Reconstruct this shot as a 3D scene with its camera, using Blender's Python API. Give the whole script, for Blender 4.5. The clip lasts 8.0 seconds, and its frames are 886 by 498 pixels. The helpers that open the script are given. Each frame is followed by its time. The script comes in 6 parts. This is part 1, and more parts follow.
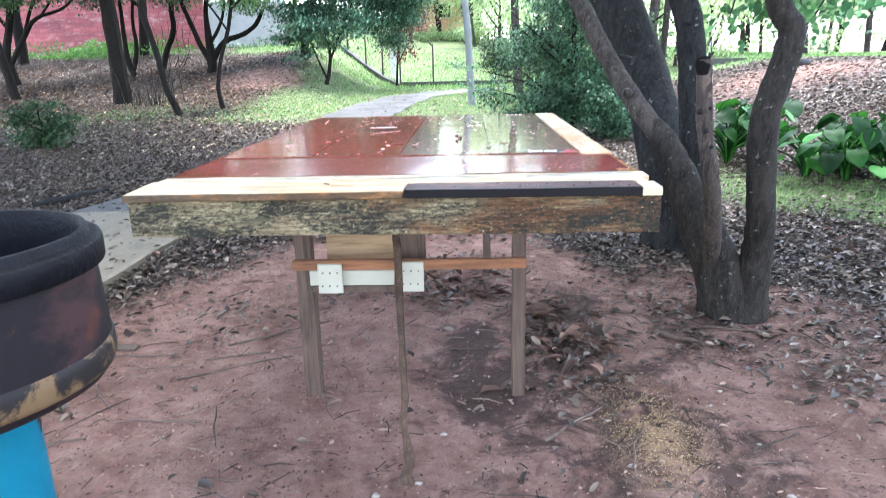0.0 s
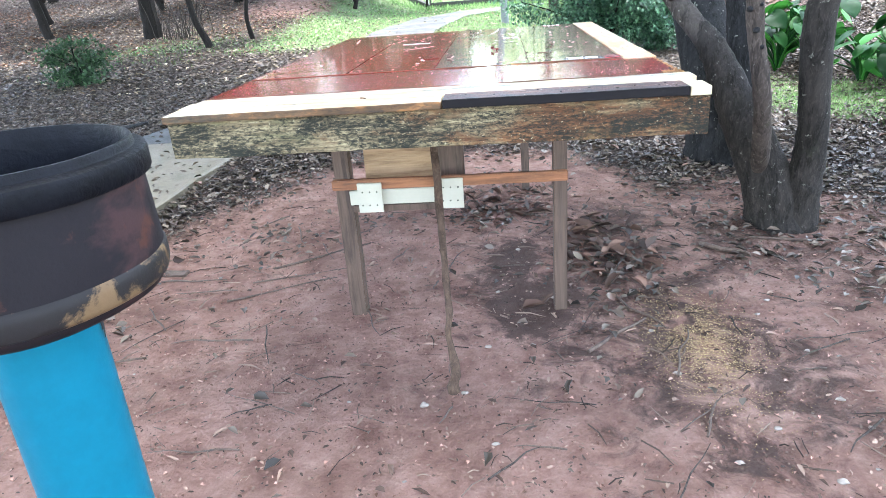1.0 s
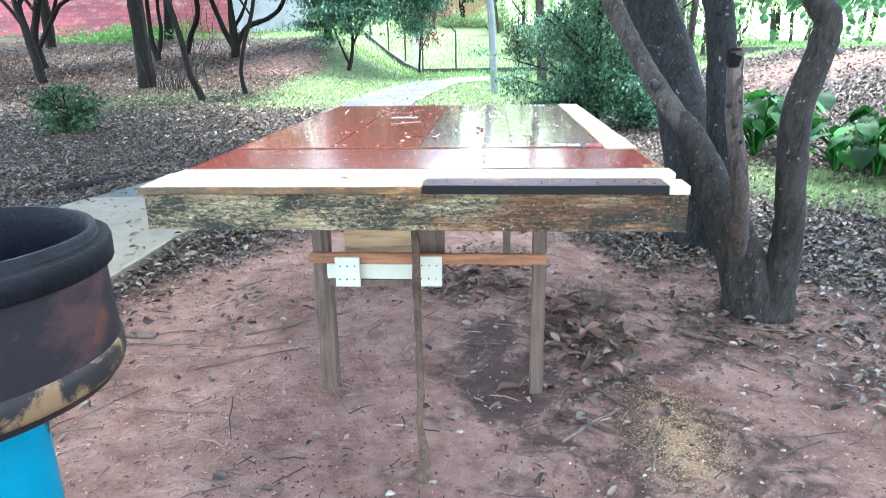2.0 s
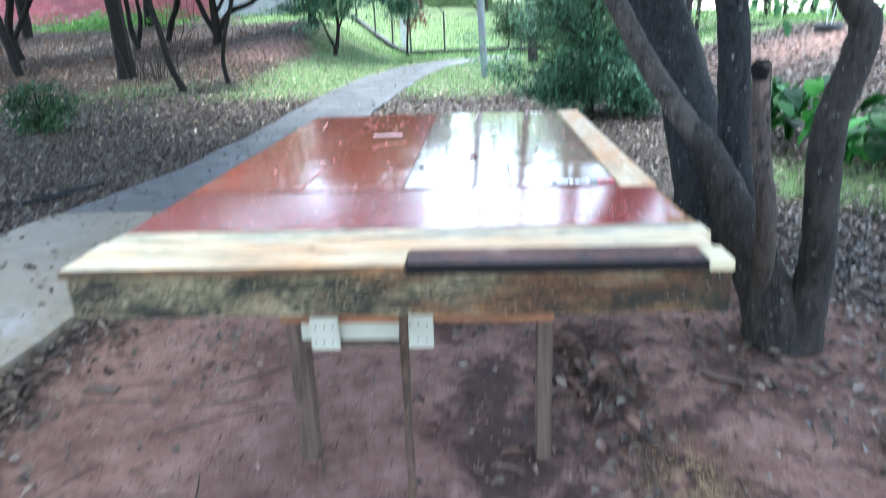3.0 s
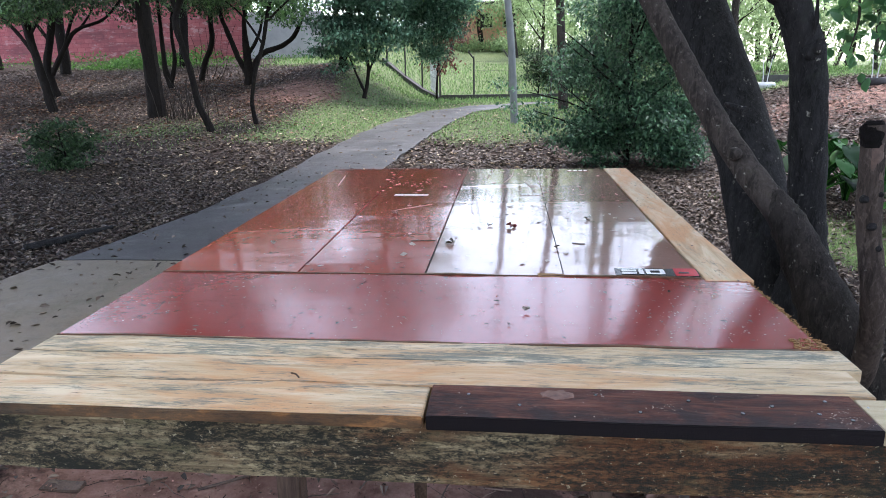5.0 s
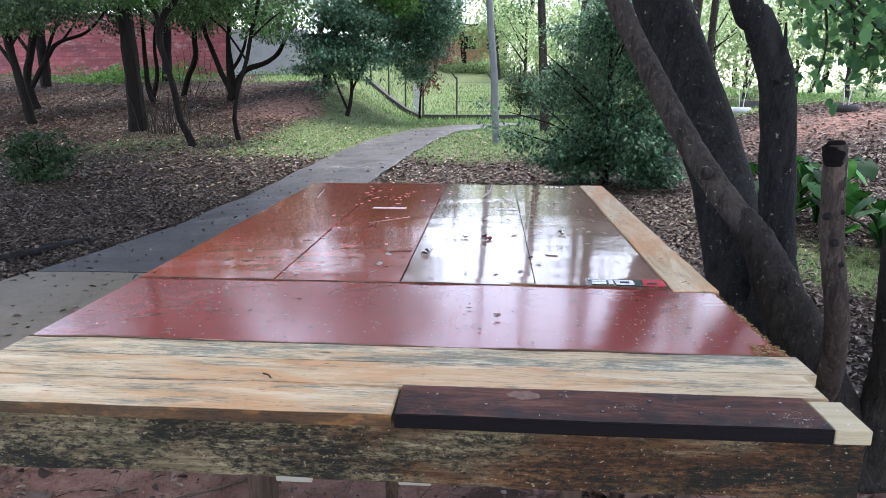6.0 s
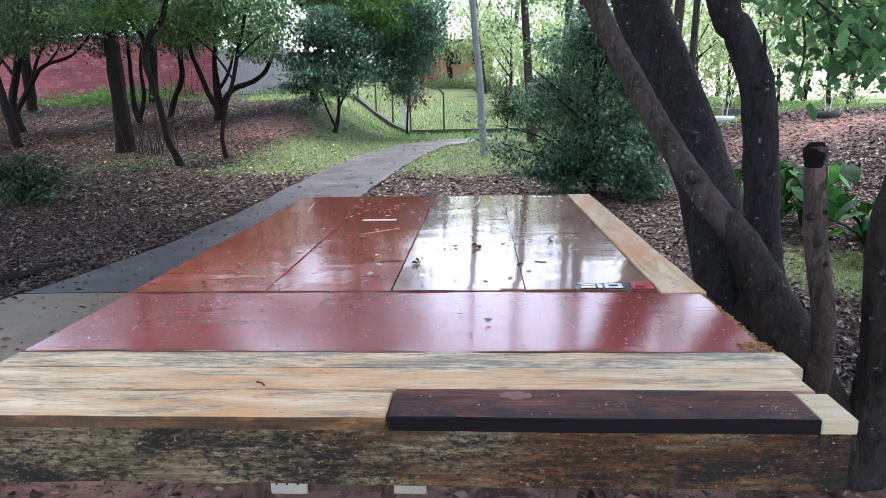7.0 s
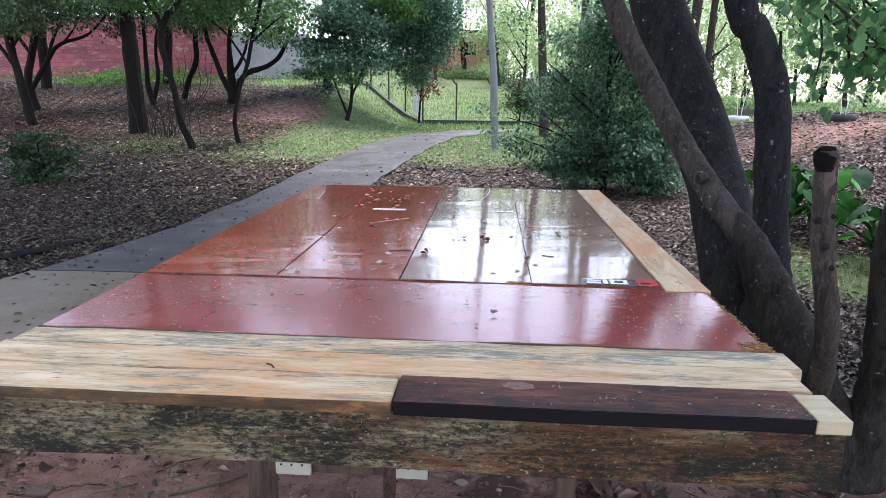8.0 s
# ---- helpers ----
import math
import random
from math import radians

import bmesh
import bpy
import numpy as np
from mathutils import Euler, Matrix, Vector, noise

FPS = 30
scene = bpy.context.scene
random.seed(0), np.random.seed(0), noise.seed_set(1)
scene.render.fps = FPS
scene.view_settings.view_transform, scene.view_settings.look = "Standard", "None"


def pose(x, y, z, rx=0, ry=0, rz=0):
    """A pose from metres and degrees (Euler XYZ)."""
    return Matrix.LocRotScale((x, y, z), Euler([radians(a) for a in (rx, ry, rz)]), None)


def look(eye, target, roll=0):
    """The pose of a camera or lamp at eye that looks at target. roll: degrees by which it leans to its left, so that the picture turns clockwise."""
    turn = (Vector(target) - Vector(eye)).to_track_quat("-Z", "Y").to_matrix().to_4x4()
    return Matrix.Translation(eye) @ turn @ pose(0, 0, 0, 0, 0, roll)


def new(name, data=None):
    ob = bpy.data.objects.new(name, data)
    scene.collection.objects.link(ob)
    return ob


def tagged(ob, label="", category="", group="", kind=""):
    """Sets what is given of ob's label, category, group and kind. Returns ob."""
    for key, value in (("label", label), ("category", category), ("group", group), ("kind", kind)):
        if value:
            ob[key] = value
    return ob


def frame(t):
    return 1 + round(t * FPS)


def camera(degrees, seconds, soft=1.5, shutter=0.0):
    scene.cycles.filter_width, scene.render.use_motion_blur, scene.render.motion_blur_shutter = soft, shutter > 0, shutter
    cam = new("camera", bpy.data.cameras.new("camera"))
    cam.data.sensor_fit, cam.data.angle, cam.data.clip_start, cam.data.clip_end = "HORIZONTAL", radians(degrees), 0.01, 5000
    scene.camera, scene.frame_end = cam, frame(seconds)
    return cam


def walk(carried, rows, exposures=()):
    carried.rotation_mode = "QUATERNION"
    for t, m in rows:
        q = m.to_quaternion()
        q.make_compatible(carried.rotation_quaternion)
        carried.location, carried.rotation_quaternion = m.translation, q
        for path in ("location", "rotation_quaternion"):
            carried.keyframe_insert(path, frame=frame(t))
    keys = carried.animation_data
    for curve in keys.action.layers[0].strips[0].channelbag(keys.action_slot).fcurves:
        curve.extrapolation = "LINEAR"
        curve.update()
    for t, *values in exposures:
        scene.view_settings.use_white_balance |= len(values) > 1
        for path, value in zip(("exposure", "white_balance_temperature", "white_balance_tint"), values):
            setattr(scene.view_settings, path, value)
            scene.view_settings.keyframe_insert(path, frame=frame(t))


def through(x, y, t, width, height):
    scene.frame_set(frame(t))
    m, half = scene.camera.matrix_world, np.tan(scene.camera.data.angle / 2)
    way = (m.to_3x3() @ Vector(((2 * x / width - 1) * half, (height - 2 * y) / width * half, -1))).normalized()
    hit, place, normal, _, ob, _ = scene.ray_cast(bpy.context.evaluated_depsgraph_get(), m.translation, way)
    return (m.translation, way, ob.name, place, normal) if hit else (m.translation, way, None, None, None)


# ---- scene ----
cam = camera(67.4, 8.0, 0.5, 0.5)
PATH = [
    (0, (0.222, -1.824, 1.232), (0.138, 0.096, 0.681), -1.3),
    (0.5, (0.212, -1.808, 1.212), (0.079, 0.074, 0.549), -1.7),
    (1, (0.208, -1.828, 1.188), (0.008, 0.015, 0.436), -4.3),
    (1.5, (0.214, -1.824, 1.21), (0.075, 0.061, 0.555), -1.4),
    (1.7, (0.219, -1.811, 1.231), (0.083, 0.106, 0.68), -0.6),
    (2.8, (0.226, -1.508, 1.312), (0.061, 0.338, 0.568), -2.7),
    (3, (0.212, -1.382, 1.386), (0.087, 0.506, 0.739), -2.2),
    (3.2, (0.212, -1.268, 1.431), (0.044, 0.64, 0.858), -0.4),
    (3.5, (0.213, -1.119, 1.441), (-0.027, 0.785, 0.879), -1.7),
    (4, (0.211, -0.922, 1.464), (-0.014, 0.988, 0.916), 0.3),
    (4.2, (0.176, -0.896, 1.426), (-0.004, 1.02, 0.882), -1.8),
    (5.3, (0.16, -0.923, 1.384), (-0.031, 1.004, 0.886), -0.6),
    (5.5, (0.175, -0.933, 1.378), (0.043, 1.012, 0.928), -0.2),
    (6, (0.181, -0.944, 1.371), (0.041, 0.995, 0.9), 0.1),
    (6.5, (0.183, -0.955, 1.371), (0.046, 0.99, 0.924), 0.5),
    (7, (0.184, -0.963, 1.357), (0.072, 0.987, 0.929), -1.1),
    (7.5, (0.18, -0.976, 1.362), (0.048, 0.968, 0.913), 0.1),
    (8, (0.183, -0.987, 1.363), (0.048, 0.956, 0.908), 0.7),
]
EXPOSURES = [(0.0, 3.56, 6200, 12), (0.5, 3.65, 6200, 10), (1.0, 3.83, 6200, 9), (1.5, 3.92, 6000, 4), (2.8, 3.65, 5850, 4), (3.0, 3.28, 5700, 5), (3.3, 2.53, 5750, 8), (3.5, 2.43, 5800, 10), (4.2, 2.26, 6200, 15), (5.5, 2.32, 6450, 18), (8.0, 2.38, 6450, 19)]
walk(cam, [(t, look(eye, target, roll)) for t, eye, target, roll in PATH], EXPOSURES)

# ---- world and light: an overcast afternoon ----
world = bpy.data.worlds.new("overcast_sky")
scene.world = world
world.use_nodes = True
wn, wl = world.node_tree.nodes, world.node_tree.links
sky = wn.new("ShaderNodeTexSky")
sky.sky_type, sky.sun_disc = "NISHITA", False
sky.sun_elevation, sky.sun_rotation = radians(72), radians(23)
sky.air_density, sky.dust_density = 1.0, 0.6
grey = wn.new("ShaderNodeHueSaturation")
grey.inputs["Saturation"].default_value = 0.6
wl.new(sky.outputs[0], grey.inputs["Color"])
wl.new(grey.outputs[0], wn["Background"].inputs["Color"])
wn["Background"].inputs["Strength"].default_value = 0.15
sun = new("sun", bpy.data.lights.new("sun", "SUN"))
sun.data.energy, sun.data.angle, sun.data.color = 1.5, radians(30), (1.0, 0.98, 0.95)
sun.matrix_world = look((3, 7, 24), (0, 0, 0))


# ---- materials ----
def nodes(name):
    m = bpy.data.materials.new(name)
    m.use_nodes = True
    n, l = m.node_tree.nodes, m.node_tree.links
    return m, n, l, n["Principled BSDF"]


def ramp(n, l, fac, stops):
    r = n.new("ShaderNodeValToRGB")
    e = r.color_ramp.elements
    while len(e) < len(stops):
        e.new(0.5)
    for k, (p, c) in zip(e, stops):
        k.position, k.color = p, (*c, 1) if len(c) == 3 else c
    l.new(fac, r.inputs[0])
    return r.outputs[0]


def noise_tex(n, l, scale, detail=6, rough=0.6, stretch=None, dist=0.0, coord="Object"):
    tc = n.new("ShaderNodeTexCoord")
    out = tc.outputs[coord]
    if stretch:
        mp = n.new("ShaderNodeMapping")
        mp.inputs["Scale"].default_value = stretch
        l.new(out, mp.inputs[0])
        out = mp.outputs[0]
    t = n.new("ShaderNodeTexNoise")
    t.inputs["Scale"].default_value, t.inputs["Detail"].default_value = scale, detail
    t.inputs["Roughness"].default_value, t.inputs["Distortion"].default_value = rough, dist
    l.new(out, t.inputs["Vector"])
    return t.outputs["Fac"]


def mix(n, l, fac, a, b, mode="MIX"):
    x = n.new("ShaderNodeMix")
    x.data_type, x.blend_type = "RGBA", mode
    for sock, v in ((x.inputs[0], fac), (x.inputs[6], a), (x.inputs[7], b)):
        if isinstance(v, (int, float)):
            sock.default_value = v
        elif isinstance(v, tuple):
            sock.default_value = (*v, 1)
        else:
            l.new(v, sock)
    return x.outputs[2]


def math_node(n, l, op, a, b=0.0):
    x = n.new("ShaderNodeMath")
    x.operation = op
    for sock, v in ((x.inputs[0], a), (x.inputs[1], b)):
        if isinstance(v, (int, float)):
            sock.default_value = v
        else:
            l.new(v, sock)
    return x.outputs[0]


def bump(n, l, bsdf, height, strength=0.4, distance=0.01):
    b = n.new("ShaderNodeBump")
    b.inputs["Strength"].default_value, b.inputs["Distance"].default_value = strength, distance
    l.new(height, b.inputs["Height"])
    l.new(b.outputs[0], bsdf.inputs["Normal"])


def wood(name, dark, light, stain, stain_amount=0.5, along="x", rough=0.55, grain=1.0, black_below=None):
    """Sawn timber with grain along one axis, and blue-black weather stain."""
    m, n, l, b = nodes(name)
    st = {"x": (1.2, 22, 22), "y": (22, 1.2, 22), "z": (22, 22, 1.2)}[along]
    st = tuple(v * grain for v in st)
    g1 = noise_tex(n, l, 2.2, 10, 0.7, st, 0.8)
    g2 = noise_tex(n, l, 9.0, 8, 0.75, st, 0.2)
    st2 = tuple(v * 0.5 + 0.6 for v in st)
    s1 = noise_tex(n, l, 1.5, 10, 0.72, st2, 0.4)
    col = ramp(n, l, g1, [(0.3, dark), (0.62, light)])
    col = mix(n, l, math_node(n, l, "MULTIPLY", g2, 0.35), col, tuple(c * 0.55 for c in dark))
    edge = 0.62 - 0.28 * stain_amount
    fac = ramp(n, l, s1, [(edge, (0, 0, 0)), (edge + 0.14, (1, 1, 1))])
    col = mix(n, l, math_node(n, l, "MULTIPLY", fac, 0.85), col, stain)
    if black_below is not None:
        # the front edge is coloured black
        tc = n.new("ShaderNodeTexCoord")
        sep = n.new("ShaderNodeSeparateXYZ")
        l.new(tc.outputs["Object"], sep.inputs[0])
        low = math_node(n, l, "LESS_THAN", sep.outputs["Y"], black_below)
        col = mix(n, l, math_node(n, l, "MULTIPLY", low, 0.98), col, (0.007, 0.006, 0.007))
    info = n.new("ShaderNodeObjectInfo")
    hs = n.new("ShaderNodeHueSaturation")
    l.new(math_node(n, l, "ADD", math_node(n, l, "MULTIPLY", info.outputs["Random"], 0.25), 0.87), hs.inputs["Value"])
    l.new(col, hs.inputs["Color"])
    l.new(hs.outputs[0], b.inputs["Base Color"])
    b.inputs["Roughness"].default_value = rough
    b.inputs["Specular IOR Level"].default_value = 0.3 if black_below is None else 0.12
    bump(n, l, b, g2, 0.5, 0.004)
    return m


def pine_plank(name, grey=0.0, warm=0.0, lengthwise=False):
    """Cream sawn pine: soft grain, blue-green stain in short streaks, orange heartwood, a brown dirty front edge."""
    def turn(a, b_, c):
        return (b_, a, c) if lengthwise else (a, b_, c)

    m, n, l, b = nodes(name)
    tc = n.new("ShaderNodeTexCoord")
    sep = n.new("ShaderNodeSeparateXYZ")
    l.new(tc.outputs["Object"], sep.inputs[0])
    soft = noise_tex(n, l, 2.0, 8, 0.65, turn(1.8, 12, 12), 0.9)
    col = ramp(n, l, soft, [(0.32, (0.4, 0.27, 0.145)), (0.5, (0.58, 0.455, 0.29)), (0.66, (0.7, 0.6, 0.43))])
    heart = noise_tex(n, l, 2.2, 6, 0.65, turn(1.3, 5, 1), 0.6)
    if not lengthwise:
        # heartwood shows towards the middle of the table
        off = math_node(n, l, "MULTIPLY", math_node(n, l, "ABSOLUTE", math_node(n, l, "ADD", sep.outputs["X"], 0.05)), 0.16)
        heart = math_node(n, l, "SUBTRACT", heart, off)
    col = mix(n, l, ramp(n, l, heart, [(0.41 - warm, (0, 0, 0)), (0.6 - warm, (0.8, 0.8, 0.8))]), col, (0.56, 0.28, 0.12))
    stain = noise_tex(n, l, 3.0, 12, 0.78, turn(1.5, 9, 9), 0.6)
    fine = noise_tex(n, l, 16.0, 8, 0.8, turn(1.6, 14, 14), 0.5)
    blue = math_node(n, l, "ADD", stain, math_node(n, l, "MULTIPLY", math_node(n, l, "SUBTRACT", fine, 0.5), 0.9))
    col = mix(n, l, ramp(n, l, blue, [(0.5 - grey, (0, 0, 0)), (0.64 - grey, (0.85, 0.85, 0.85))]), col, (0.115, 0.145, 0.13))
    streak = noise_tex(n, l, 7.0, 10, 0.8, turn(3.0, 26, 26), 0.3)
    col = mix(n, l, ramp(n, l, streak, [(0.6, (0, 0, 0)), (0.69, (0.6, 0.6, 0.6))]), col, (0.07, 0.06, 0.042))
    tick = noise_tex(n, l, 24.0, 4, 0.6, turn(1.0, 6, 6))
    col = mix(n, l, ramp(n, l, tick, [(0.68, (0, 0, 0)), (0.71, (0.9, 0.9, 0.9))]), col, (0.06, 0.045, 0.03))
    edge = noise_tex(n, l, 9.0, 9, 0.75, (1, 1, 3))
    low = math_node(n, l, "LESS_THAN", sep.outputs["Y"], -0.0145)
    dirty = ramp(n, l, edge, [(0.38, (0.018, 0.011, 0.006)), (0.52, (0.085, 0.04, 0.014)), (0.68, (0.34, 0.15, 0.045))])
    col = mix(n, l, math_node(n, l, "MULTIPLY", low, 0.92), col, dirty)
    l.new(col, b.inputs["Base Color"])
    b.inputs["Roughness"].default_value = 0.6
    b.inputs["Specular IOR Level"].default_value = 0.3
    bump(n, l, b, math_node(n, l, "ADD", streak, fine), 0.6, 0.003)
    return m


def charred_plank():
    """Wet mahogany-coloured hardwood, scorched in patches, with a black front edge and white specks."""
    m, n, l, b = nodes("dark_tropical_wood")
    tc = n.new("ShaderNodeTexCoord")
    sep = n.new("ShaderNodeSeparateXYZ")
    l.new(tc.outputs["Object"], sep.inputs[0])
    grain = noise_tex(n, l, 3.0, 10, 0.75, (2.5, 18, 18), 0.7)
    col = ramp(n, l, grain, [(0.34, (0.024, 0.009, 0.007)), (0.5, (0.075, 0.026, 0.017)), (0.66, (0.16, 0.062, 0.042))])
    scorch = noise_tex(n, l, 4.5, 10, 0.72, (1.4, 3.2, 1), 0.6)
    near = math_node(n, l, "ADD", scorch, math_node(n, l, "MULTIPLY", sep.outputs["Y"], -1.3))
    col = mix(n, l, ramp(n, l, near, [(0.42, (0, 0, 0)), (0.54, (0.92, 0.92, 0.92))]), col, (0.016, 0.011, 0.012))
    haze = noise_tex(n, l, 6.0, 8, 0.7, (1.5, 3, 1), 0.4)
    col = mix(n, l, ramp(n, l, haze, [(0.6, (0, 0, 0)), (0.75, (0.5, 0.5, 0.5))]), col, (0.16, 0.11, 0.1))
    fleck = noise_tex(n, l, 150.0, 3, 0.6)
    patch = noise_tex(n, l, 9.0, 3, 0.5)
    col = mix(n, l, math_node(n, l, "MULTIPLY", ramp(n, l, fleck, [(0.66, (0, 0, 0)), (0.69, (0.8, 0.8, 0.8))]), ramp(n, l, patch, [(0.55, (0, 0, 0)), (0.62, (1, 1, 1))])), col, (0.45, 0.45, 0.42))
    # front face in one flat near-black
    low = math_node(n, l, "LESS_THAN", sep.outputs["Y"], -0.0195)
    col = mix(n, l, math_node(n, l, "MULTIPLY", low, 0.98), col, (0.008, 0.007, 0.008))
    l.new(col, b.inputs["Base Color"])
    b.inputs["Roughness"].default_value = 0.5
    b.inputs["Specular IOR Level"].default_value = 0.12
    bump(n, l, b, math_node(n, l, "ADD", grain, scorch), 0.5, 0.003)
    return m


def mouldy_board():
    """A wet pine board: tan to the one end, orange-brown to the other, with clotted black-green mould and pale flecks."""
    m, n, l, b = nodes("mouldy_board")
    tc = n.new("ShaderNodeTexCoord")
    sep = n.new("ShaderNodeSeparateXYZ")
    l.new(tc.outputs["Object"], sep.inputs[0])
    grain = noise_tex(n, l, 3.0, 10, 0.75, (2, 20, 26), 0.4)
    col = ramp(n, l, grain, [(0.3, (0.07, 0.05, 0.025)), (0.47, (0.19, 0.145, 0.08)), (0.64, (0.43, 0.36, 0.21))])
    warm = noise_tex(n, l, 4.0, 6, 0.6, (1, 1, 4))
    right = math_node(n, l, "ADD", math_node(n, l, "MULTIPLY", sep.outputs["X"], 0.3), warm)
    rust = ramp(n, l, grain, [(0.32, (0.035, 0.014, 0.006)), (0.5, (0.1, 0.036, 0.012)), (0.66, (0.22, 0.1, 0.034))])
    col = mix(n, l, ramp(n, l, right, [(0.46, (0, 0, 0)), (0.6, (0.92, 0.92, 0.92))]), col, rust)
    green = noise_tex(n, l, 6.0, 8, 0.7, (1, 1, 2))
    col = mix(n, l, ramp(n, l, green, [(0.52, (0, 0, 0)), (0.66, (0.6, 0.6, 0.6))]), col, (0.085, 0.095, 0.045))
    blot = noise_tex(n, l, 3.4, 6, 0.6, (1.1, 1, 2.6), 0.8)
    speck = noise_tex(n, l, 85.0, 8, 0.85, (0.55, 1, 1.4))
    mould = math_node(n, l, "ADD", blot, math_node(n, l, "MULTIPLY", math_node(n, l, "SUBTRACT", speck, 0.5), 1.5))
    col = mix(n, l, ramp(n, l, mould, [(0.39, (0, 0, 0)), (0.59, (0.97, 0.97, 0.97))]), col, (0.008, 0.011, 0.0075))
    streak = noise_tex(n, l, 11.0, 8, 0.75, (0.8, 6, 9), 0.3)
    col = mix(n, l, ramp(n, l, streak, [(0.57, (0, 0, 0)), (0.64, (0.9, 0.9, 0.9))]), col, (0.012, 0.009, 0.006))
    fleck = noise_tex(n, l, 120.0, 4, 0.7, (0.7, 1, 1))
    col = mix(n, l, ramp(n, l, fleck, [(0.62, (0, 0, 0)), (0.66, (0.85, 0.85, 0.85))]), col, (0.38, 0.33, 0.22))
    l.new(col, b.inputs["Base Color"])
    b.inputs["Roughness"].default_value = 0.7
    b.inputs["Specular IOR Level"].default_value = 0.3
    bump(n, l, b, math_node(n, l, "ADD", grain, math_node(n, l, "ADD", speck, streak)), 0.8, 0.004)
    return m


def plain(name, c, rough=0.6, metal=0.0, vary=0.25, scale=9.0, bumpy=0.2, spec=0.5):
    m, n, l, b = nodes(name)
    t = noise_tex(n, l, scale, 8, 0.65)
    t2 = noise_tex(n, l, scale * 7, 4, 0.6)
    lo, hi = tuple(v * (1 - vary) for v in c), tuple(min(1, v * (1 + vary)) for v in c)
    col = ramp(n, l, t, [(0.3, lo), (0.7, hi)])
    col = mix(n, l, math_node(n, l, "MULTIPLY", t2, 0.25), col, lo)
    l.new(col, b.inputs["Base Color"])
    b.inputs["Roughness"].default_value, b.inputs["Metallic"].default_value = rough, metal
    b.inputs["Specular IOR Level"].default_value = spec
    if bumpy:
        bump(n, l, b, t2, bumpy, 0.004)
    return m


def leaf_mat(name, a, b_, rough=0.45, through=0.35, single=False, gloss=0.25):
    m, n, l, b = nodes(name)
    geo = n.new("ShaderNodeNewGeometry")
    src = n.new("ShaderNodeObjectInfo").outputs["Random"] if single else geo.outputs["Random Per Island"]
    col = ramp(n, l, src, [(0.0, tuple(v * 0.6 for v in a)), (0.3, a), (0.8, b_), (1.0, tuple(min(1, v * 1.6) for v in b_))])
    l.new(col, b.inputs["Base Color"])
    b.inputs["Roughness"].default_value = rough
    b.inputs["Specular IOR Level"].default_value = gloss
    tr = n.new("ShaderNodeBsdfTranslucent")
    l.new(mix(n, l, 0.5, col, tuple(v * 1.2 for v in b_)), tr.inputs["Color"])
    ms = n.new("ShaderNodeMixShader")
    ms.inputs[0].default_value = through
    l.new(b.outputs[0], ms.inputs[1])
    l.new(tr.outputs[0], ms.inputs[2])
    l.new(ms.outputs[0], n["Material Output"].inputs["Surface"])
    return m


def litter_mat():
    m, n, l, b = nodes("dead_leaves")
    geo = n.new("ShaderNodeNewGeometry")
    col = ramp(n, l, geo.outputs["Random Per Island"], [(0.0, (0.019, 0.0142, 0.0102)), (0.35, (0.049, 0.036, 0.026)), (0.68, (0.107, 0.079, 0.059)), (0.9, (0.162, 0.122, 0.091)), (1.0, (0.225, 0.176, 0.135))])
    l.new(col, b.inputs["Base Color"])
    b.inputs["Roughness"].default_value = 0.5
    b.inputs["Specular IOR Level"].default_value = 0.3
    return m


def bark(name, dark, light, lichen=0.3):
    m, n, l, b = nodes(name)
    g1 = noise_tex(n, l, 3.0, 10, 0.75, (3, 3, 0.9), 0.5)
    g2 = noise_tex(n, l, 30.0, 8, 0.75, (2, 2, 0.7), 0.8)
    g3 = noise_tex(n, l, 9.0, 10, 0.75, (2.2, 2.2, 0.5), 0.6)
    col = ramp(n, l, g1, [(0.3, dark), (0.7, light)])
    col = mix(n, l, ramp(n, l, g3, [(0.48, (0, 0, 0)), (0.62, (0.75, 0.75, 0.75))]), col, tuple(v * 0.45 for v in dark))
    col = mix(n, l, ramp(n, l, g2, [(0.5, (0, 0, 0)), (0.68, (0.7, 0.7, 0.7))]), col, tuple(v * 1.5 for v in light))
    moss = noise_tex(n, l, 5.0, 9, 0.7)
    col = mix(n, l, ramp(n, l, moss, [(0.58, (0, 0, 0)), (0.68, (lichen * 0.7,) * 3)]), col, (light[0] * 1.0, light[1] * 1.25, light[2] * 0.85))
    sp = noise_tex(n, l, 26.0, 6, 0.7)
    fac = ramp(n, l, sp, [(0.66 - lichen * 0.06, (0, 0, 0)), (0.70, (1, 1, 1))])
    col = mix(n, l, math_node(n, l, "MULTIPLY", fac, lichen), col, (0.4, 0.4, 0.34))
    l.new(col, b.inputs["Base Color"])
    b.inputs["Roughness"].default_value = 0.85
    b.inputs["Specular IOR Level"].default_value = 0.15
    bump(n, l, b, math_node(n, l, "ADD", g2, math_node(n, l, "MULTIPLY", g3, 0.8)), 0.45, 0.02)
    return m


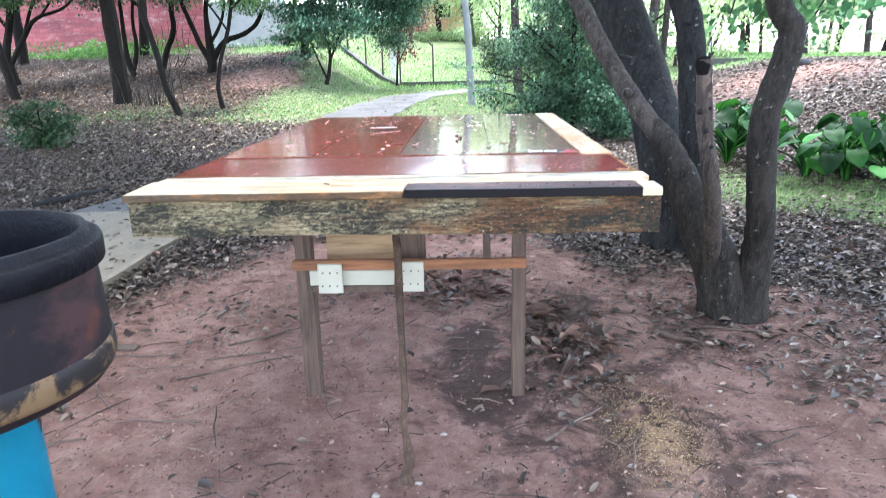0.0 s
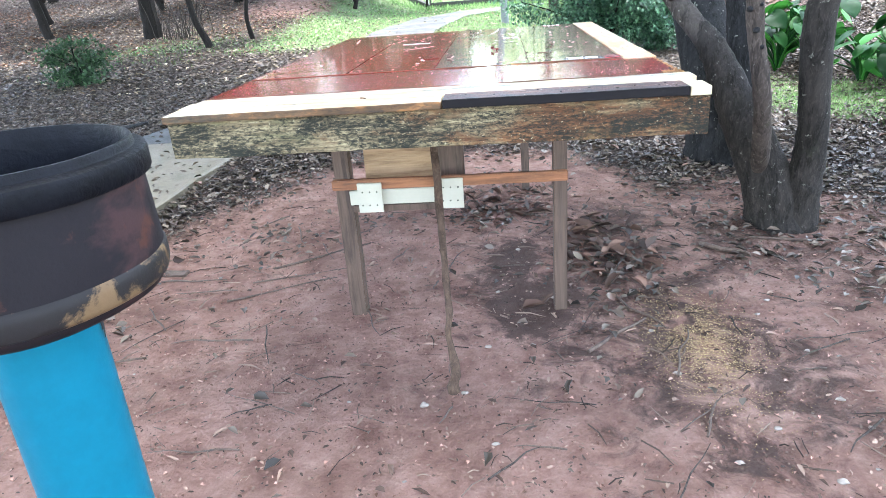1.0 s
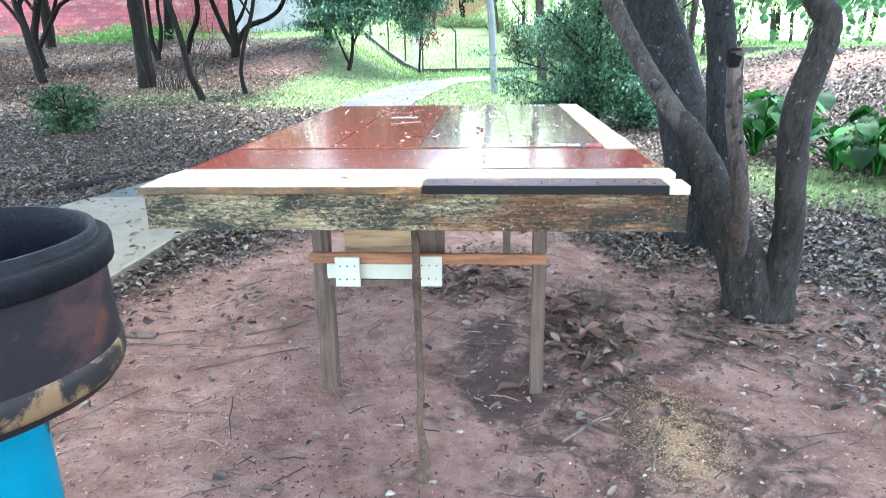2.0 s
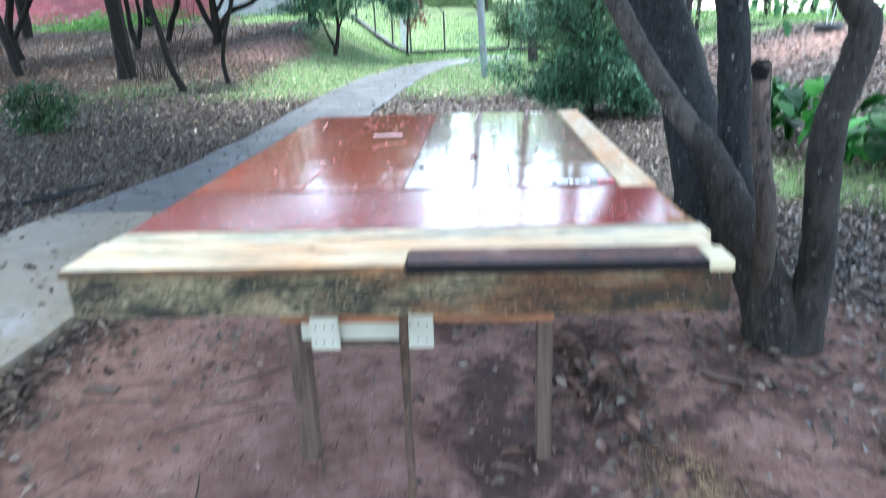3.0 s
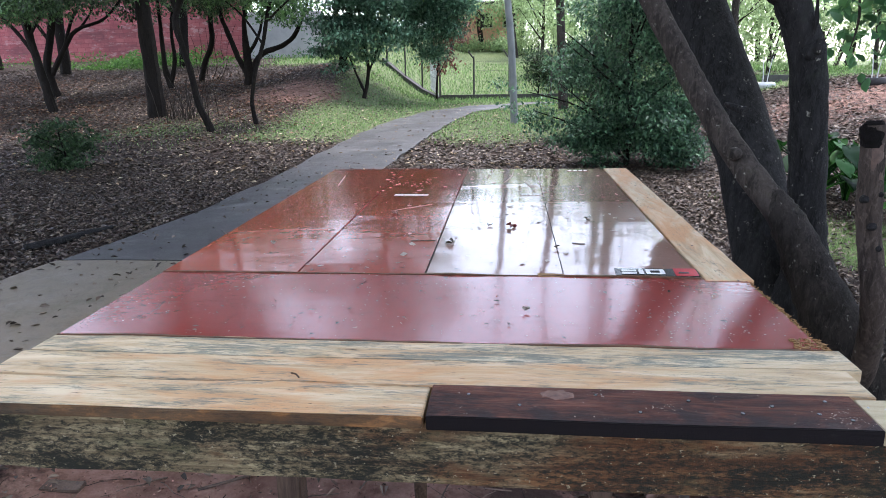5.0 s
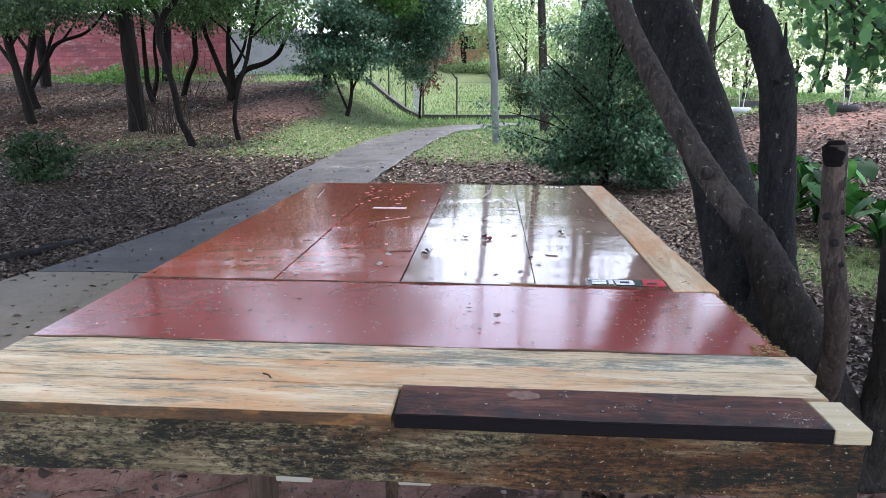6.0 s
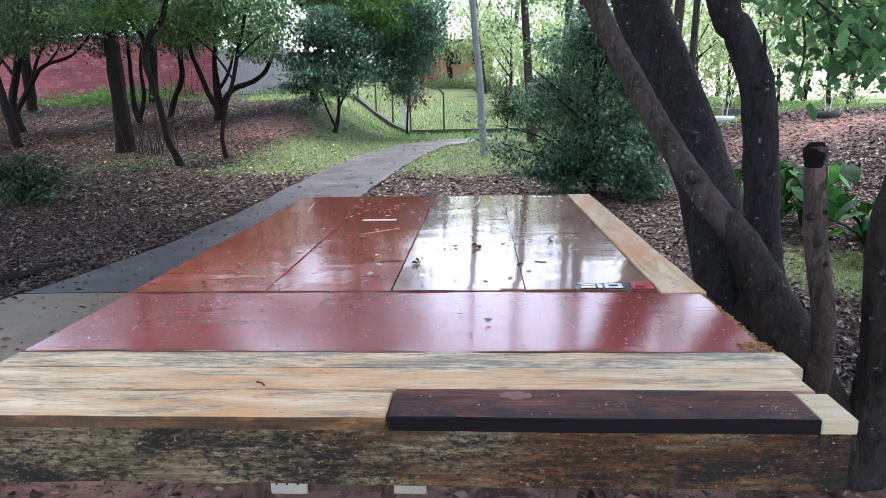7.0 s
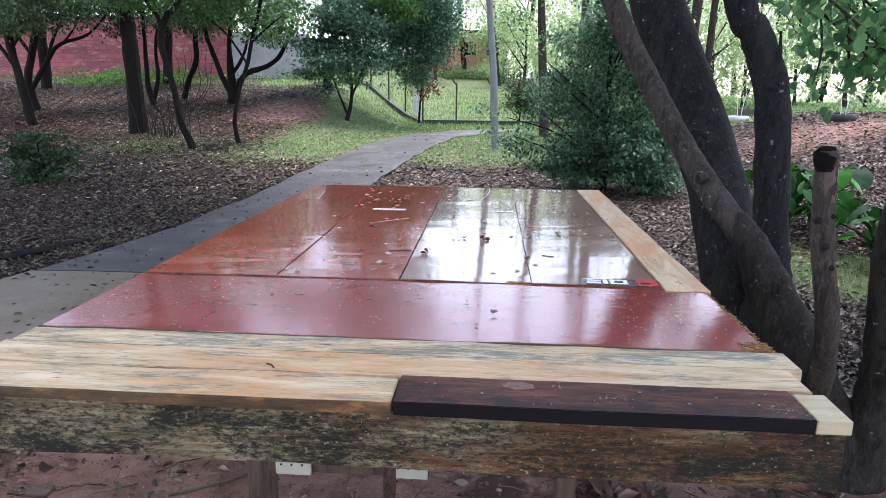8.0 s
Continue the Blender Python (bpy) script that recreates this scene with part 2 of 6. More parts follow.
def ground_mat():
    m, n, l, b = nodes("earth_and_litter")
    att = {}
    for k in ("dirt", "grass", "damp_shade"):
        a = n.new("ShaderNodeAttribute")
        a.attribute_name = k
        att[k] = a.outputs["Fac"]
    mid = noise_tex(n, l, 7.0, 8, 0.7)
    fine = noise_tex(n, l, 60.0, 6, 0.7)
    dirt = ramp(n, l, mid, [(0.3, (0.205, 0.103, 0.077)), (0.48, (0.385, 0.22, 0.172)), (0.7, (0.56, 0.36, 0.288))])
    dirt = mix(n, l, math_node(n, l, "MULTIPLY", fine, 0.5), dirt, (0.15, 0.075, 0.052))
    dirt = mix(n, l, ramp(n, l, noise_tex(n, l, 2.2, 9, 0.72), [(0.46, (0, 0, 0)), (0.66, (0.7, 0.7, 0.7))]), dirt, (0.13, 0.062, 0.045))
    lit = ramp(n, l, fine, [(0.34, (0.011, 0.008, 0.007)), (0.5, (0.042, 0.03, 0.025)), (0.68, (0.115, 0.083, 0.068))])
    lit = mix(n, l, ramp(n, l, mid, [(0.5, (0, 0, 0)), (0.7, (0.6, 0.6, 0.6))]), lit, (0.1, 0.058, 0.042))
    grs = ramp(n, l, fine, [(0.3, (0.07, 0.088, 0.042)), (0.58, (0.175, 0.222, 0.1)), (0.72, (0.29, 0.325, 0.18))])
    wob = math_node(n, l, "MULTIPLY", math_node(n, l, "SUBTRACT", math_node(n, l, "ADD", math_node(n, l, "MULTIPLY", mid, 0.6), math_node(n, l, "MULTIPLY", fine, 0.4)), 0.5), 2.2)
    fd = ramp(n, l, math_node(n, l, "ADD", att["dirt"], wob), [(0.2, (0, 0, 0)), (0.75, (1, 1, 1))])
    fg = ramp(n, l, math_node(n, l, "ADD", att["grass"], wob), [(0.35, (0, 0, 0)), (0.6, (1, 1, 1))])
    col = mix(n, l, fd, lit, dirt)
    col = mix(n, l, fg, col, grs)
    # dark tone for wet earth and for shade painted into the ground colour
    fw = ramp(n, l, math_node(n, l, "ADD", att["damp_shade"], math_node(n, l, "MULTIPLY", math_node(n, l, "SUBTRACT", noise_tex(n, l, 5.0, 9, 0.72, None, 0.6), 0.5), 3.6)), [(0.35, (0, 0, 0)), (0.85, (0.8, 0.8, 0.8))])
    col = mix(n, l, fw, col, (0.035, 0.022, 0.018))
    l.new(col, b.inputs["Base Color"])
    b.inputs["Roughness"].default_value = 0.9
    b.inputs["Specular IOR Level"].default_value = 0.2
    clod = noise_tex(n, l, 22.0, 6, 0.65)
    h = math_node(n, l, "ADD", math_node(n, l, "ADD", fine, mid), math_node(n, l, "MULTIPLY", clod, 1.5))
    bump(n, l, b, h, 1.0, 0.04)
    return m


def asphalt_mat(name, lo, hi):
    m, n, l, b = nodes(name)
    big = noise_tex(n, l, 1.3, 8, 0.65)
    fine = noise_tex(n, l, 120.0, 4, 0.7)
    col = ramp(n, l, big, [(0.3, lo), (0.7, hi)])
    col = mix(n, l, math_node(n, l, "MULTIPLY", fine, 0.5), col, tuple(v * 0.6 for v in lo))
    mid = noise_tex(n, l, 14.0, 8, 0.75, None, 0.4)
    col = mix(n, l, ramp(n, l, mid, [(0.5, (0, 0, 0)), (0.66, (0.55, 0.55, 0.55))]), col, tuple(v * 0.5 for v in lo))
    worn = noise_tex(n, l, 1.1, 9, 0.75, None, 0.5)
    col = mix(n, l, ramp(n, l, worn, [(0.54, (0, 0, 0)), (0.66, (0.6, 0.6, 0.6))]), col, tuple(min(0.24, v * 2.4) for v in hi))
    moss = noise_tex(n, l, 2.6, 9, 0.72)
    col = mix(n, l, ramp(n, l, moss, [(0.54, (0, 0, 0)), (0.66, (0.4, 0.4, 0.4))]), col, (0.05, 0.055, 0.035))
    l.new(col, b.inputs["Base Color"])
    l.new(ramp(n, l, big, [(0.35, (0.42, 0.42, 0.42)), (0.65, (0.7, 0.7, 0.7))]), b.inputs["Roughness"])
    b.inputs["Specular IOR Level"].default_value = 0.55
    bump(n, l, b, fine, 0.4, 0.006)
    return m


def red_panel(name, c, c2, wet=0.075, gloss=0.75, ripple=0.0):
    """Phenolic formwork plywood: glossy, wet, scuffed."""
    m, n, l, b = nodes(name)
    big = noise_tex(n, l, 2.2, 8, 0.6)
    fine = noise_tex(n, l, 26.0, 8, 0.7, (1, 3, 1))
    spots = noise_tex(n, l, 70.0, 3, 0.5)
    col = ramp(n, l, big, [(0.3, c), (0.7, c2)])
    col = mix(n, l, ramp(n, l, fine, [(0.55, (0, 0, 0)), (0.8, (0.5, 0.5, 0.5))]), col, tuple(v * 0.6 for v in c))
    blotch = noise_tex(n, l, 11.0, 9, 0.72, (1, 0.7, 1), 0.6)
    col = mix(n, l, ramp(n, l, blotch, [(0.56, (0, 0, 0)), (0.68, (0.35, 0.35, 0.35))]), col, tuple(v * 0.45 for v in c))
    scuff = noise_tex(n, l, 9.0, 10, 0.8, (0.6, 5, 1), 1.5)
    col = mix(n, l, ramp(n, l, scuff, [(0.64, (0, 0, 0)), (0.7, (0.45, 0.45, 0.45))]), col, (0.5, 0.34, 0.27))
    col = mix(n, l, ramp(n, l, spots, [(0.72, (0, 0, 0)), (0.76, (0.7, 0.7, 0.7))]), col, (0.45, 0.3, 0.22))
    l.new(col, b.inputs["Base Color"])
    l.new(ramp(n, l, fine, [(0.45, (wet, wet, wet)), (0.8, (wet + 0.07,) * 3)]), b.inputs["Roughness"])
    b.inputs["Specular IOR Level"].default_value = gloss
    wav = noise_tex(n, l, 5.0, 3, 0.5, (1, 2.5, 1))
    rip = noise_tex(n, l, 16.0, 3, 0.5, (1, 2.6, 1), 0.5)
    wav = math_node(n, l, "ADD", wav, math_node(n, l, "MULTIPLY", rip, ripple))
    drop = noise_tex(n, l, 130.0, 2, 0.4)
    wav = math_node(n, l, "ADD", wav, math_node(n, l, "MULTIPLY", ramp(n, l, drop, [(0.62, (0, 0, 0)), (0.68, (1, 1, 1))]), 0.12))
    bump(n, l, b, math_node(n, l, "ADD", math_node(n, l, "MULTIPLY", fine, 0.012), wav), 0.07, 0.006)
    return m


def painted_blocks():
    """Concrete blocks under thin faded pink paint, with grey stains and white scuffs."""
    m, n, l, b = nodes("pink_painted_blocks")
    tc = n.new("ShaderNodeTexCoord")
    mp = n.new("ShaderNodeMapping")
    mp.inputs["Rotation"].default_value = (radians(90), 0, 0)
    l.new(tc.outputs["Object"], mp.inputs[0])
    br = n.new("ShaderNodeTexBrick")
    br.inputs["Scale"].default_value = 1.0
    br.inputs["Brick Width"].default_value, br.inputs["Row Height"].default_value = 0.4, 0.2
    br.inputs["Mortar Size"].default_value = 0.014
    br.inputs["Color1"].default_value, br.inputs["Color2"].default_value = (0.37, 0.1, 0.11, 1), (0.45, 0.14, 0.148, 1)
    br.inputs["Mortar"].default_value = (0.3, 0.08, 0.092, 1)
    l.new(mp.outputs[0], br.inputs["Vector"])
    dirt = noise_tex(n, l, 0.7, 8, 0.7, (1, 1, 2.5))
    col = mix(n, l, ramp(n, l, dirt, [(0.45, (0, 0, 0)), (0.66, (0.75, 0.75, 0.75))]), br.outputs["Color"], (0.15, 0.06, 0.07))
    pale = noise_tex(n, l, 1.6, 9, 0.75, (1, 1, 3))
    col = mix(n, l, ramp(n, l, pale, [(0.54, (0, 0, 0)), (0.64, (0.65, 0.65, 0.65))]), col, (0.55, 0.36, 0.36))
    l.new(col, b.inputs["Base Color"])
    b.inputs["Roughness"].default_value = 0.9
    bump(n, l, b, br.outputs["Fac"], -0.6, 0.02)
    return m


MAT_GROUND = ground_mat()
MAT_LITTER = litter_mat()
MAT_ASPHALT = asphalt_mat("worn_asphalt", (0.021, 0.0205, 0.021), (0.062, 0.06, 0.061))
MAT_CONCRETE = asphalt_mat("pale_concrete", (0.125, 0.1, 0.066), (0.215, 0.178, 0.12))
MAT_PINE = pine_plank("pale_pine_plank", 0.0, 0.0)
MAT_PINE_GREY = pine_plank("greyed_pine_plank", 0.06, -0.06)
MAT_PINE_WARM = pine_plank("warm_pine_plank", -0.02, 0.03)
MAT_APRON = mouldy_board()
MAT_SIDE = pine_plank("clean_plank", -0.09, 0.0, True)
MAT_CAP = wood("new_offcut", (0.38, 0.31, 0.19), (0.52, 0.45, 0.3), (0.5, 0.42, 0.26), 0.2)
MAT_DARK = charred_plank()
MAT_LEG = wood("grey_post", (0.052, 0.034, 0.026), (0.135, 0.092, 0.069), (0.026, 0.017, 0.013), 0.35, "z")
MAT_BAR = wood("reddish_batten", (0.14, 0.055, 0.026), (0.32, 0.14, 0.065), (0.06, 0.03, 0.02), 0.4)
MAT_WHITE = plain("white_painted_board", (0.42, 0.41, 0.33), 0.5, 0, 0.08, 12, 0.1)
MAT_PLY = wood("bare_plywood", (0.3, 0.19, 0.1), (0.5, 0.34, 0.2), (0.12, 0.07, 0.04), 0.4)
MAT_EDGE = plain("ragged_ply_edge", (0.3, 0.165, 0.065), 0.9, 0, 0.4, 60, 0.6)
MAT_PLYEDGE = plain("bare_ply_edge", (0.1, 0.045, 0.02), 0.85, 0, 0.6, 40, 0.5)
MAT_KNOT = plain("worn_knot", (0.16, 0.085, 0.065), 0.6, 0, 0.5, 70, 0.5)
MAT_RED = red_panel("red_formwork_panel", (0.21, 0.03, 0.026), (0.285, 0.047, 0.038), 0.12, 0.65, 0.5)
MAT_ORANGE = red_panel("orange_red_formwork_panel", (0.27, 0.044, 0.03), (0.37, 0.08, 0.053), 0.075, 0.62, 0.12)
MAT_BROWN = red_panel("brown_formwork_panel", (0.25, 0.14, 0.105), (0.35, 0.215, 0.17), 0.055, 0.95)
MAT_BARK = bark("dark_bark", (0.0054, 0.0053, 0.0054), (0.0255, 0.0248, 0.0255), 0.55)
MAT_BARK_PALE = bark("grey_bark", (0.016, 0.0133, 0.012), (0.066, 0.055, 0.048), 0.6)
MAT_BARK_FAR = bark("wet_dark_bark", (0.006, 0.005, 0.0045), (0.017, 0.0138, 0.0115), 0.12)
MAT_STAKE = bark("half_peeled_bark", (0.024, 0.0188, 0.016), (0.084, 0.066, 0.056), 0.45)
MAT_BARK_BROWN = bark("brown_grey_bark", (0.0085, 0.0072, 0.0064), (0.038, 0.0318, 0.0275), 0.5)
MAT_PROP = bark("weathered_branch", (0.035, 0.022, 0.015), (0.11, 0.072, 0.052), 0.1)
MAT_LEAF_DARK = leaf_mat("dark_green_leaves", (0.016, 0.038, 0.019), (0.055, 0.105, 0.045))
MAT_LEAF_MID = leaf_mat("green_leaves", (0.03, 0.075, 0.028), (0.105, 0.205, 0.075))
MAT_LEAF_BLUE = leaf_mat("bluish_green_leaves", (0.03, 0.08, 0.052), (0.12, 0.235, 0.15))
MAT_LEAF_LIGHT = leaf_mat("light_green_leaves", (0.16, 0.26, 0.1), (0.4, 0.5, 0.27), 0.5, 0.6)
MAT_LEAF_NEAR = leaf_mat("broad_green_leaves", (0.03, 0.09, 0.02), (0.09, 0.2, 0.045), 0.35, 0.45)
MAT_TARO = leaf_mat("glossy_elephant_ear", (0.007, 0.036, 0.01), (0.028, 0.12, 0.018), 0.5, 0.2, True, 0.12)
MAT_RUSSET = leaf_mat("russet_leaves", (0.1, 0.03, 0.03), (0.2, 0.09, 0.07))
MAT_GRASS = leaf_mat("grass_blades", (0.088, 0.168, 0.052), (0.205, 0.335, 0.122), 0.6, 0.35)
MAT_PINK = painted_blocks()
MAT_GREYWALL = plain("grey_render", (0.42, 0.42, 0.42), 0.85, 0, 0.2, 2)
MAT_BRICKFAR = plain("orange_brickwork", (0.6, 0.33, 0.24), 0.85, 0, 0.25, 4)
MAT_POLE = plain("galvanised_pole", (0.17, 0.185, 0.19), 0.55, 0.2, 0.15, 5)
MAT_METAL = plain("dull_white_metal", (0.55, 0.57, 0.58), 0.5, 0.2, 0.15)
MAT_POST = plain("concrete_post", (0.055, 0.055, 0.05), 0.85, 0, 0.25)
MAT_RUBBER = plain("black_rubber", (0.02, 0.02, 0.021), 0.7, 0, 0.3)
MAT_LEAF_BROAD = leaf_mat("broad_backlit_leaves", (0.045, 0.135, 0.06), (0.15, 0.32, 0.125), 0.35, 0.5, True)
MAT_DRYLEAF = leaf_mat("curled_dry_leaves", (0.045, 0.025, 0.018), (0.17, 0.1, 0.073), 0.6, 0.1)
MAT_SHRUB = leaf_mat("glossy_dark_shrub_leaves", (0.016, 0.052, 0.033), (0.11, 0.22, 0.12), 0.35, 0.3)
MAT_PEELED = plain("peeled_reddish_wood", (0.075, 0.044, 0.033), 0.6, 0, 0.6, 30, 0.5)
MAT_CHAR = plain("charred_wood", (0.007, 0.006, 0.006), 0.95, 0, 0.6, 40, 0.8, 0.1)
MAT_CHIP = leaf_mat("bark_and_leaf_scraps", (0.05, 0.03, 0.021), (0.25, 0.165, 0.122), 0.7, 0.05)
MAT_CLOD = leaf_mat("clods_and_crumbs", (0.15, 0.075, 0.052), (0.38, 0.215, 0.165), 0.9, 0.02)
MAT_FLAKE = leaf_mat("dry_bark_flakes", (0.07, 0.042, 0.03), (0.3, 0.2, 0.15), 0.7, 0.05)
MAT_STICK = leaf_mat("broken_sticks", (0.035, 0.022, 0.016), (0.16, 0.11, 0.083), 0.8, 0.02)
MAT_SPLIT = plain("bare_split_wood", (0.5, 0.4, 0.28), 0.6, 0, 0.3, 30, 0.4)
MAT_SAWDUST = leaf_mat("sawdust", (0.28, 0.18, 0.09), (0.48, 0.34, 0.17), 0.9, 0.05)
MAT_PEBBLE = plain("pale_pebble", (0.26, 0.215, 0.18), 0.7, 0, 0.3, 30)
MAT_REDLEAF = plain("dark_red_petal", (0.14, 0.02, 0.012), 0.5, 0, 0.3, 60)
MAT_RIM = plain("black_moulded_plastic", (0.0055, 0.006, 0.0085), 0.5, 0, 0.6, 14, 0.6, 0.09)


def painted(name, paint, under, amount, scale, rough=0.45, second=None):
    m, n, l, b = nodes(name)
    t = noise_tex(n, l, scale, 9, 0.68, None, 0.4)
    g = noise_tex(n, l, scale * 6, 6, 0.7)
    col = ramp(n, l, g, [(0.3, tuple(v * 0.85 for v in paint)), (0.7, paint)])
    if second:
        t2 = noise_tex(n, l, scale * 0.8, 6, 0.6, (1, 1, 2.2), 0.3)
        col = mix(n, l, ramp(n, l, t2, [(0.5, (0, 0, 0)), (0.62, (0.85, 0.85, 0.85))]), col, second)
    fac = ramp(n, l, t, [(amount, (0, 0, 0)), (amount + 0.05, (1, 1, 1))])
    col = mix(n, l, fac, col, under)
    l.new(col, b.inputs["Base Color"])
    b.inputs["Roughness"].default_value = rough
    b.inputs["Specular IOR Level"].default_value = 0.14
    bump(n, l, b, g, 0.25, 0.003)
    return m


MAT_BLUE = painted("sky_blue_paint", (0.006, 0.118, 0.182), (0.16, 0.16, 0.15), 0.66, 5.0, 0.35)
MAT_BARREL = painted("rusty_barrel", (0.011, 0.009, 0.011), (0.05, 0.02, 0.015), 0.56, 7.0, 0.6, (0.04, 0.02, 0.02))
MAT_BAND = painted("worn_barrel_band", (0.12, 0.076, 0.04), (0.014, 0.012, 0.012), 0.44, 8.0, 0.5, (0.045, 0.055, 0.05))
MAT_BLACK = plain("black_print", (0.012, 0.012, 0.013), 0.25, 0, 0.1, 9, 0)
MAT_REDPRINT = plain("red_print", (0.5, 0.02, 0.03), 0.25, 0, 0.1, 9, 0)
MAT_WHITEPRINT = plain("white_print", (0.75, 0.75, 0.74), 0.3, 0, 0.05, 9, 0)


# ---- building helpers ----
def link_mesh(name, verts, faces, material, parent=None, smooth=False):
    me = bpy.data.meshes.new(name)
    me.from_pydata(verts, [], faces)
    me.materials.append(material)
    if smooth:
        me.shade_smooth()
        me.set_sharp_from_angle(angle=radians(40))
    ob = new(name, me)
    if parent:
        ob.parent = parent
    return ob


def part(name, bm, material, parent, label="", smooth=False):
    me = bpy.data.meshes.new(name)
    bmesh.ops.recalc_face_normals(bm, faces=bm.faces)
    bm.to_mesh(me)
    bm.free()
    me.materials.append(material)
    if smooth:
        me.shade_smooth()
    ob = new(name, me)
    if parent:
        ob.parent = parent
    return tagged(ob, label)


def thing(name, label, category, group="", kind=""):
    return tagged(new(name), label, category, group, kind)


def box(x0, x1, y0, y1, z0, z1, bevel=0.003, wobble=0.0, cuts=0, axis=0):
    """A sawn board: bevelled, with a slightly uneven run along its length."""
    bm = bmesh.new()
    bmesh.ops.create_cube(bm, size=1)
    if cuts:
        es = [e for e in bm.edges if abs((e.verts[0].co - e.verts[1].co)[axis]) > 0.5]
        bmesh.ops.subdivide_edges(bm, edges=es, cuts=cuts)
    if bevel:
        es = [e for e in bm.edges if e.calc_face_angle(0) > 0.5]
        size = (x1 - x0, y1 - y0, z1 - z0)
        for v in bm.verts:
            v.co = Vector((v.co[k] * size[k] for k in range(3)))
        bmesh.ops.bevel(bm, geom=es, offset=bevel, segments=2, affect="EDGES")
    else:
        for v in bm.verts:
            v.co = Vector((v.co[0] * (x1 - x0), v.co[1] * (y1 - y0), v.co[2] * (z1 - z0)))
    c = Vector(((x0 + x1) / 2, (y0 + y1) / 2, (z0 + z1) / 2))
    for v in bm.verts:
        p = v.co + c
        if wobble:
            p += wobble * noise.noise_vector(p * 7 + Vector((x0 * 9, y0 * 5, z0 * 3)))
        v.co = p
    return bm


def tube(points, radii, sides=10, rough=0.0, seed=0.0, steps=4, cap=True):
    """A tapered limb through the points, as verts and faces."""
    pts, rad = [Vector(p) for p in points], list(radii)
    P, R = [], []
    for i in range(len(pts) - 1):
        a, b, c, d = pts[max(i - 1, 0)], pts[i], pts[i + 1], pts[min(i + 2, len(pts) - 1)]
        for k in range(steps):
            t = k / steps
            P.append(0.5 * ((2 * b) + (c - a) * t + (2 * a - 5 * b + 4 * c - d) * t * t + (3 * b - a - 3 * c + d) * t ** 3))
            R.append(rad[i] + (rad[i + 1] - rad[i]) * t)
    P.append(pts[-1])
    R.append(rad[-1])
    verts, faces = [], []
    side = Vector((1, 0.13, 0.07))
    for i, (p, r) in enumerate(zip(P, R)):
        d = (P[min(i + 1, len(P) - 1)] - P[max(i - 1, 0)]).normalized()
        side = (side - d * side.dot(d)).normalized()
        up = d.cross(side)
        for k in range(sides):
            a = 2 * math.pi * k / sides
            o = side * math.cos(a) + up * math.sin(a)
            q = p + o * r
            if rough:
                q += o * r * rough * noise.noise(q * (2.2 / max(r, 0.03)) * 0.35 + Vector((seed, seed * 2, 0)))
            verts.append(q)
    m = len(P)
    for i in range(m - 1):
        for k in range(sides):
            k2 = (k + 1) % sides
            faces.append((i * sides + k, i * sides + k2, (i + 1) * sides + k2, (i + 1) * sides + k))
    if cap:
        faces.append(tuple(range(sides))[::-1])
        faces.append(tuple((m - 1) * sides + k for k in range(sides)))
    return verts, faces


def join(pieces):
    verts, faces = [], []
    for v, f in pieces:
        o = len(verts)
        verts += list(v)
        faces += [tuple(i + o for i in q) for q in f]
    return verts, faces


def unit(a):
    return a / np.maximum(np.linalg.norm(a, axis=1, keepdims=True), 1e-9)


def leaf_mesh(name, centres, directions, lengths, widths, material, parent=None, rng=None, fold=0.25, flat=0.0, curved=False):
    """Many folded leaves in one mesh: diamonds of two triangles, or curved ovals of four."""
    n = len(centres)
    d = unit(directions)
    r = rng.normal(size=(n, 3))
    r[:, :2] *= 1 - flat
    r[:, 2] += 0.6 + 3 * flat
    s = unit(np.cross(d, r))
    nn = np.cross(s, d)
    L, W = lengths[:, None], widths[:, None]
    if curved:
        bend = rng.normal(size=(n, 1)) * 0.16 * L
        off = rng.normal(size=(n, 1)) * 0.12 * W
        v = np.empty((n, 6, 3))
        v[:, 0] = centres - d * L * 0.5
        v[:, 1] = centres - d * L * 0.22 + s * (W * 0.46 + off) + nn * W * fold
        v[:, 2] = centres + d * L * 0.16 + s * (W * 0.42 - off) + nn * (W * fold + bend * 0.3)
        v[:, 3] = centres + d * L * 0.5 + nn * bend + s * off
        v[:, 4] = centres + d * L * 0.16 - s * (W * 0.42 + off) + nn * (W * fold + bend * 0.3)
        v[:, 5] = centres - d * L * 0.22 - s * (W * 0.46 - off) + nn * W * fold
        shape = ((0, 1, 2), (0, 2, 3), (0, 3, 4), (0, 4, 5))
    else:
        v = np.empty((n, 4, 3))
        v[:, 0] = centres - d * L * 0.5
        v[:, 1] = centres - d * L * 0.05 + s * W * 0.5 + nn * W * fold
        v[:, 2] = centres + d * L * 0.5
        v[:, 3] = centres - d * L * 0.05 - s * W * 0.5 + nn * W * fold
        shape = ((0, 1, 2), (0, 2, 3))
    me = bpy.data.meshes.new(name)
    k, c = len(shape), v.shape[1]
    me.vertices.add(n * c)
    me.vertices.foreach_set("co", v.reshape(-1))
    tri = (np.arange(n)[:, None] * c + np.array(shape).reshape(1, -1)).reshape(-1)
    me.loops.add(n * k * 3)
    me.loops.foreach_set("vertex_index", tri.astype(np.int32))
    me.polygons.add(n * k)
    me.polygons.foreach_set("loop_start", np.arange(0, n * k * 3, 3, dtype=np.int32))
    me.materials.append(material)
    me.update(calc_edges=True)
    ob = new(name, me)
    if parent:
        ob.parent = parent
    return ob


def smooth01(a, lo, hi):
    t = np.clip((a - lo) / (hi - lo), 0, 1)
    return t * t * (3 - 2 * t)


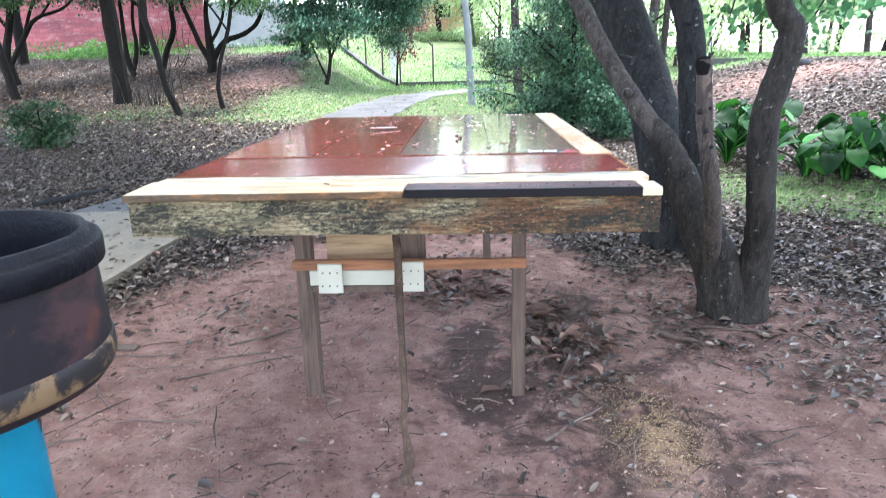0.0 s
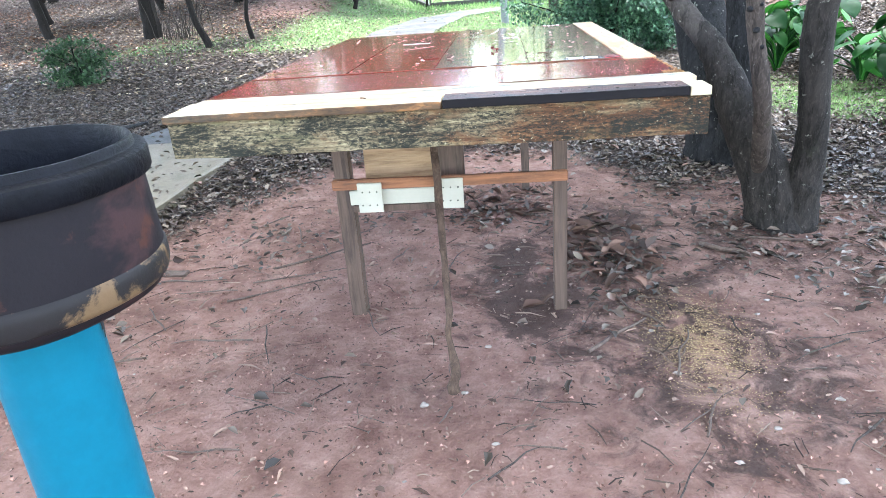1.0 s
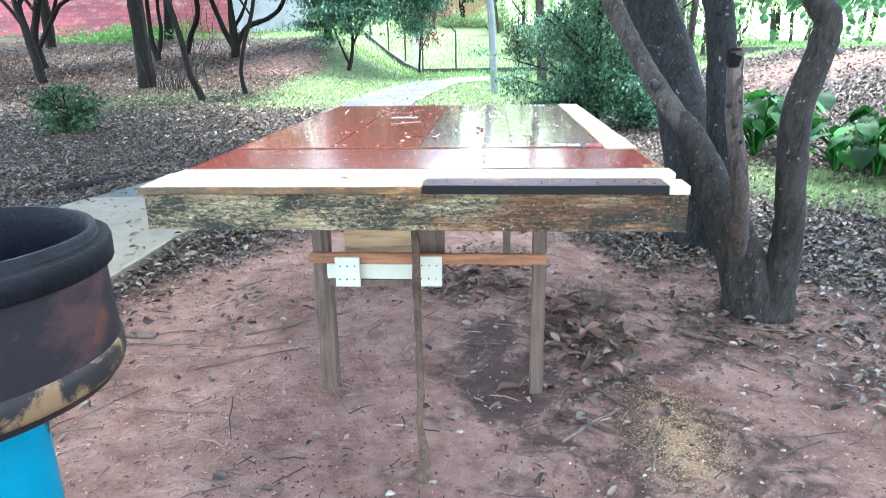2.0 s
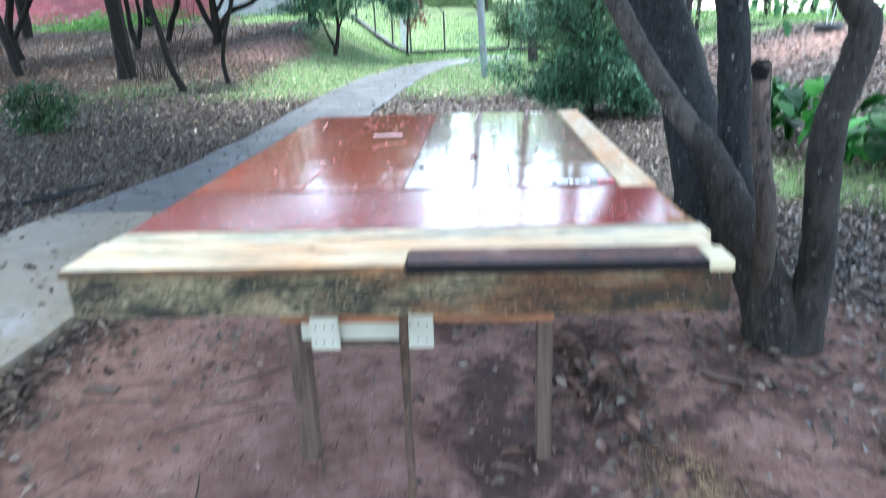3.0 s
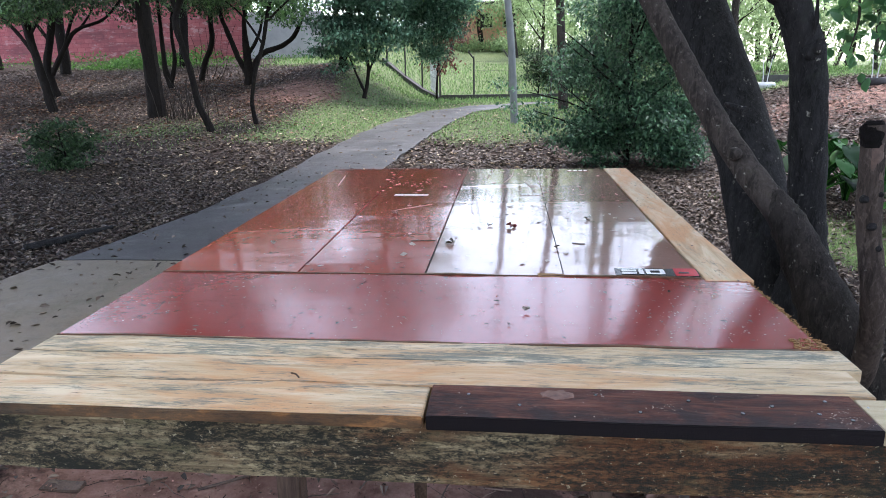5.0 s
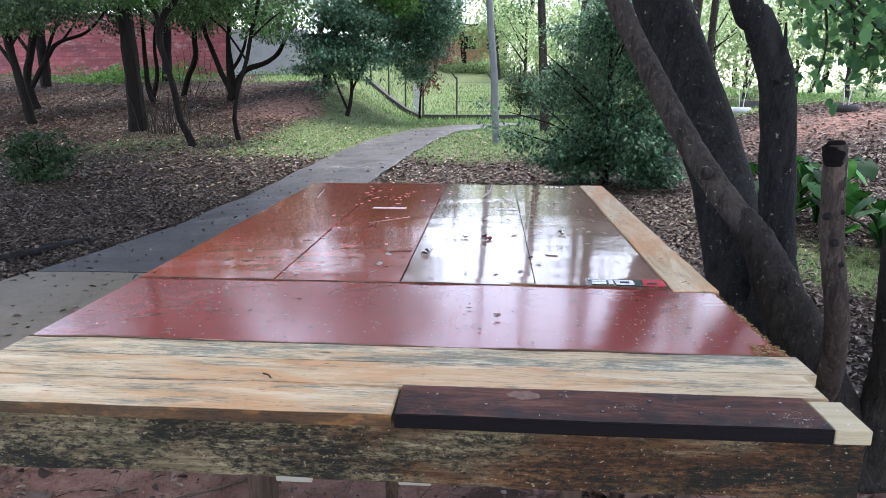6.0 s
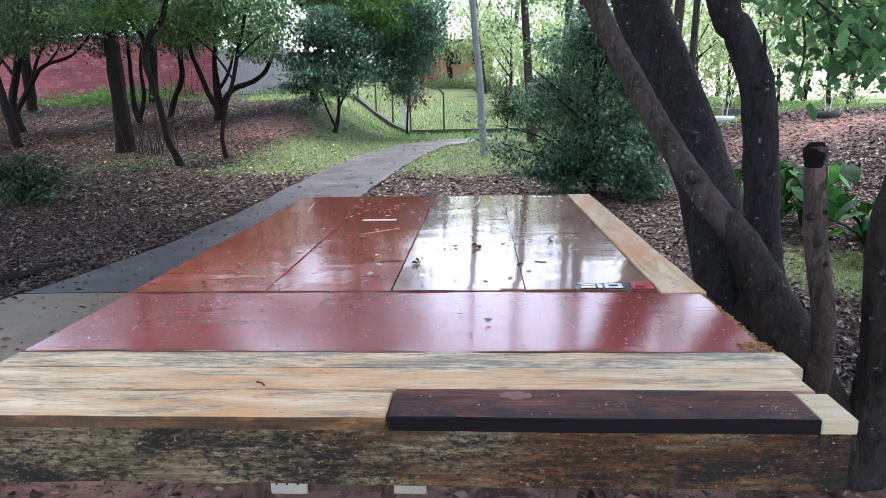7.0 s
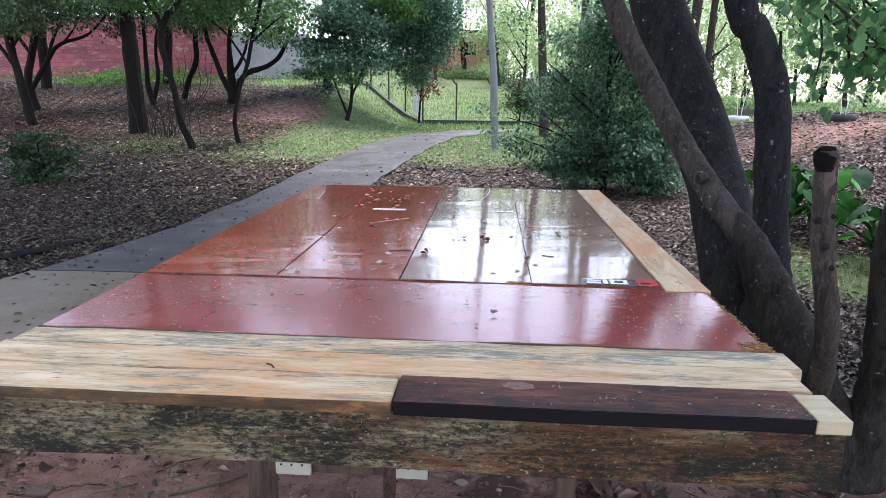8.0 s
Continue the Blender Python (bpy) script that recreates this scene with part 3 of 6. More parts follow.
# ---- the lie of the land ----
def land(x, y):
    """Height of the ground."""
    x, y = np.asarray(x, float), np.asarray(y, float)
    left = 1.65 * smooth01(y, 14, 30) * smooth01(-x, 2.6, 6.8)
    mound = 0.35 * np.exp(-((x + 6.0) / 2.2) ** 2 - ((y - 23) / 3.0) ** 2)
    right = 0.95 * smooth01(x, 2.4, 8.6) * smooth01(y, -2, 5)
    far = 2.5 * smooth01(y, 26, 52) * (1 - smooth01(x, 6, 16))
    gentle = 0.12 * smooth01(y, 8, 20)
    lumps = 0.018 * np.sin(1.7 * x + 0.6 * y) * np.sin(1.3 * y - 0.5 * x) + 0.01 * np.sin(4.1 * x + 1) * np.sin(3.7 * y)
    dip = -0.085 * (1 - smooth01(y, 2.6, 6.0)) * smooth01(x, -2.05, -1.35)
    return dip + left + mound + right + far + gentle + lumps * smooth01(np.abs(y - 0.5) + np.abs(x), 0.6, 3)


PATH_Y = [-8, 0, 3.2, 6, 9, 12, 15.3, 18.5, 20.5, 22.2, 23.4]
PATH_L = [-3.3, -3.3, -3.3, -2.98, -3.0, -3.04, -2.95, -2.46, -1.85, -0.9, 0.6]
PATH_R = [-1.93, -1.93, -1.9, -1.75, -1.6, -1.5, -1.3, -0.93, -0.2, 0.75, 2.2]


def path_edges(y):
    return np.interp(y, PATH_Y, PATH_L), np.interp(y, PATH_Y, PATH_R)


def on_path(x, y, margin=0.0):
    lo, hi = path_edges(y)
    return (x > lo - margin) & (x < hi + margin) & (y < 23.4)


def dirt_amount(x, y):
    near = 1 - smooth01(np.hypot((x - 0.25) / 2.3, (y + 1.3) / 3.0), 0.72, 1.12)
    under = 1 - smooth01(np.hypot((x + 0.2) / 1.7, (y - 1.1) / 2.6), 0.66, 1.1)
    bank = 0.6 * np.exp(-((x - 6.9) / 2.8) ** 2 - ((y - 12.2) / 2.3) ** 2)
    bare = 1.0 * np.exp(-((x + 6.2) / 1.9) ** 2 - ((y - 20.0) / 1.5) ** 2)
    ragged = 0.16 * np.sin(3.1 * x + 1.3 * y) * np.sin(2.3 * y - 1.7 * x) + 0.1 * np.sin(7.3 * x + 2) * np.sin(6.1 * y)
    beside = 0.62 * (1 - smooth01(np.hypot((x - 1.35) / 1.3, (y - 0.9) / 1.6), 0.6, 1.15))
    patch = np.maximum(np.maximum(near, under), beside)
    patch = patch + ragged * 4 * patch * (1 - patch)
    return np.clip(np.maximum(patch, np.maximum(bank, bare)), 0, 1)


def grass_amount(x, y):
    lawn = smooth01(y, 10.5, 14) * smooth01(x, -6.6, -4.6) * (1 - smooth01(x, -1.2, 0.2) * (1 - smooth01(y, 8.5, 11)))
    lawn = lawn * (1 - smooth01(x, 2.8, 3.8) * (1 - smooth01(y, 15.6, 16.6)))
    lawn = lawn * (1 - 0.95 * np.exp(-((x + 6.4) / 1.6) ** 2 - ((y - 20.0) / 1.3) ** 2))
    verge = smooth01(x, -1.3, -0.9) * smooth01(y, 10, 13) * (1 - smooth01(x, 1.8, 3.2)) * 0.8
    thin = 0.5 * np.exp(-((x + 8.2) / 2.4) ** 2 - ((y - 14.2) / 2.6) ** 2)
    # mossy strip before the elephant-ear plants
    n_ = (x - 2.82) * 0.785 + (y - 3.51) * 0.62
    strip = smooth01(n_, -0.1, 0.35) * (1 - smooth01(n_, 1.1, 1.6)) * smooth01(x, 2.2, 2.6) * (1 - smooth01(y, 5.8, 7.0)) * (0.8 + 0.25 * np.sin(5 * x + 2) * np.sin(4 * y))
    top = 0.8 * smooth01(y, 15.4, 16.8) * smooth01(x, 3, 5)
    back = smooth01(y, 25, 27.5) * smooth01(x, -11, -8.5) + 0.75 * smooth01(y, 25, 26.5) * np.exp(-((x + 15.5) / 2.0) ** 2)
    return np.clip(np.maximum.reduce([lawn, verge, strip, top, back, thin]), 0, 1)


def damp_shade_amount(x, y):
    """Wet, charred earth under the table and round the leg, with shade painted in there and to the right."""
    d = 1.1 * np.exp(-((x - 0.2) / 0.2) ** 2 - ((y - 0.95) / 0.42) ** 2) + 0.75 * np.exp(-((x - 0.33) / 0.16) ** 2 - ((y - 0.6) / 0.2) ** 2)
    # the broad terms paint in the shade on the right-hand earth
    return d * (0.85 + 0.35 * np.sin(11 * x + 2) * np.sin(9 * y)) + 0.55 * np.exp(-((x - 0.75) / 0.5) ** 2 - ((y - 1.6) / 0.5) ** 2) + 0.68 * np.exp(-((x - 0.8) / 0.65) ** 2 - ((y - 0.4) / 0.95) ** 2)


def graded(lo, hi, fine_lo, fine_hi, step, grow=1.12):
    out = list(np.arange(fine_lo, fine_hi + 1e-6, step))
    s = step
    while out[-1] < hi:
        s *= grow
        out.append(out[-1] + s)
    s = step
    while out[0] > lo:
        s *= grow
        out.insert(0, out[0] - s)
    return np.array(out)


gx, gy = graded(-400, 400, -2.4, 2.8, 0.045, 1.07), graded(-300, 600, -1.6, 3.2, 0.045, 1.05)
GX, GY = np.meshgrid(gx, gy)
GZ = land(GX, GY)
inside = on_path(GX, GY, 0.02)
GZ = np.where(inside, GZ - 0.05, GZ)
# trodden lumps and hollows of the bare earth
for j in range(len(gy)):
    for i in range(len(gx)):
        if -2.6 < gx[i] < 3.0 and -1.9 < gy[j] < 3.4:
            p_ = Vector((gx[i], gy[j], 0))
            GZ[j, i] += 0.009 * noise.noise(p_ * 5.5) + 0.007 * noise.noise(p_ * 13 + Vector((3, 1, 0)))
nx, ny = len(gx), len(gy)
idx = np.arange(nx * ny).reshape(ny, nx)
quads = np.stack([idx[:-1, :-1], idx[:-1, 1:], idx[1:, 1:], idx[1:, :-1]], -1).reshape(-1, 4)
ground = link_mesh("ground", np.stack([GX, GY, GZ], -1).reshape(-1, 3).tolist(), quads.tolist(), MAT_GROUND, smooth=True)
for key, fn in (("dirt", dirt_amount), ("grass", grass_amount), ("damp_shade", damp_shade_amount)):
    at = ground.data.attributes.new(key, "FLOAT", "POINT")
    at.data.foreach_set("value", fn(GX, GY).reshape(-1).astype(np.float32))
tagged(ground, "red earth with leaf litter and patches of grass", "ground", kind="structure")


def ribbon(name, y0, y1, material, label, lift, jag=0.03):
    ys = np.arange(y0, y1 + 0.01, 0.2)
    lo, hi = path_edges(ys)
    verts, faces = [], []
    for i, y in enumerate(ys):
        a, b = lo[i] + jag * noise.noise(Vector((y * 1.7, 3, 0))), hi[i] + jag * noise.noise(Vector((y * 1.9, 9, 0)))
        z = float(land((a + b) / 2, y)) + lift
        for x, h in ((a, z - 0.12), (a, z - 0.008), (a + 0.02, z), (a + (b - a) * 0.33, z + 0.008), (a + (b - a) * 0.66, z + 0.008), (b - 0.02, z), (b, z - 0.008), (b, z - 0.12)):
            verts.append((x, y, h))
    for i in range(len(ys) - 1):
        for k in range(7):
            p = i * 8 + k
            faces.append((p, p + 1, p + 9, p + 8))
    faces += [tuple(range(8)), tuple((len(ys) - 1) * 8 + k for k in range(7, -1, -1))]
    return tagged(link_mesh(name, verts, faces, material), label, "path", kind="structure")


ribbon("pavement", -8, 3.64, MAT_CONCRETE, "pale weathered concrete path slab", 0.03)
ribbon("road", 3.65, 23.4, MAT_ASPHALT, "worn grey asphalt footpath", 0.022)

# ---- the table ----
table = thing("table", "homemade table of red formwork plywood and sawn boards", "table")
TOP = 0.88
part("front_board", box(-0.757, 0.75, 0.0, 0.03, 0.753, 0.858, 0.0015, 0.003, 40), MAT_APRON, table, "mouldy weathered pine board")
part("plank", box(-0.763, 0.035, -0.018, 0.086, 0.86, 0.88, 0.002, 0.002, 24), MAT_PINE, table, "pale pine plank with grey weather stain")
part("plank", box(-0.762, 0.735, 0.088, 0.186, 0.855, 0.88, 0.0015, 0.002, 30), MAT_PINE_WARM, table)
part("plank", box(-0.755, 0.762, 0.1885, 0.27, 0.855, 0.879, 0.0015, 0.002, 30), MAT_PINE_GREY, table, "grey-stained pine plank")
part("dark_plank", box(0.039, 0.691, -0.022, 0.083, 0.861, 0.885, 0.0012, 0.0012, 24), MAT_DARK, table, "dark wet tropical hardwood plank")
for k, (x, y) in enumerate(((0.1, 0.05), (0.18, 0.02), (0.3, 0.06), (0.36, 0.01), (0.44, 0.05), (0.51, 0.015), (0.56, 0.04), (0.62, 0.02), (0.645, 0.06), (0.66, 0.005))):
    bm = bmesh.new()
    bmesh.ops.create_cone(bm, cap_ends=True, segments=10, radius1=0.0034, radius2=0.003, depth=0.002, matrix=Matrix.Translation((x, y, 0.8855)))
    part("nail", bm, MAT_BLACK, table)
bm = bmesh.new()
bmesh.ops.create_cone(bm, cap_ends=True, segments=26, radius1=0.023, radius2=0.021, depth=0.002, matrix=Matrix.Translation((0.24, 0.058, 0.8852)) @ Matrix.Diagonal((1.25, 0.7, 1, 1)))
for vt in bm.verts:
    vt.co.xy += Vector(noise.noise_vector(vt.co * 90)).xy * 0.006
part("knot", bm, MAT_KNOT, table, "paler worn knot in the dark plank")
for x, y in ((0.703, 0.05), (0.726, 0.045), (0.72, 0.0)):
    bm = bmesh.new()
    bmesh.ops.create_cone(bm, cap_ends=True, segments=8, radius1=0.002, radius2=0.0016, depth=0.002, matrix=Matrix.Translation((x, y, 0.8834)))
    part("nail", bm, MAT_METAL, table)
part("corner_block", box(0.694, 0.747, -0.018, 0.075, 0.86, 0.883, 0.001, 0.001, 4), MAT_CAP, table, "pale new pine offcut")
part("panel", box(-0.752, 0.737, 0.272, 0.7, 0.862, 0.8785, 0.001, 0.0012, 20), MAT_RED, table, "glossy wet dark red plywood panel")
for x0, x1, mat_, lab in ((-0.752, -0.389, MAT_ORANGE, "wet orange red plywood panel"), (-0.384, -0.053, MAT_ORANGE, "wet orange red plywood panel"), (-0.048, 0.299, MAT_BROWN, "wet brown plywood panel"), (0.302, 0.634, MAT_BROWN, "wet brown plywood panel")):
    part("panel", box(x0, x1, 0.705, 2.52, 0.862, 0.88, 0.001, 0.001, 20, 1), mat_, table, lab)
part("side_plank", box(0.639, 0.752, 0.68, 2.51, 0.86, 0.882, 0.0015, 0.002, 20, 1), MAT_SIDE, table, "clean pale pine plank")
for x0, x1 in ((-0.456, -0.392), (0.38, 0.431)):
    part("leg", box(x0, x1, 0.6, 0.66, -0.16, 0.86, 0.004, 0.004, 10, 2), MAT_LEG, table)
for x0, x1 in ((-0.28, -0.235), (0.298, 0.345)):
    part("leg", box(x0, x1, 2.2, 2.25, -0.16, 0.86, 0.004, 0.004, 10, 2), MAT_LEG, table)
part("crossbar", box(-0.462, 0.431, 0.573, 0.597, 0.464, 0.503, 0.003, 0.002, 12), MAT_BAR, table)

part("brace", box(-0.4, -0.049, 0.5865, 0.5965, 0.398, 0.457, 0.002), MAT_WHITE, table, "white painted brace board")
part("batten", box(-0.39, 0.044, 0.58, 0.596, 0.372, 0.396, 0.001), MAT_LEG, table)
for x0, z0 in ((-0.362, 0.375), (-0.052, 0.381)):
    plate = part("plate", box(x0, x0 + 0.094, 0.559, 0.571, z0, z0 + 0.116, 0.0015, 0.001), MAT_WHITE, table, "white gusset plate with nail heads")
    for k in range(6):
        nx_, nz_ = x0 + 0.016 + 0.028 * (k % 3) + 0.003 * (k // 3), z0 + 0.03 + 0.052 * (k // 3)
        bm = bmesh.new()
        bmesh.ops.create_cone(bm, cap_ends=True, segments=8, radius1=0.0032, radius2=0.0026, depth=0.003, matrix=Matrix.Translation((nx_, 0.5575, nz_)) @ Matrix.Rotation(radians(90), 4, "X"))
        part("nail", bm, MAT_RUBBER, plate)
part("shelf_board", box(-0.37, 0.031, 0.774, 0.792, 0.448, 0.7, 0.002, 0.002, 8), MAT_PLY, table, "bare plywood board under the top")
part("shelf_side", box(-0.065, 0.039, 0.735, 0.772, 0.446, 0.78, 0.003, 0.002, 4, 2), MAT_LEG, table)
for y0 in (0.61, 2.2):
    part("bearer", box(-0.7, 0.7, y0, y0 + 0.04, 0.79, 0.86, 0.003, 0.002, 10), MAT_LEG, table)
for x0 in (-0.72, 0.66):
    part("bearer", box(x0, x0 + 0.05, 0.04, 2.48, 0.81, 0.859, 0.003, 0.002, 10, 1), MAT_LEG, table)
v, f = tube([(0.008, 0.035, -0.17), (0.007, 0.035, -0.066), (0.015, 0.065, -0.024), (-0.008, 0.13, 0.072), (-0.004, 0.184, 0.137), (-0.022, 0.302, 0.265), (-0.049, 0.516, 0.49), (-0.065, 0.64, 0.66), (-0.068, 0.69, 0.79)], [0.023, 0.02, 0.016, 0.0125, 0.011, 0.012, 0.0155, 0.017, 0.017], 10, 0.5, 2.0, 4)
prop = link_mesh("prop", v, f, MAT_PROP, table, True)
tagged(prop, "crooked branch used as a prop")

part("panel_edge", box(-0.752, 0.737, 0.2662, 0.2722, 0.864, 0.8802, 0.0, 0.0036, 110), MAT_PLYEDGE, table, "bare brown plywood edge")
part("panel_edge", box(-0.752, 0.634, 0.6985, 0.7045, 0.866, 0.8812, 0.0, 0.0032, 110), MAT_PLYEDGE, table, "bare brown plywood edge")

part("bare_chip", box(-0.43, -0.335, 0.2695, 0.277, 0.872, 0.8795, 0.001, 0.003, 14), MAT_PLY, table, "chipped bare plywood")

# torn plywood along the edge of the red panel
bm = bmesh.new()
rs = random.Random(3)
for k in range(620):
    t = rs.random()
    if rs.random() < 0.6:
        p = Vector((0.735 + rs.uniform(-0.004, 0.012), 0.27 + 0.42 * t, 0.874 + rs.uniform(-0.004, 0.006)))
    else:
        p = Vector((rs.uniform(0.69, 0.75), 0.272 + rs.uniform(-0.004, 0.05), 0.879 + rs.uniform(-0.003, 0.003)))
    a, ln = rs.uniform(-0.6, 0.6) + (1.57 if rs.random() < 0.4 else 0), rs.uniform(0.0018, 0.0065)
    d, e = Vector((math.cos(a), math.sin(a), rs.uniform(-0.2, 0.2))) * ln, Vector((-math.sin(a), math.cos(a), 0.2)) * ln * 0.3
    q = [bm.verts.new(p + w) for w in (-d, e, d, -e, Vector((0, 0, -0.004)))]
    for tri_ in ((0, 1, 2), (0, 2, 3), (0, 4, 1), (1, 4, 2), (2, 4, 3), (3, 4, 0)):
        bm.faces.new([q[w] for w in tri_])
tagged(part("torn_edge", bm, MAT_EDGE, table, "torn ochre plywood fibres"), kind="stuff")
bm = box(0.235, 0.3, 0.695, 0.722, 0.874, 0.8825, 0.001, 0.006, 6)
part("torn_corner", bm, MAT_EDGE, table, "splintered bare plywood corner")


def decal(name, x0, x1, y0, y1, material, parent, z=0.8815, skew=0.0, label=""):
    v = [(x0, y0, z), (x1, y0, z), (x1 + skew, y1, z), (x0 + skew, y1, z), (x0, y0, z - 0.0012), (x1, y0, z - 0.0012), (x1 + skew, y1, z - 0.0012), (x0 + skew, y1, z - 0.0012)]
    f = [(0, 1, 2, 3), (4, 7, 6, 5), (0, 4, 5, 1), (1, 5, 6, 2), (2, 6, 7, 3), (3, 7, 4, 0)]
    return tagged(link_mesh(name, v, f, material, parent), label)


sticker = decal("sticker", 0.43, 0.634, 0.707, 0.768, MAT_BLACK, table, 0.8815, 0.004, "black sticker with white shapes and a red mark")
decal("mark", 0.576, 0.631, 0.708, 0.767, MAT_REDPRINT, sticker, 0.883, 0.004)
for x0, x1, y0, y1 in ((0.445, 0.482, 0.715, 0.729), (0.447, 0.484, 0.737, 0.748), (0.488, 0.5, 0.715, 0.75), (0.506, 0.552, 0.714, 0.722), (0.506, 0.517, 0.722, 0.745), (0.541, 0.552, 0.722, 0.745), (0.506, 0.552, 0.745, 0.752), (0.44, 0.5, 0.756, 0.76), (0.585, 0.61, 0.722, 0.732)):
    decal("mark", x0, x1, y0, y1, MAT_WHITEPRINT if x0 < 0.58 else MAT_BLACK, sticker, 0.8845, 0.002)
decal("sticker", -0.312, -0.172, 1.775, 1.805, MAT_WHITEPRINT, table, 0.8815, 0.002, "plain white sticker strip")
strip = decal("sticker", 0.205, 0.297, 1.775, 1.812, MAT_BROWN, table, 0.8815, 0.002, "sticker with worn white marks")
for k in range(4):
    decal("mark", 0.21 + 0.022 * k, 0.224 + 0.022 * k, 1.78, 1.808, MAT_WHITEPRINT, strip, 0.883, 0.006 * (-1) ** k)
strip = decal("sticker", 0.45, 0.56, 2.43, 2.46, MAT_BROWN, table, 0.8815, 0.002, "sticker with worn white marks")
for k in range(4):
    decal("mark", 0.455 + 0.026 * k, 0.472 + 0.026 * k, 2.435, 2.457, MAT_WHITEPRINT, strip, 0.883)

# scratches, flecks of paint and grit on the top
def scratch(points, width, label="pale curved scratch"):
    """A thin flat ribbon along a line on the panels."""
    verts, faces = [], []
    for i, (x, y) in enumerate(points):
        a, b = Vector(points[max(i - 1, 0)]), Vector(points[min(i + 1, len(points) - 1)])
        d = (b - a).normalized()
        w = width * (0.35 if i in (0, len(points) - 1) else 1.0)
        for sx in (-0.5, 0.5):
            for z in (0.8795, 0.8818):
                verts.append((x - d.y * w * sx, y + d.x * w * sx, z))
    for i in range(len(points) - 1):
        k = i * 4
        faces += [(k + 1, k + 3, k + 7, k + 5), (k, k + 1, k + 5, k + 4), (k + 2, k + 6, k + 7, k + 3)]
    tagged(link_mesh("scratch", verts, faces, MAT_FLECK, table), label)


MAT_FLECK = plain("bare_pale_scuff", (0.42, 0.33, 0.27), 0.5, 0, 0.3, 60, 0.2)
for pts_, w_ in (
    ([(0.183, 2.49), (0.183, 2.4), (0.177, 2.29), (0.162, 2.19), (0.142, 2.1)], 0.007),
    ([(0.232, 2.12), (0.244, 2.07), (0.256, 1.97)], 0.005),
    ([(-0.645, 2.3), (-0.632, 2.2), (-0.622, 2.11), (-0.61, 2.02)], 0.006),
    ([(-0.26, 1.48), (-0.2, 1.535), (-0.132, 1.597)], 0.004),
    ([(0.06, 2.35), (0.068, 2.28), (0.06, 2.2)], 0.004),
):
    scratch(pts_, w_)
fl = np.random.default_rng(31)


def flecks(name, x, y, z, size, material, label, parent=None):
    m_ = len(x)
    a_ = fl.uniform(0, 6.283, m_)
    L_ = size * fl.uniform(0.4, 1.5, m_)
    return tagged(leaf_mesh(name, np.stack([x, y, np.full(m_, z)], -1), np.stack([np.cos(a_), np.sin(a_), 0 * a_], -1), L_, L_ * fl.uniform(0.35, 0.8, m_), material, parent, fl, 0.06, 0.85, True), label, "debris", kind="stuff")


flecks("paint_flecks", np.concatenate([fl.uniform(-0.45, 0.6, 110), fl.uniform(-0.38, -0.2, 20)]), np.concatenate([fl.uniform(0.75, 2.45, 110), fl.uniform(1.95, 2.15, 20)]), 0.8816, 0.02, MAT_FLECK, "pale chips where the panels' skin is worn through")
flecks("grit", np.concatenate([0.54 + fl.normal(size=130) * 0.07, fl.uniform(-0.7, 0.7, 150)]), np.concatenate([0.4 + fl.normal(size=130) * 0.06, fl.uniform(0.29, 0.69, 150)]), 0.8803, 0.0045, MAT_FLECK, "pale grit scattered on the red panel")
flecks("grit", np.concatenate([0.655 + fl.normal(size=60) * 0.018, 0.4 + fl.normal(size=30) * 0.012, fl.uniform(0.06, 0.68, 40)]), np.clip(np.concatenate([0.01 + fl.normal(size=60) * 0.014, 0.03 + fl.normal(size=30) * 0.012, fl.uniform(-0.01, 0.075, 40)]), -0.018, 0.08), 0.8858, 0.0024, MAT_FLECK, "pale grit scattered on the dark plank")
for pts_, r_ in (([(-0.135, 1.028), (-0.1, 1.034), (-0.06, 1.036)], 0.0014), ([(-0.213, 0.116), (-0.203, 0.112), (-0.194, 0.1)], 0.0016), ([(0.35, 1.02), (0.37, 1.01), (0.385, 1.01)], 0.0016)):
    v, f = tube([(x, y, 0.8803 + r_) for x, y in pts_], [r_] * len(pts_), 6, 0.3, pts_[0][0], 3)
    tagged(link_mesh("twig", v, f, MAT_PROP, None, True), "short dark twig lying on the table", "twig", "twigs on the table")

# ---- litter bin: half a barrel on a blue pipe ----
BX, BY = -0.526, -0.965
litter_bin = thing("litter_bin", "rusty half barrel bin on a blue post", "bin")


def lathe(profile, sides=56, cx=BX, cy=BY, dent=0.0):
    verts, faces = [], []
    for i, (r, z) in enumerate(profile):
        for k in range(sides):
            a = 2 * math.pi * k / sides
            rr = r + dent * noise.noise(Vector((math.cos(a) * 2, math.sin(a) * 2, z * 6)))
            verts.append((cx + rr * math.cos(a), cy + rr * math.sin(a), z))
    for i in range(len(profile) - 1):
        for k in range(sides):
            k2 = (k + 1) % sides
            faces.append((i * sides + k, i * sides + k2, (i + 1) * sides + k2, (i + 1) * sides + k))
    return verts, faces


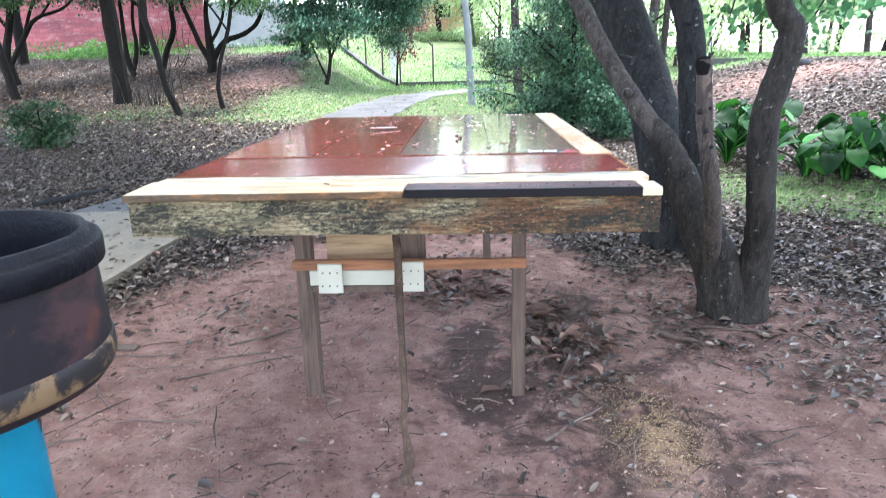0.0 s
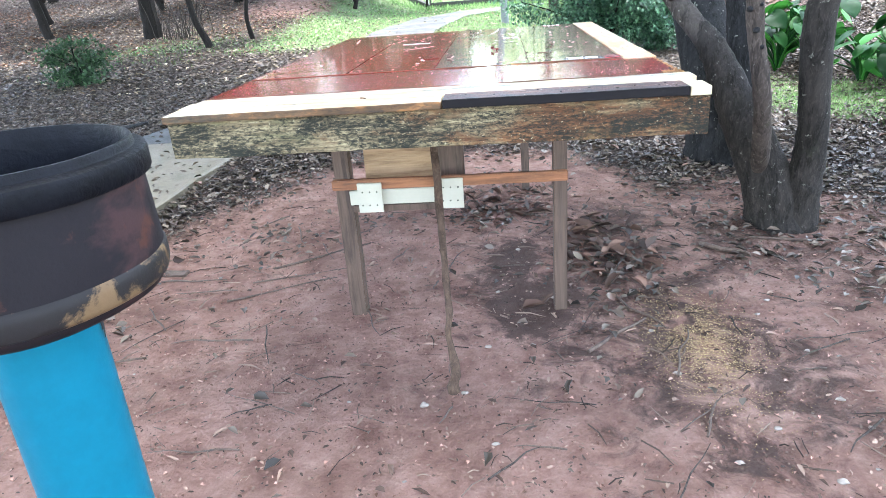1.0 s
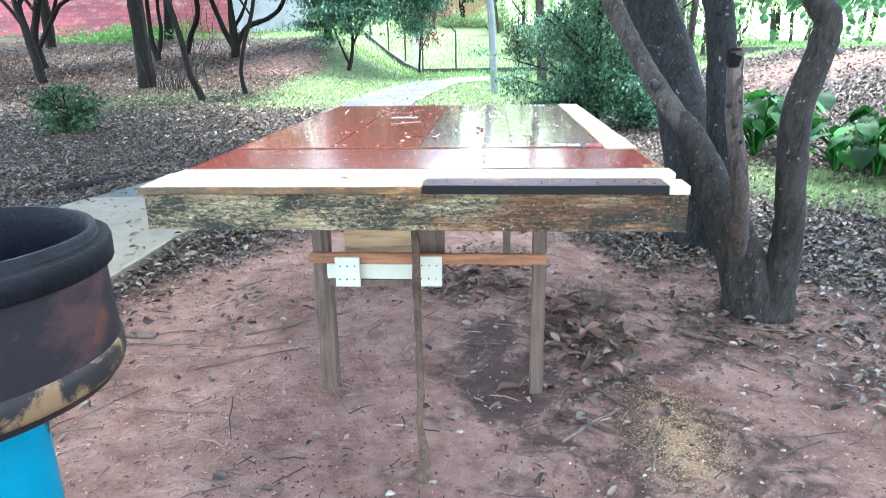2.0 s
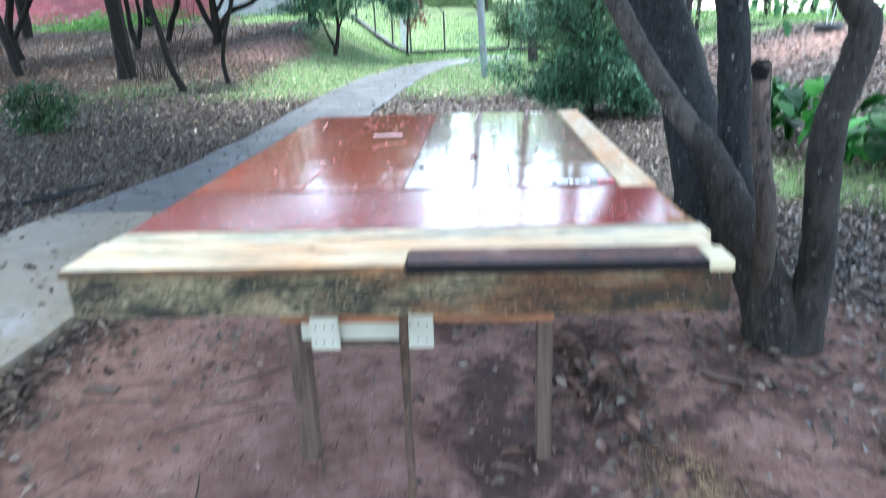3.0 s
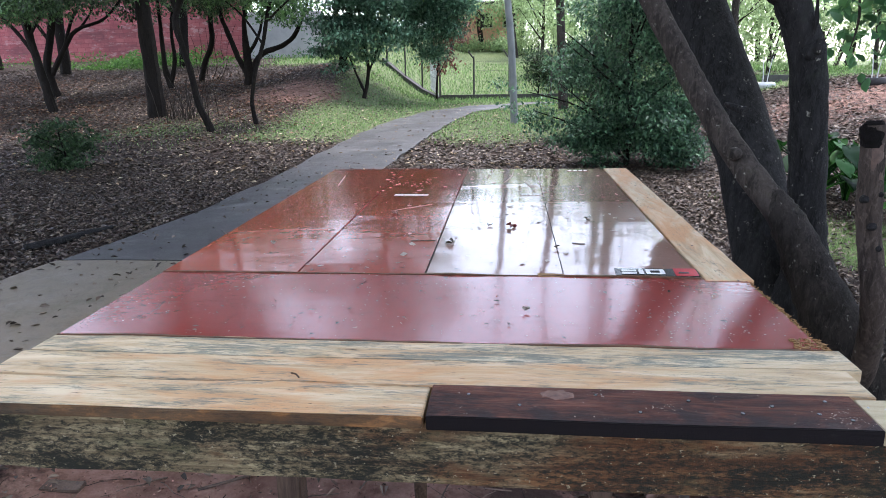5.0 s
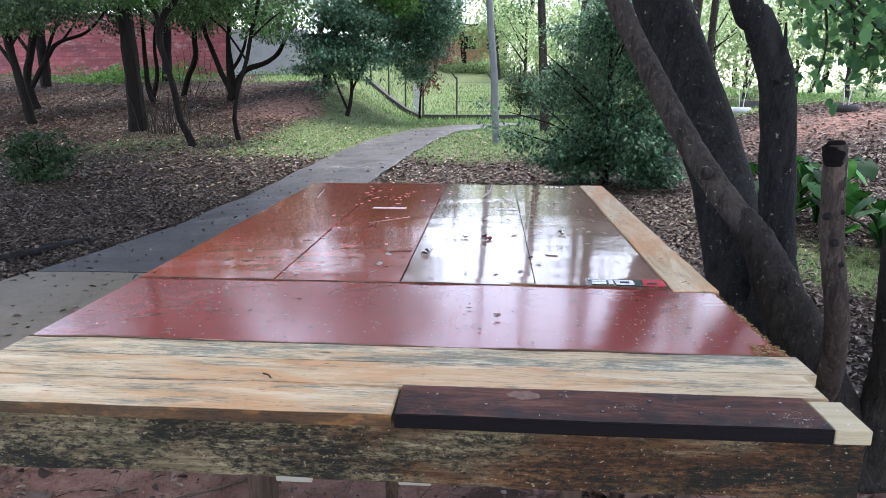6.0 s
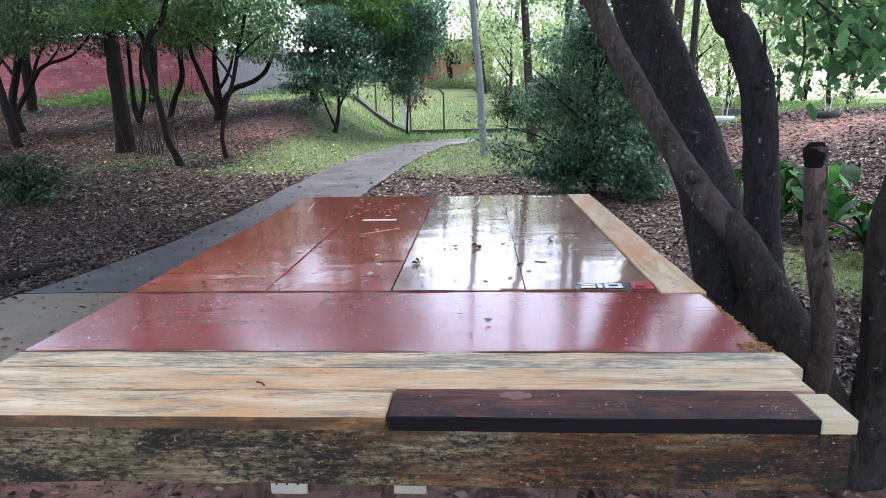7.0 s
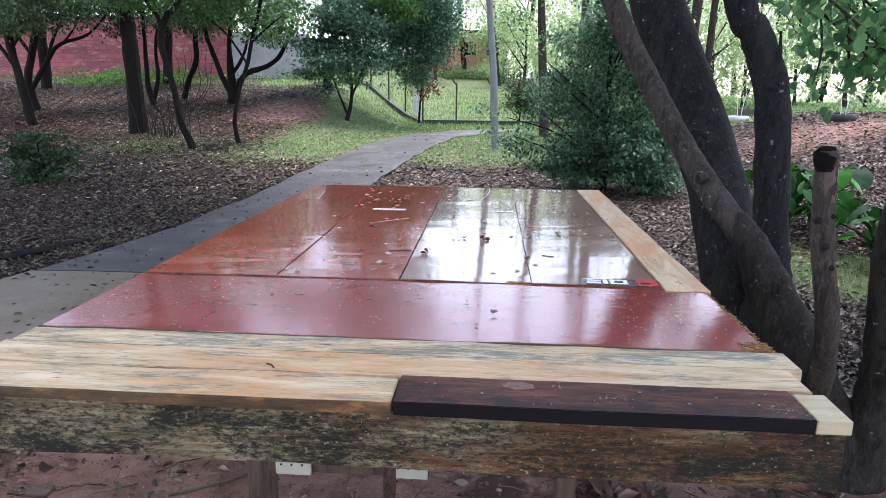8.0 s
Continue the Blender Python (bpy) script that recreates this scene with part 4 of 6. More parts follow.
v, f = lathe([(0.02, 0.772), (0.16, 0.772), (0.18, 0.775), (0.195, 0.784), (0.203, 0.798), (0.204, 0.83), (0.201, 0.9), (0.2, 0.965), (0.194, 0.965), (0.194, 0.8), (0.02, 0.79)], 72, dent=0.006)
link_mesh("barrel", v, f, MAT_BARREL, litter_bin, True)
v, f = lathe([(0.2035, 0.7965), (0.2068, 0.799), (0.2085, 0.806), (0.2078, 0.822), (0.2066, 0.834), (0.2035, 0.838)], 72, dent=0.006)
tagged(link_mesh("band", v, f, MAT_BAND, litter_bin, True), "peeling tan and blue-grey paint band")
v, f = lathe([(0.198, 0.958), (0.211, 0.956), (0.2132, 0.959), (0.2135, 0.984), (0.2115, 0.99), (0.205, 0.993), (0.1965, 0.994), (0.195, 0.996), (0.1948, 1.003), (0.192, 1.0065), (0.1865, 1.0065), (0.185, 1.003), (0.184, 0.95), (0.184, 0.81), (0.02, 0.805)], 72, dent=0.0025)
tagged(link_mesh("rim", v, f, MAT_RIM, litter_bin, True), "black moulded rim")
v, f = lathe([(0.084, -0.2), (0.084, 0.3), (0.083, 0.6), (0.083, 0.7715), (0.02, 0.7715)], 40)
tagged(link_mesh("post", v, f, MAT_BLUE, litter_bin, True), "sky blue painted pipe with chips")

# chipped paint near the top of the post
verts, faces = [], []
for i in range(9):
    for k in range(9):
        a = radians(14 + 3.2 * i) + 0.05 * noise.noise(Vector((i * 0.7, k * 0.9, 2)))
        z = 0.69 + 0.0075 * k + 0.012 * noise.noise(Vector((i * 0.8, k * 0.6, 5)))
        r = 0.0838 + 0.0012 * math.cos((i - 4) * 0.39) * math.cos((k - 4) * 0.39)
        verts.append((BX + r * math.cos(a), BY + r * math.sin(a), z))
for i in range(8):
    for k in range(8):
        if math.hypot(i - 3.5, (k - 3.5) * 0.8) + 1.6 * noise.noise(Vector((i * 0.9, k * 0.9, 0))) < 3.2:
            p = i * 9 + k
            faces.append((p, p + 9, p + 10, p + 1))
tagged(link_mesh("bare_chip", verts, faces, MAT_RUBBER, litter_bin, True), "dark chip in the blue paint")

# ---- trees ----
rng = np.random.default_rng(7)


def crown_points(blobs, count, rg):
    """Random places in a set of lumpy clumps: (x, y, z, rx, rz)."""
    b = np.array(blobs, float)
    w = b[:, 3] ** 2 * b[:, 4]
    k = rg.choice(len(b), count, p=w / w.sum())
    u = unit(rg.normal(size=(count, 3))) * (rg.random((count, 1)) ** 0.45)
    return b[k, :3] + u * np.stack([b[k, 3], b[k, 3], b[k, 4]], -1), u


def crown(name, blobs, count, size, material, parent, rg, droop=0.3, flat=0.3, bunch=14, loose=2.2, thin=0.5):
    # leaves sit in twig clusters with gaps between
    clusters = max(8, int(count // bunch))
    c, u = crown_points(blobs, clusters, rg)
    per = count // clusters
    spread = size * loose
    pos = np.repeat(c, per, axis=0) + rg.normal(size=(clusters * per, 3)) * spread * np.array([1, 1, thin])
    out = np.repeat(u, per, axis=0) + rg.normal(size=(clusters * per, 3)) * 0.7
    out[:, 2] -= droop
    L = size * rg.uniform(0.7, 1.4, clusters * per)
    return leaf_mesh(name, pos, out, L, L * rg.uniform(0.4, 0.6, clusters * per), material, parent, rg, 0.2, flat)


def tree(label, base, limbs, blobs, count, size, leaf, bark_=None, name="tree", group="trees in the park", sides=9, rough=0.25, flat=0.3, bunch=18, loose=1.8, thin=0.5):
    """limbs: lists of (x, y, z, radius) from the base; z is above the ground at the base."""
    x, y = base
    t = tagged(new(name), label, "tree", group)
    z0 = float(land(x, y))
    t.location = (x, y, z0)
    for i, limb in enumerate(limbs):
        v, f = tube([p[:3] for p in limb], [p[3] for p in limb], sides, rough, i * 3.1 + x, 4)
        link_mesh("trunk" if i == 0 else "limb", v, f, bark_ or MAT_BARK_FAR, t, True)
    if blobs:
        crown("crown", blobs, count, size, leaf, t, rng, flat=flat, bunch=bunch, loose=loose, thin=thin)
    return t


def auto_limbs(h, r, lean, spread, forks, rg, fork_at=0.35):
    """A trunk and limbs that fork from it, for trees whose upper part is lost in leaves."""
    top = (lean[0], lean[1], h)
    bend = rg.normal(size=2) * 0.12
    trunk = [(0, 0, -0.15, r * 1.35), (0.02, 0, 0.12, r * 1.08), (lean[0] * 0.35 + bend[0], lean[1] * 0.35 + bend[1], h * 0.33, r * 0.92), (lean[0] * 0.7, lean[1] * 0.7, h * 0.66, r * 0.7), (*top, r * 0.25)]
    limbs = [trunk]
    for i in range(forks):
        f = fork_at + (0.9 - fork_at) * i / max(forks, 1)
        a = rg.uniform(0, 6.28) + i * 2.4
        s = spread * rg.uniform(0.6, 1.1)
        p = (lean[0] * f, lean[1] * f, h * f)
        limbs.append([(*p, r * 0.55 * (1.1 - f * 0.5)), (p[0] + math.cos(a) * s * 0.4, p[1] + math.sin(a) * s * 0.4, p[2] + h * 0.13, r * 0.36), (p[0] + math.cos(a) * s, p[1] + math.sin(a) * s, p[2] + h * 0.32, r * 0.1)])
    return limbs


# the leaning tree beside the table: a forked stem, and a thick double stem behind it
near_tree = thing("tree", "forked grey tree with a sawn-off stem beside the table", "tree", "trees by the table")
for nm, mat_, pts in (
    ("trunk", MAT_BARK_BROWN, [(1.6, 1.52, -0.24, 0.19), (1.565, 1.52, -0.04, 0.142), (1.5, 1.52, 0.15, 0.122), (1.4, 1.58, 0.4, 0.108), (1.29, 1.73, 0.7, 0.078), (1.24, 1.8, 0.82, 0.06), (1.2, 1.86, 0.9, 0.03)]),
    ("limb", MAT_BARK_PALE, [(1.38, 1.6, 0.52, 0.04), (1.28, 1.745, 0.74, 0.056), (1.13, 1.95, 0.98, 0.055), (1.02, 2.1, 1.19, 0.053), (0.89, 2.25, 1.46, 0.05), (0.74, 2.4, 1.8, 0.05), (0.45, 2.7, 2.6, 0.045), (0.3, 2.9, 3.6, 0.035)]),
    ("limb", MAT_BARK_BROWN, [(1.64, 1.5, -0.2, 0.13), (1.655, 1.47, 0.05, 0.095), (1.66, 1.45, 0.22, 0.078), (1.65, 1.42, 0.46, 0.068), (1.59, 1.36, 0.9, 0.066), (1.65, 1.35, 1.2, 0.06), (1.66, 1.35, 1.33, 0.057), (1.58, 1.35, 1.5, 0.054), (1.5, 1.3, 2.2, 0.045), (1.6, 1.2, 3.2, 0.03)]),
    ("sawn_stem", MAT_STAKE, [(1.52, 1.6, -0.05, 0.04), (1.46, 1.5, 0.17, 0.042), (1.39, 1.33, 0.38, 0.04), (1.33, 1.22, 0.62, 0.037), (1.28, 1.21, 0.85, 0.035), (1.255, 1.2, 1.0, 0.036), (1.24, 1.2, 1.205, 0.032)]),
):
    v, f = tube([p[:3] for p in pts], [p[3] for p in pts], 26, 0.12, pts[0][0] * 5, 10)
    link_mesh(nm, v, f, mat_, near_tree, True)
back_tree = thing("tree", "thick dark leaning tree trunk with pale lichen", "tree", "trees by the table")
for nm, mat_, pts in (
    ("trunk", MAT_BARK, [(1.67, 2.85, -0.15, 0.25), (1.65, 2.88, 0.1, 0.19), (1.61, 3.0, 0.5, 0.172), (1.54, 3.3, 1.0, 0.174), (1.4, 3.5, 1.45, 0.176), (1.25, 3.7, 1.95, 0.17), (0.95, 4.1, 3.0, 0.12), (0.6, 4.6, 4.6, 0.07)]),
    ("limb", MAT_BARK, [(1.72, 2.75, -0.1, 0.18), (1.74, 2.65, 0.25, 0.12), (1.69, 2.6, 0.6, 0.092), (1.65, 2.6, 1.0, 0.088), (1.6, 2.6, 1.4, 0.084), (1.49, 2.6, 1.67, 0.078), (1.4, 2.6, 1.83, 0.075), (1.25, 2.6, 2.6, 0.065), (1.4, 2.4, 3.6, 0.04)]),
):
    v, f = tube([p[:3] for p in pts], [p[3] for p in pts], 30, 0.1, pts[0][0] * 5, 10)
    link_mesh(nm, v, f, mat_, back_tree, True)

# trees of the slope
def at_plane(rows, x0, z0):
    """Limb rows (x, z, radius) in the plane of the tree, from world to base."""
    return [(x - x0, 0.0 if i == 0 else 0.05 * math.sin(3.1 * i + x), z - z0, r) for i, (x, z, r) in enumerate(rows)]


slope_trees = []


def slope_tree(label, y, limbs, blobs, count, size, leaf, bark_=None, flat=0.3, bunch=18, loose=1.8, thin=0.5):
    x0 = limbs[0][0][0]
    z0 = float(land(x0, y))
    first = limbs[0]
    rows = [(first[0][0], z0 - 0.2, first[0][2] * 1.5)] + [(x, z, r) for x, z, r in first]
    made = [at_plane(rows, x0, z0)] + [at_plane(l_, x0, z0) for l_ in limbs[1:]]
    rel = [(b[0] - x0, b[1], b[2] - z0, b[3], b[4]) for b in blobs]
    count = int(count * 0.52)
    size *= 1.2
    slope_trees.append(tree(label, (x0, y), made, rel, count, size, leaf, bark_, flat=flat, bunch=bunch, loose=loose, thin=thin))


slope_tree("slender dark leaning tree in the leaf litter", 13.85,
           [[(-6.6, 0.08, 0.095), (-6.81, 0.67, 0.076), (-6.97, 1.48, 0.070), (-7.13, 2.34, 0.072), (-7.12, 2.69, 0.076), (-6.94, 2.95, 0.068), (-6.68, 3.3, 0.059), (-6.3, 4.6, 0.046), (-6.2, 6.0, 0.015)],
            [(-7.12, 2.6, 0.061), (-7.2, 2.95, 0.047), (-7.4, 3.3, 0.040), (-7.9, 4.6, 0.015)]],
           [(-6.4, 0, 5.3, 1.9, 1.2), (-7.8, 0.5, 4.9, 1.5, 1.0), (-7.0, -0.4, 6.4, 2.0, 1.2)], 8000, 0.1, MAT_LEAF_MID)
slope_tree("tall straight tree with a broad dark trunk", 16.68,
           [[(-9.37, 0.25, 0.25), (-9.37, 1.05, 0.215), (-9.39, 2.37, 0.2), (-9.41, 3.65, 0.185), (-9.4, 6.0, 0.14), (-9.2, 9.0, 0.05)],
            [(-9.4, 4.2, 0.1), (-10.4, 5.2, 0.07), (-11.6, 6.4, 0.03)], [(-9.4, 4.8, 0.1), (-8.3, 5.9, 0.06), (-7.4, 7.4, 0.03)]],
           [(-9.4, 0, 7.4, 2.6, 1.6), (-11.2, 0.3, 6.2, 1.8, 1.1), (-7.8, 0, 6.8, 1.8, 1.2)], 10000, 0.11, MAT_LEAF_DARK)
slope_tree("thin crooked sapling with broad mid-green leaves", 15.23,
           [[(-6.05, 0.12, 0.062), (-6.12, 0.62, 0.05), (-5.98, 1.3, 0.048), (-5.72, 2.04, 0.046), (-5.54, 2.69, 0.044), (-5.33, 3.46, 0.045), (-5.1, 4.6, 0.02)],
            [(-5.72, 2.0, 0.03), (-6.2, 2.7, 0.022), (-6.7, 3.1, 0.01)], [(-5.6, 2.5, 0.03), (-5.1, 2.9, 0.02), (-4.7, 3.2, 0.01)]],
           [(-5.5, 0, 3.3, 0.85, 0.5), (-6.3, 0, 3.35, 0.7, 0.45), (-5.0, 0.2, 2.9, 0.5, 0.35), (-5.6, 0, 4.2, 1.2, 0.8), (-5.6, 0.2, 2.75, 0.5, 0.3)], 4200, 0.12, MAT_LEAF_MID)
slope_tree("branching dark tree leaning away from the path", 17.75,
           [[(-13.16, 0.35, 0.14), (-13.24, 1.16, 0.12), (-13.45, 2.1, 0.105), (-13.5, 2.88, 0.12), (-13.4, 3.79, 0.1), (-13.2, 5.5, 0.04)],
            [(-13.4, 1.9, 0.06), (-13.9, 2.6, 0.05), (-14.6, 3.4, 0.03)], [(-13.45, 2.5, 0.05), (-12.9, 3.2, 0.04), (-12.3, 3.9, 0.02)]],
           [(-13.3, 0, 4.3, 1.9, 0.9), (-12.4, 0.2, 3.6, 1.0, 0.45), (-14.5, 0, 3.7, 1.2, 0.5), (-13.2, 0.4, 5.8, 2.3, 1.2)], 9000, 0.11, MAT_LEAF_MID)
slope_tree("dark tree with many thin spreading branches", 20.2,
           [[(-14.7, 0.75, 0.14), (-14.8, 1.65, 0.12), (-14.5, 2.9, 0.12), (-14.2, 4.1, 0.085), (-14.0, 6.0, 0.03)],
            [(-14.7, 1.4, 0.09), (-14.1, 2.3, 0.075), (-13.6, 2.75, 0.062), (-12.6, 3.1, 0.04), (-11.8, 3.9, 0.02)],
            [(-14.1, 2.3, 0.06), (-13.7, 3.2, 0.045), (-12.9, 4.1, 0.025)], [(-14.6, 2.4, 0.06), (-15.2, 3.3, 0.045), (-15.8, 4.3, 0.02)], [(-13.5, 2.8, 0.04), (-13.0, 3.4, 0.03), (-12.5, 4.4, 0.015)]],
           [(-13.8, 0, 4.6, 2.0, 0.9), (-12.2, 0, 4.2, 1.3, 0.6), (-15.6, 0.3, 4.6, 1.6, 0.9), (-13.6, 0.4, 6.3, 2.6, 1.4)], 10000, 0.12, MAT_LEAF_DARK)
slope_tree("dark forked tree on the bank", 21.6,
           [[(-8.65, 0.92, 0.17), (-8.6, 1.56, 0.14), (-8.65, 2.84, 0.08), (-8.55, 3.4, 0.07), (-8.5, 5.2, 0.03)],
            [(-8.62, 1.2, 0.11), (-8.95, 1.85, 0.09), (-9.25, 2.75, 0.08), (-9.4, 3.2, 0.07), (-9.6, 4.6, 0.03)],
            [(-8.55, 1.4, 0.11), (-8.1, 1.95, 0.09), (-7.35, 2.2, 0.08), (-6.85, 2.65, 0.07), (-6.3, 3.8, 0.03)],
            [(-8.6, 1.9, 0.07), (-8.2, 2.5, 0.055), (-7.9, 3.3, 0.03)]],
           [(-8.5, 0, 4.0, 1.6, 0.7), (-7.2, 0.2, 3.6, 1.0, 0.5), (-9.8, 0, 4.3, 1.3, 0.8), (-8.4, 0.3, 5.8, 2.3, 1.3)], 9000, 0.12, MAT_LEAF_MID)
slope_tree("thin dark double-stemmed tree on the bank", 21.5,
           [[(-11.32, 0.9, 0.11), (-11.52, 1.53, 0.09), (-11.47, 2.65, 0.07), (-11.5, 3.74, 0.05), (-11.4, 5.5, 0.02)], [(-11.35, 1.0, 0.08), (-11.1, 1.8, 0.07), (-11.15, 2.8, 0.055), (-10.8, 4.2, 0.03)]],
           [(-11.4, 0, 4.8, 1.7, 0.9), (-10.6, 0.2, 4.0, 0.9, 0.5), (-11.6, 0.3, 6.2, 2.2, 1.2)], 6000, 0.12, MAT_LEAF_DARK)
slope_tree("crooked dark tree trunk with bare shoots", 22.8,
           [[(-10.85, 1.08, 0.1), (-10.66, 1.75, 0.1), (-10.3, 2.44, 0.1), (-10.32, 3.3, 0.085), (-9.98, 4.1, 0.06), (-9.6, 5.8, 0.02)]] + [[(-10.9 + 0.14 * k, 1.05, 0.012), (-10.95 + 0.22 * k + 0.12 * math.sin(5 * k), 1.6, 0.01), (-11.0 + 0.24 * k, 2.2, 0.008), (-11.1 + 0.32 * k + 0.15 * math.sin(3 * k), 2.7 + 0.15 * (k % 3), 0.004)] for k in range(6)],
           [(-10.0, 0, 5.2, 1.9, 1.0), (-9.3, 0.2, 4.5, 1.0, 0.6)], 5000, 0.12, MAT_LEAF_MID)
slope_tree("small tree with dense layered bluish-green leaves", 20.6,
           [[(-4.5, 0.4, 0.08), (-4.36, 0.97, 0.06), (-4.3, 1.6, 0.05), (-4.5, 2.8, 0.04), (-4.6, 4.2, 0.015)], [(-4.42, 0.6, 0.045), (-4.7, 1.3, 0.035), (-5.1, 2.3, 0.015)], [(-4.34, 1.2, 0.04), (-3.95, 2.0, 0.03), (-3.5, 3.0, 0.012)]],
           [(-5.3, 0, 2.85, 0.8, 0.35), (-4.75, -0.3, 2.3, 0.95, 0.3), (-5.55, 0, 1.95, 0.6, 0.25), (-5.2, -0.2, 1.5, 0.5, 0.22), (-4.1, -0.2, 1.6, 0.45, 0.2), (-4.5, -0.3, 1.85, 0.6, 0.2), (-3.7, -0.2, 2.1, 0.5, 0.22), (-5.3, 0.1, 2.55, 0.65, 0.3), (-4.4, 0.1, 2.75, 0.75, 0.3), (-3.7, 0, 2.75, 0.6, 0.3), (-3.3, 0.2, 2.4, 0.5, 0.3), (-3.9, 0, 2.5, 0.65, 0.35), (-4.4, 0.2, 3.3, 1.0, 0.45), (-4.6, 0, 3.9, 0.9, 0.45), (-3.8, 0.1, 3.35, 0.7, 0.3), (-5.0, 0, 3.5, 0.7, 0.3)], 27000, 0.105, MAT_LEAF_BLUE, flat=0.7, bunch=30, loose=1.9, thin=0.2)
slope_tree("broad tree with drooping bluish-green branches over the lawn", 23.5,
           [[(-5.9, 0.9, 0.16), (-5.7, 2.5, 0.13), (-5.2, 4.2, 0.1), (-4.6, 6.5, 0.08), (-4.6, 9.0, 0.05), (-4.8, 11.5, 0.02)], [(-4.6, 6.5, 0.06), (-3.2, 8.0, 0.04), (-2.4, 9.6, 0.015)], [(-4.6, 7.0, 0.06), (-6.4, 8.0, 0.04), (-8.4, 8.4, 0.015)], [(-5.4, 3.5, 0.08), (-4.2, 4.3, 0.06), (-2.8, 4.4, 0.04), (-1.9, 3.7, 0.015)], [(-5.2, 4.2, 0.08), (-6.6, 5.2, 0.05), (-8.0, 5.6, 0.02)]],
           [(-3.1, -0.4, 3.5, 1.1, 0.6), (-2.3, -0.4, 2.9, 0.75, 0.5), (-2.7, -0.3, 4.5, 1.3, 0.7), (-4.4, 0, 5.2, 1.9, 0.9), (-6.4, 0.2, 5.6, 1.9, 0.9), (-1.9, -0.3, 2.2, 0.4, 0.35), (-3.6, 0, 6.8, 2.2, 1.2), (-3.6, -0.5, 3.9, 0.9, 0.45), (-1.7, -0.4, 3.4, 0.6, 0.5), (-4.5, 0, 8.6, 2.2, 1.2), (-2.7, 0, 9.3, 1.6, 1.1), (-6.5, 0, 8.3, 2.1, 1.2), (-5.0, 0.3, 10.9, 2.3, 1.1), (-8.6, 0, 8.2, 1.7, 1.0)], 52000, 0.12, MAT_LEAF_BLUE, flat=0.55, bunch=30, loose=1.9, thin=0.3)
slope_tree("young tree with russet leaves by the gate", 25.3,
           [[(-2.65, 0.15, 0.05), (-2.6, 1.0, 0.04), (-2.5, 2.2, 0.03), (-2.4, 3.2, 0.012)], [(-2.6, 1.0, 0.02), (-2.2, 1.8, 0.015), (-1.9, 2.6, 0.008)]],
           [(-2.2, 0, 2.5, 0.5, 0.5), (-1.7, 0, 2.7, 0.45, 0.35), (-2.5, 0.1, 1.7, 0.4, 0.4), (-1.9, 0, 3.1, 0.5, 0.3)], 2200, 0.12, MAT_RUSSET)
for x0, y0, h, r in ((-19.5, 20, 7.0, 0.2), (-17.5, 25, 7.5, 0.2), (-22, 27, 8, 0.22), (-13.5, 27, 7.5, 0.18)):
    lean = (rng.normal() * 0.5, 0)
    tree("dark branching tree before the pink wall", (x0, y0), auto_limbs(h, r, lean, 2.4, 6, rng, 0.25), [(lean[0], 0, h * 0.7, 2.4, 1.4), (1.2, 0.3, h * 0.55, 1.6, 0.8), (-1.3, 0, h * 0.58, 1.6, 0.9)], 7000, 0.13, MAT_LEAF_MID)

# low hanging sprays of the slope trees
for host, x0, y0, z0, rx, rz, n_, lf in (
    (2, -11.0, 15.6, 3.3, 1.3, 0.45, 2600, MAT_LEAF_DARK), (1, -8.6, 14.6, 3.45, 1.0, 0.35, 2000, MAT_LEAF_MID), (4, -12.6, 16.6, 3.2, 1.2, 0.5, 2600, MAT_LEAF_MID),
    (4, -14.5, 18.0, 3.5, 1.5, 0.55, 2600, MAT_LEAF_DARK), (3, -6.9, 15.3, 3.3, 0.8, 0.4, 1800, MAT_LEAF_MID), (6, -9.6, 20.5, 3.6, 1.2, 0.5, 2400, MAT_LEAF_DARK),
    (6, -6.7, 20.5, 3.3, 1.1, 0.55, 2600, MAT_LEAF_MID), (7, -12.3, 21.2, 3.7, 1.4, 0.6, 2600, MAT_LEAF_DARK), (5, -16.5, 20.5, 3.6, 1.6, 0.7, 2600, MAT_LEAF_DARK),
    (5, -13.0, 20.0, 3.9, 1.2, 0.5, 2400, MAT_LEAF_DARK), (1, -7.4, 13.4, 3.35, 0.6, 0.22, 900, MAT_LEAF_NEAR), (8, -9.8, 22.4, 3.7, 1.0, 0.6, 2000, MAT_LEAF_MID),
    (10, -3.1, 23.1, 3.4, 1.2, 0.55, 4200, MAT_LEAF_BLUE), (10, -2.4, 23.1, 4.0, 1.0, 0.55, 3400, MAT_LEAF_BLUE), (10, -4.4, 23.2, 4.2, 1.2, 0.55, 3400, MAT_LEAF_BLUE), (10, -2.1, 23.0, 2.7, 0.75, 0.45, 2600, MAT_LEAF_BLUE), (10, -2.5, 22.8, 1.9, 0.5, 0.35, 1500, MAT_LEAF_BLUE), (10, -3.2, 22.8, 2.5, 0.8, 0.4, 2600, MAT_LEAF_BLUE), (10, -1.8, 22.9, 3.4, 0.6, 0.5, 2000, MAT_LEAF_BLUE), (10, -3.4, 21.3, 4.3, 1.1, 0.35, 1800, MAT_LEAF_NEAR), (10, -4.8, 21.6, 4.7, 1.3, 0.5, 1800, MAT_LEAF_NEAR), (10, -2.7, 21.4, 3.9, 0.5, 0.3, 800, MAT_LEAF_NEAR),
):
    h_ = slope_trees[host - 1]
    o = h_.location
    crown("crown", [(x0 - o.x, y0 - o.y, z0 - o.z, rx, rz), (x0 - o.x + 0.3, y0 - o.y + 0.3, z0 + 0.8 - o.z, rx * 1.0, rz * 1.0)], int(n_ * 1.5), 0.105, lf, h_, rng)

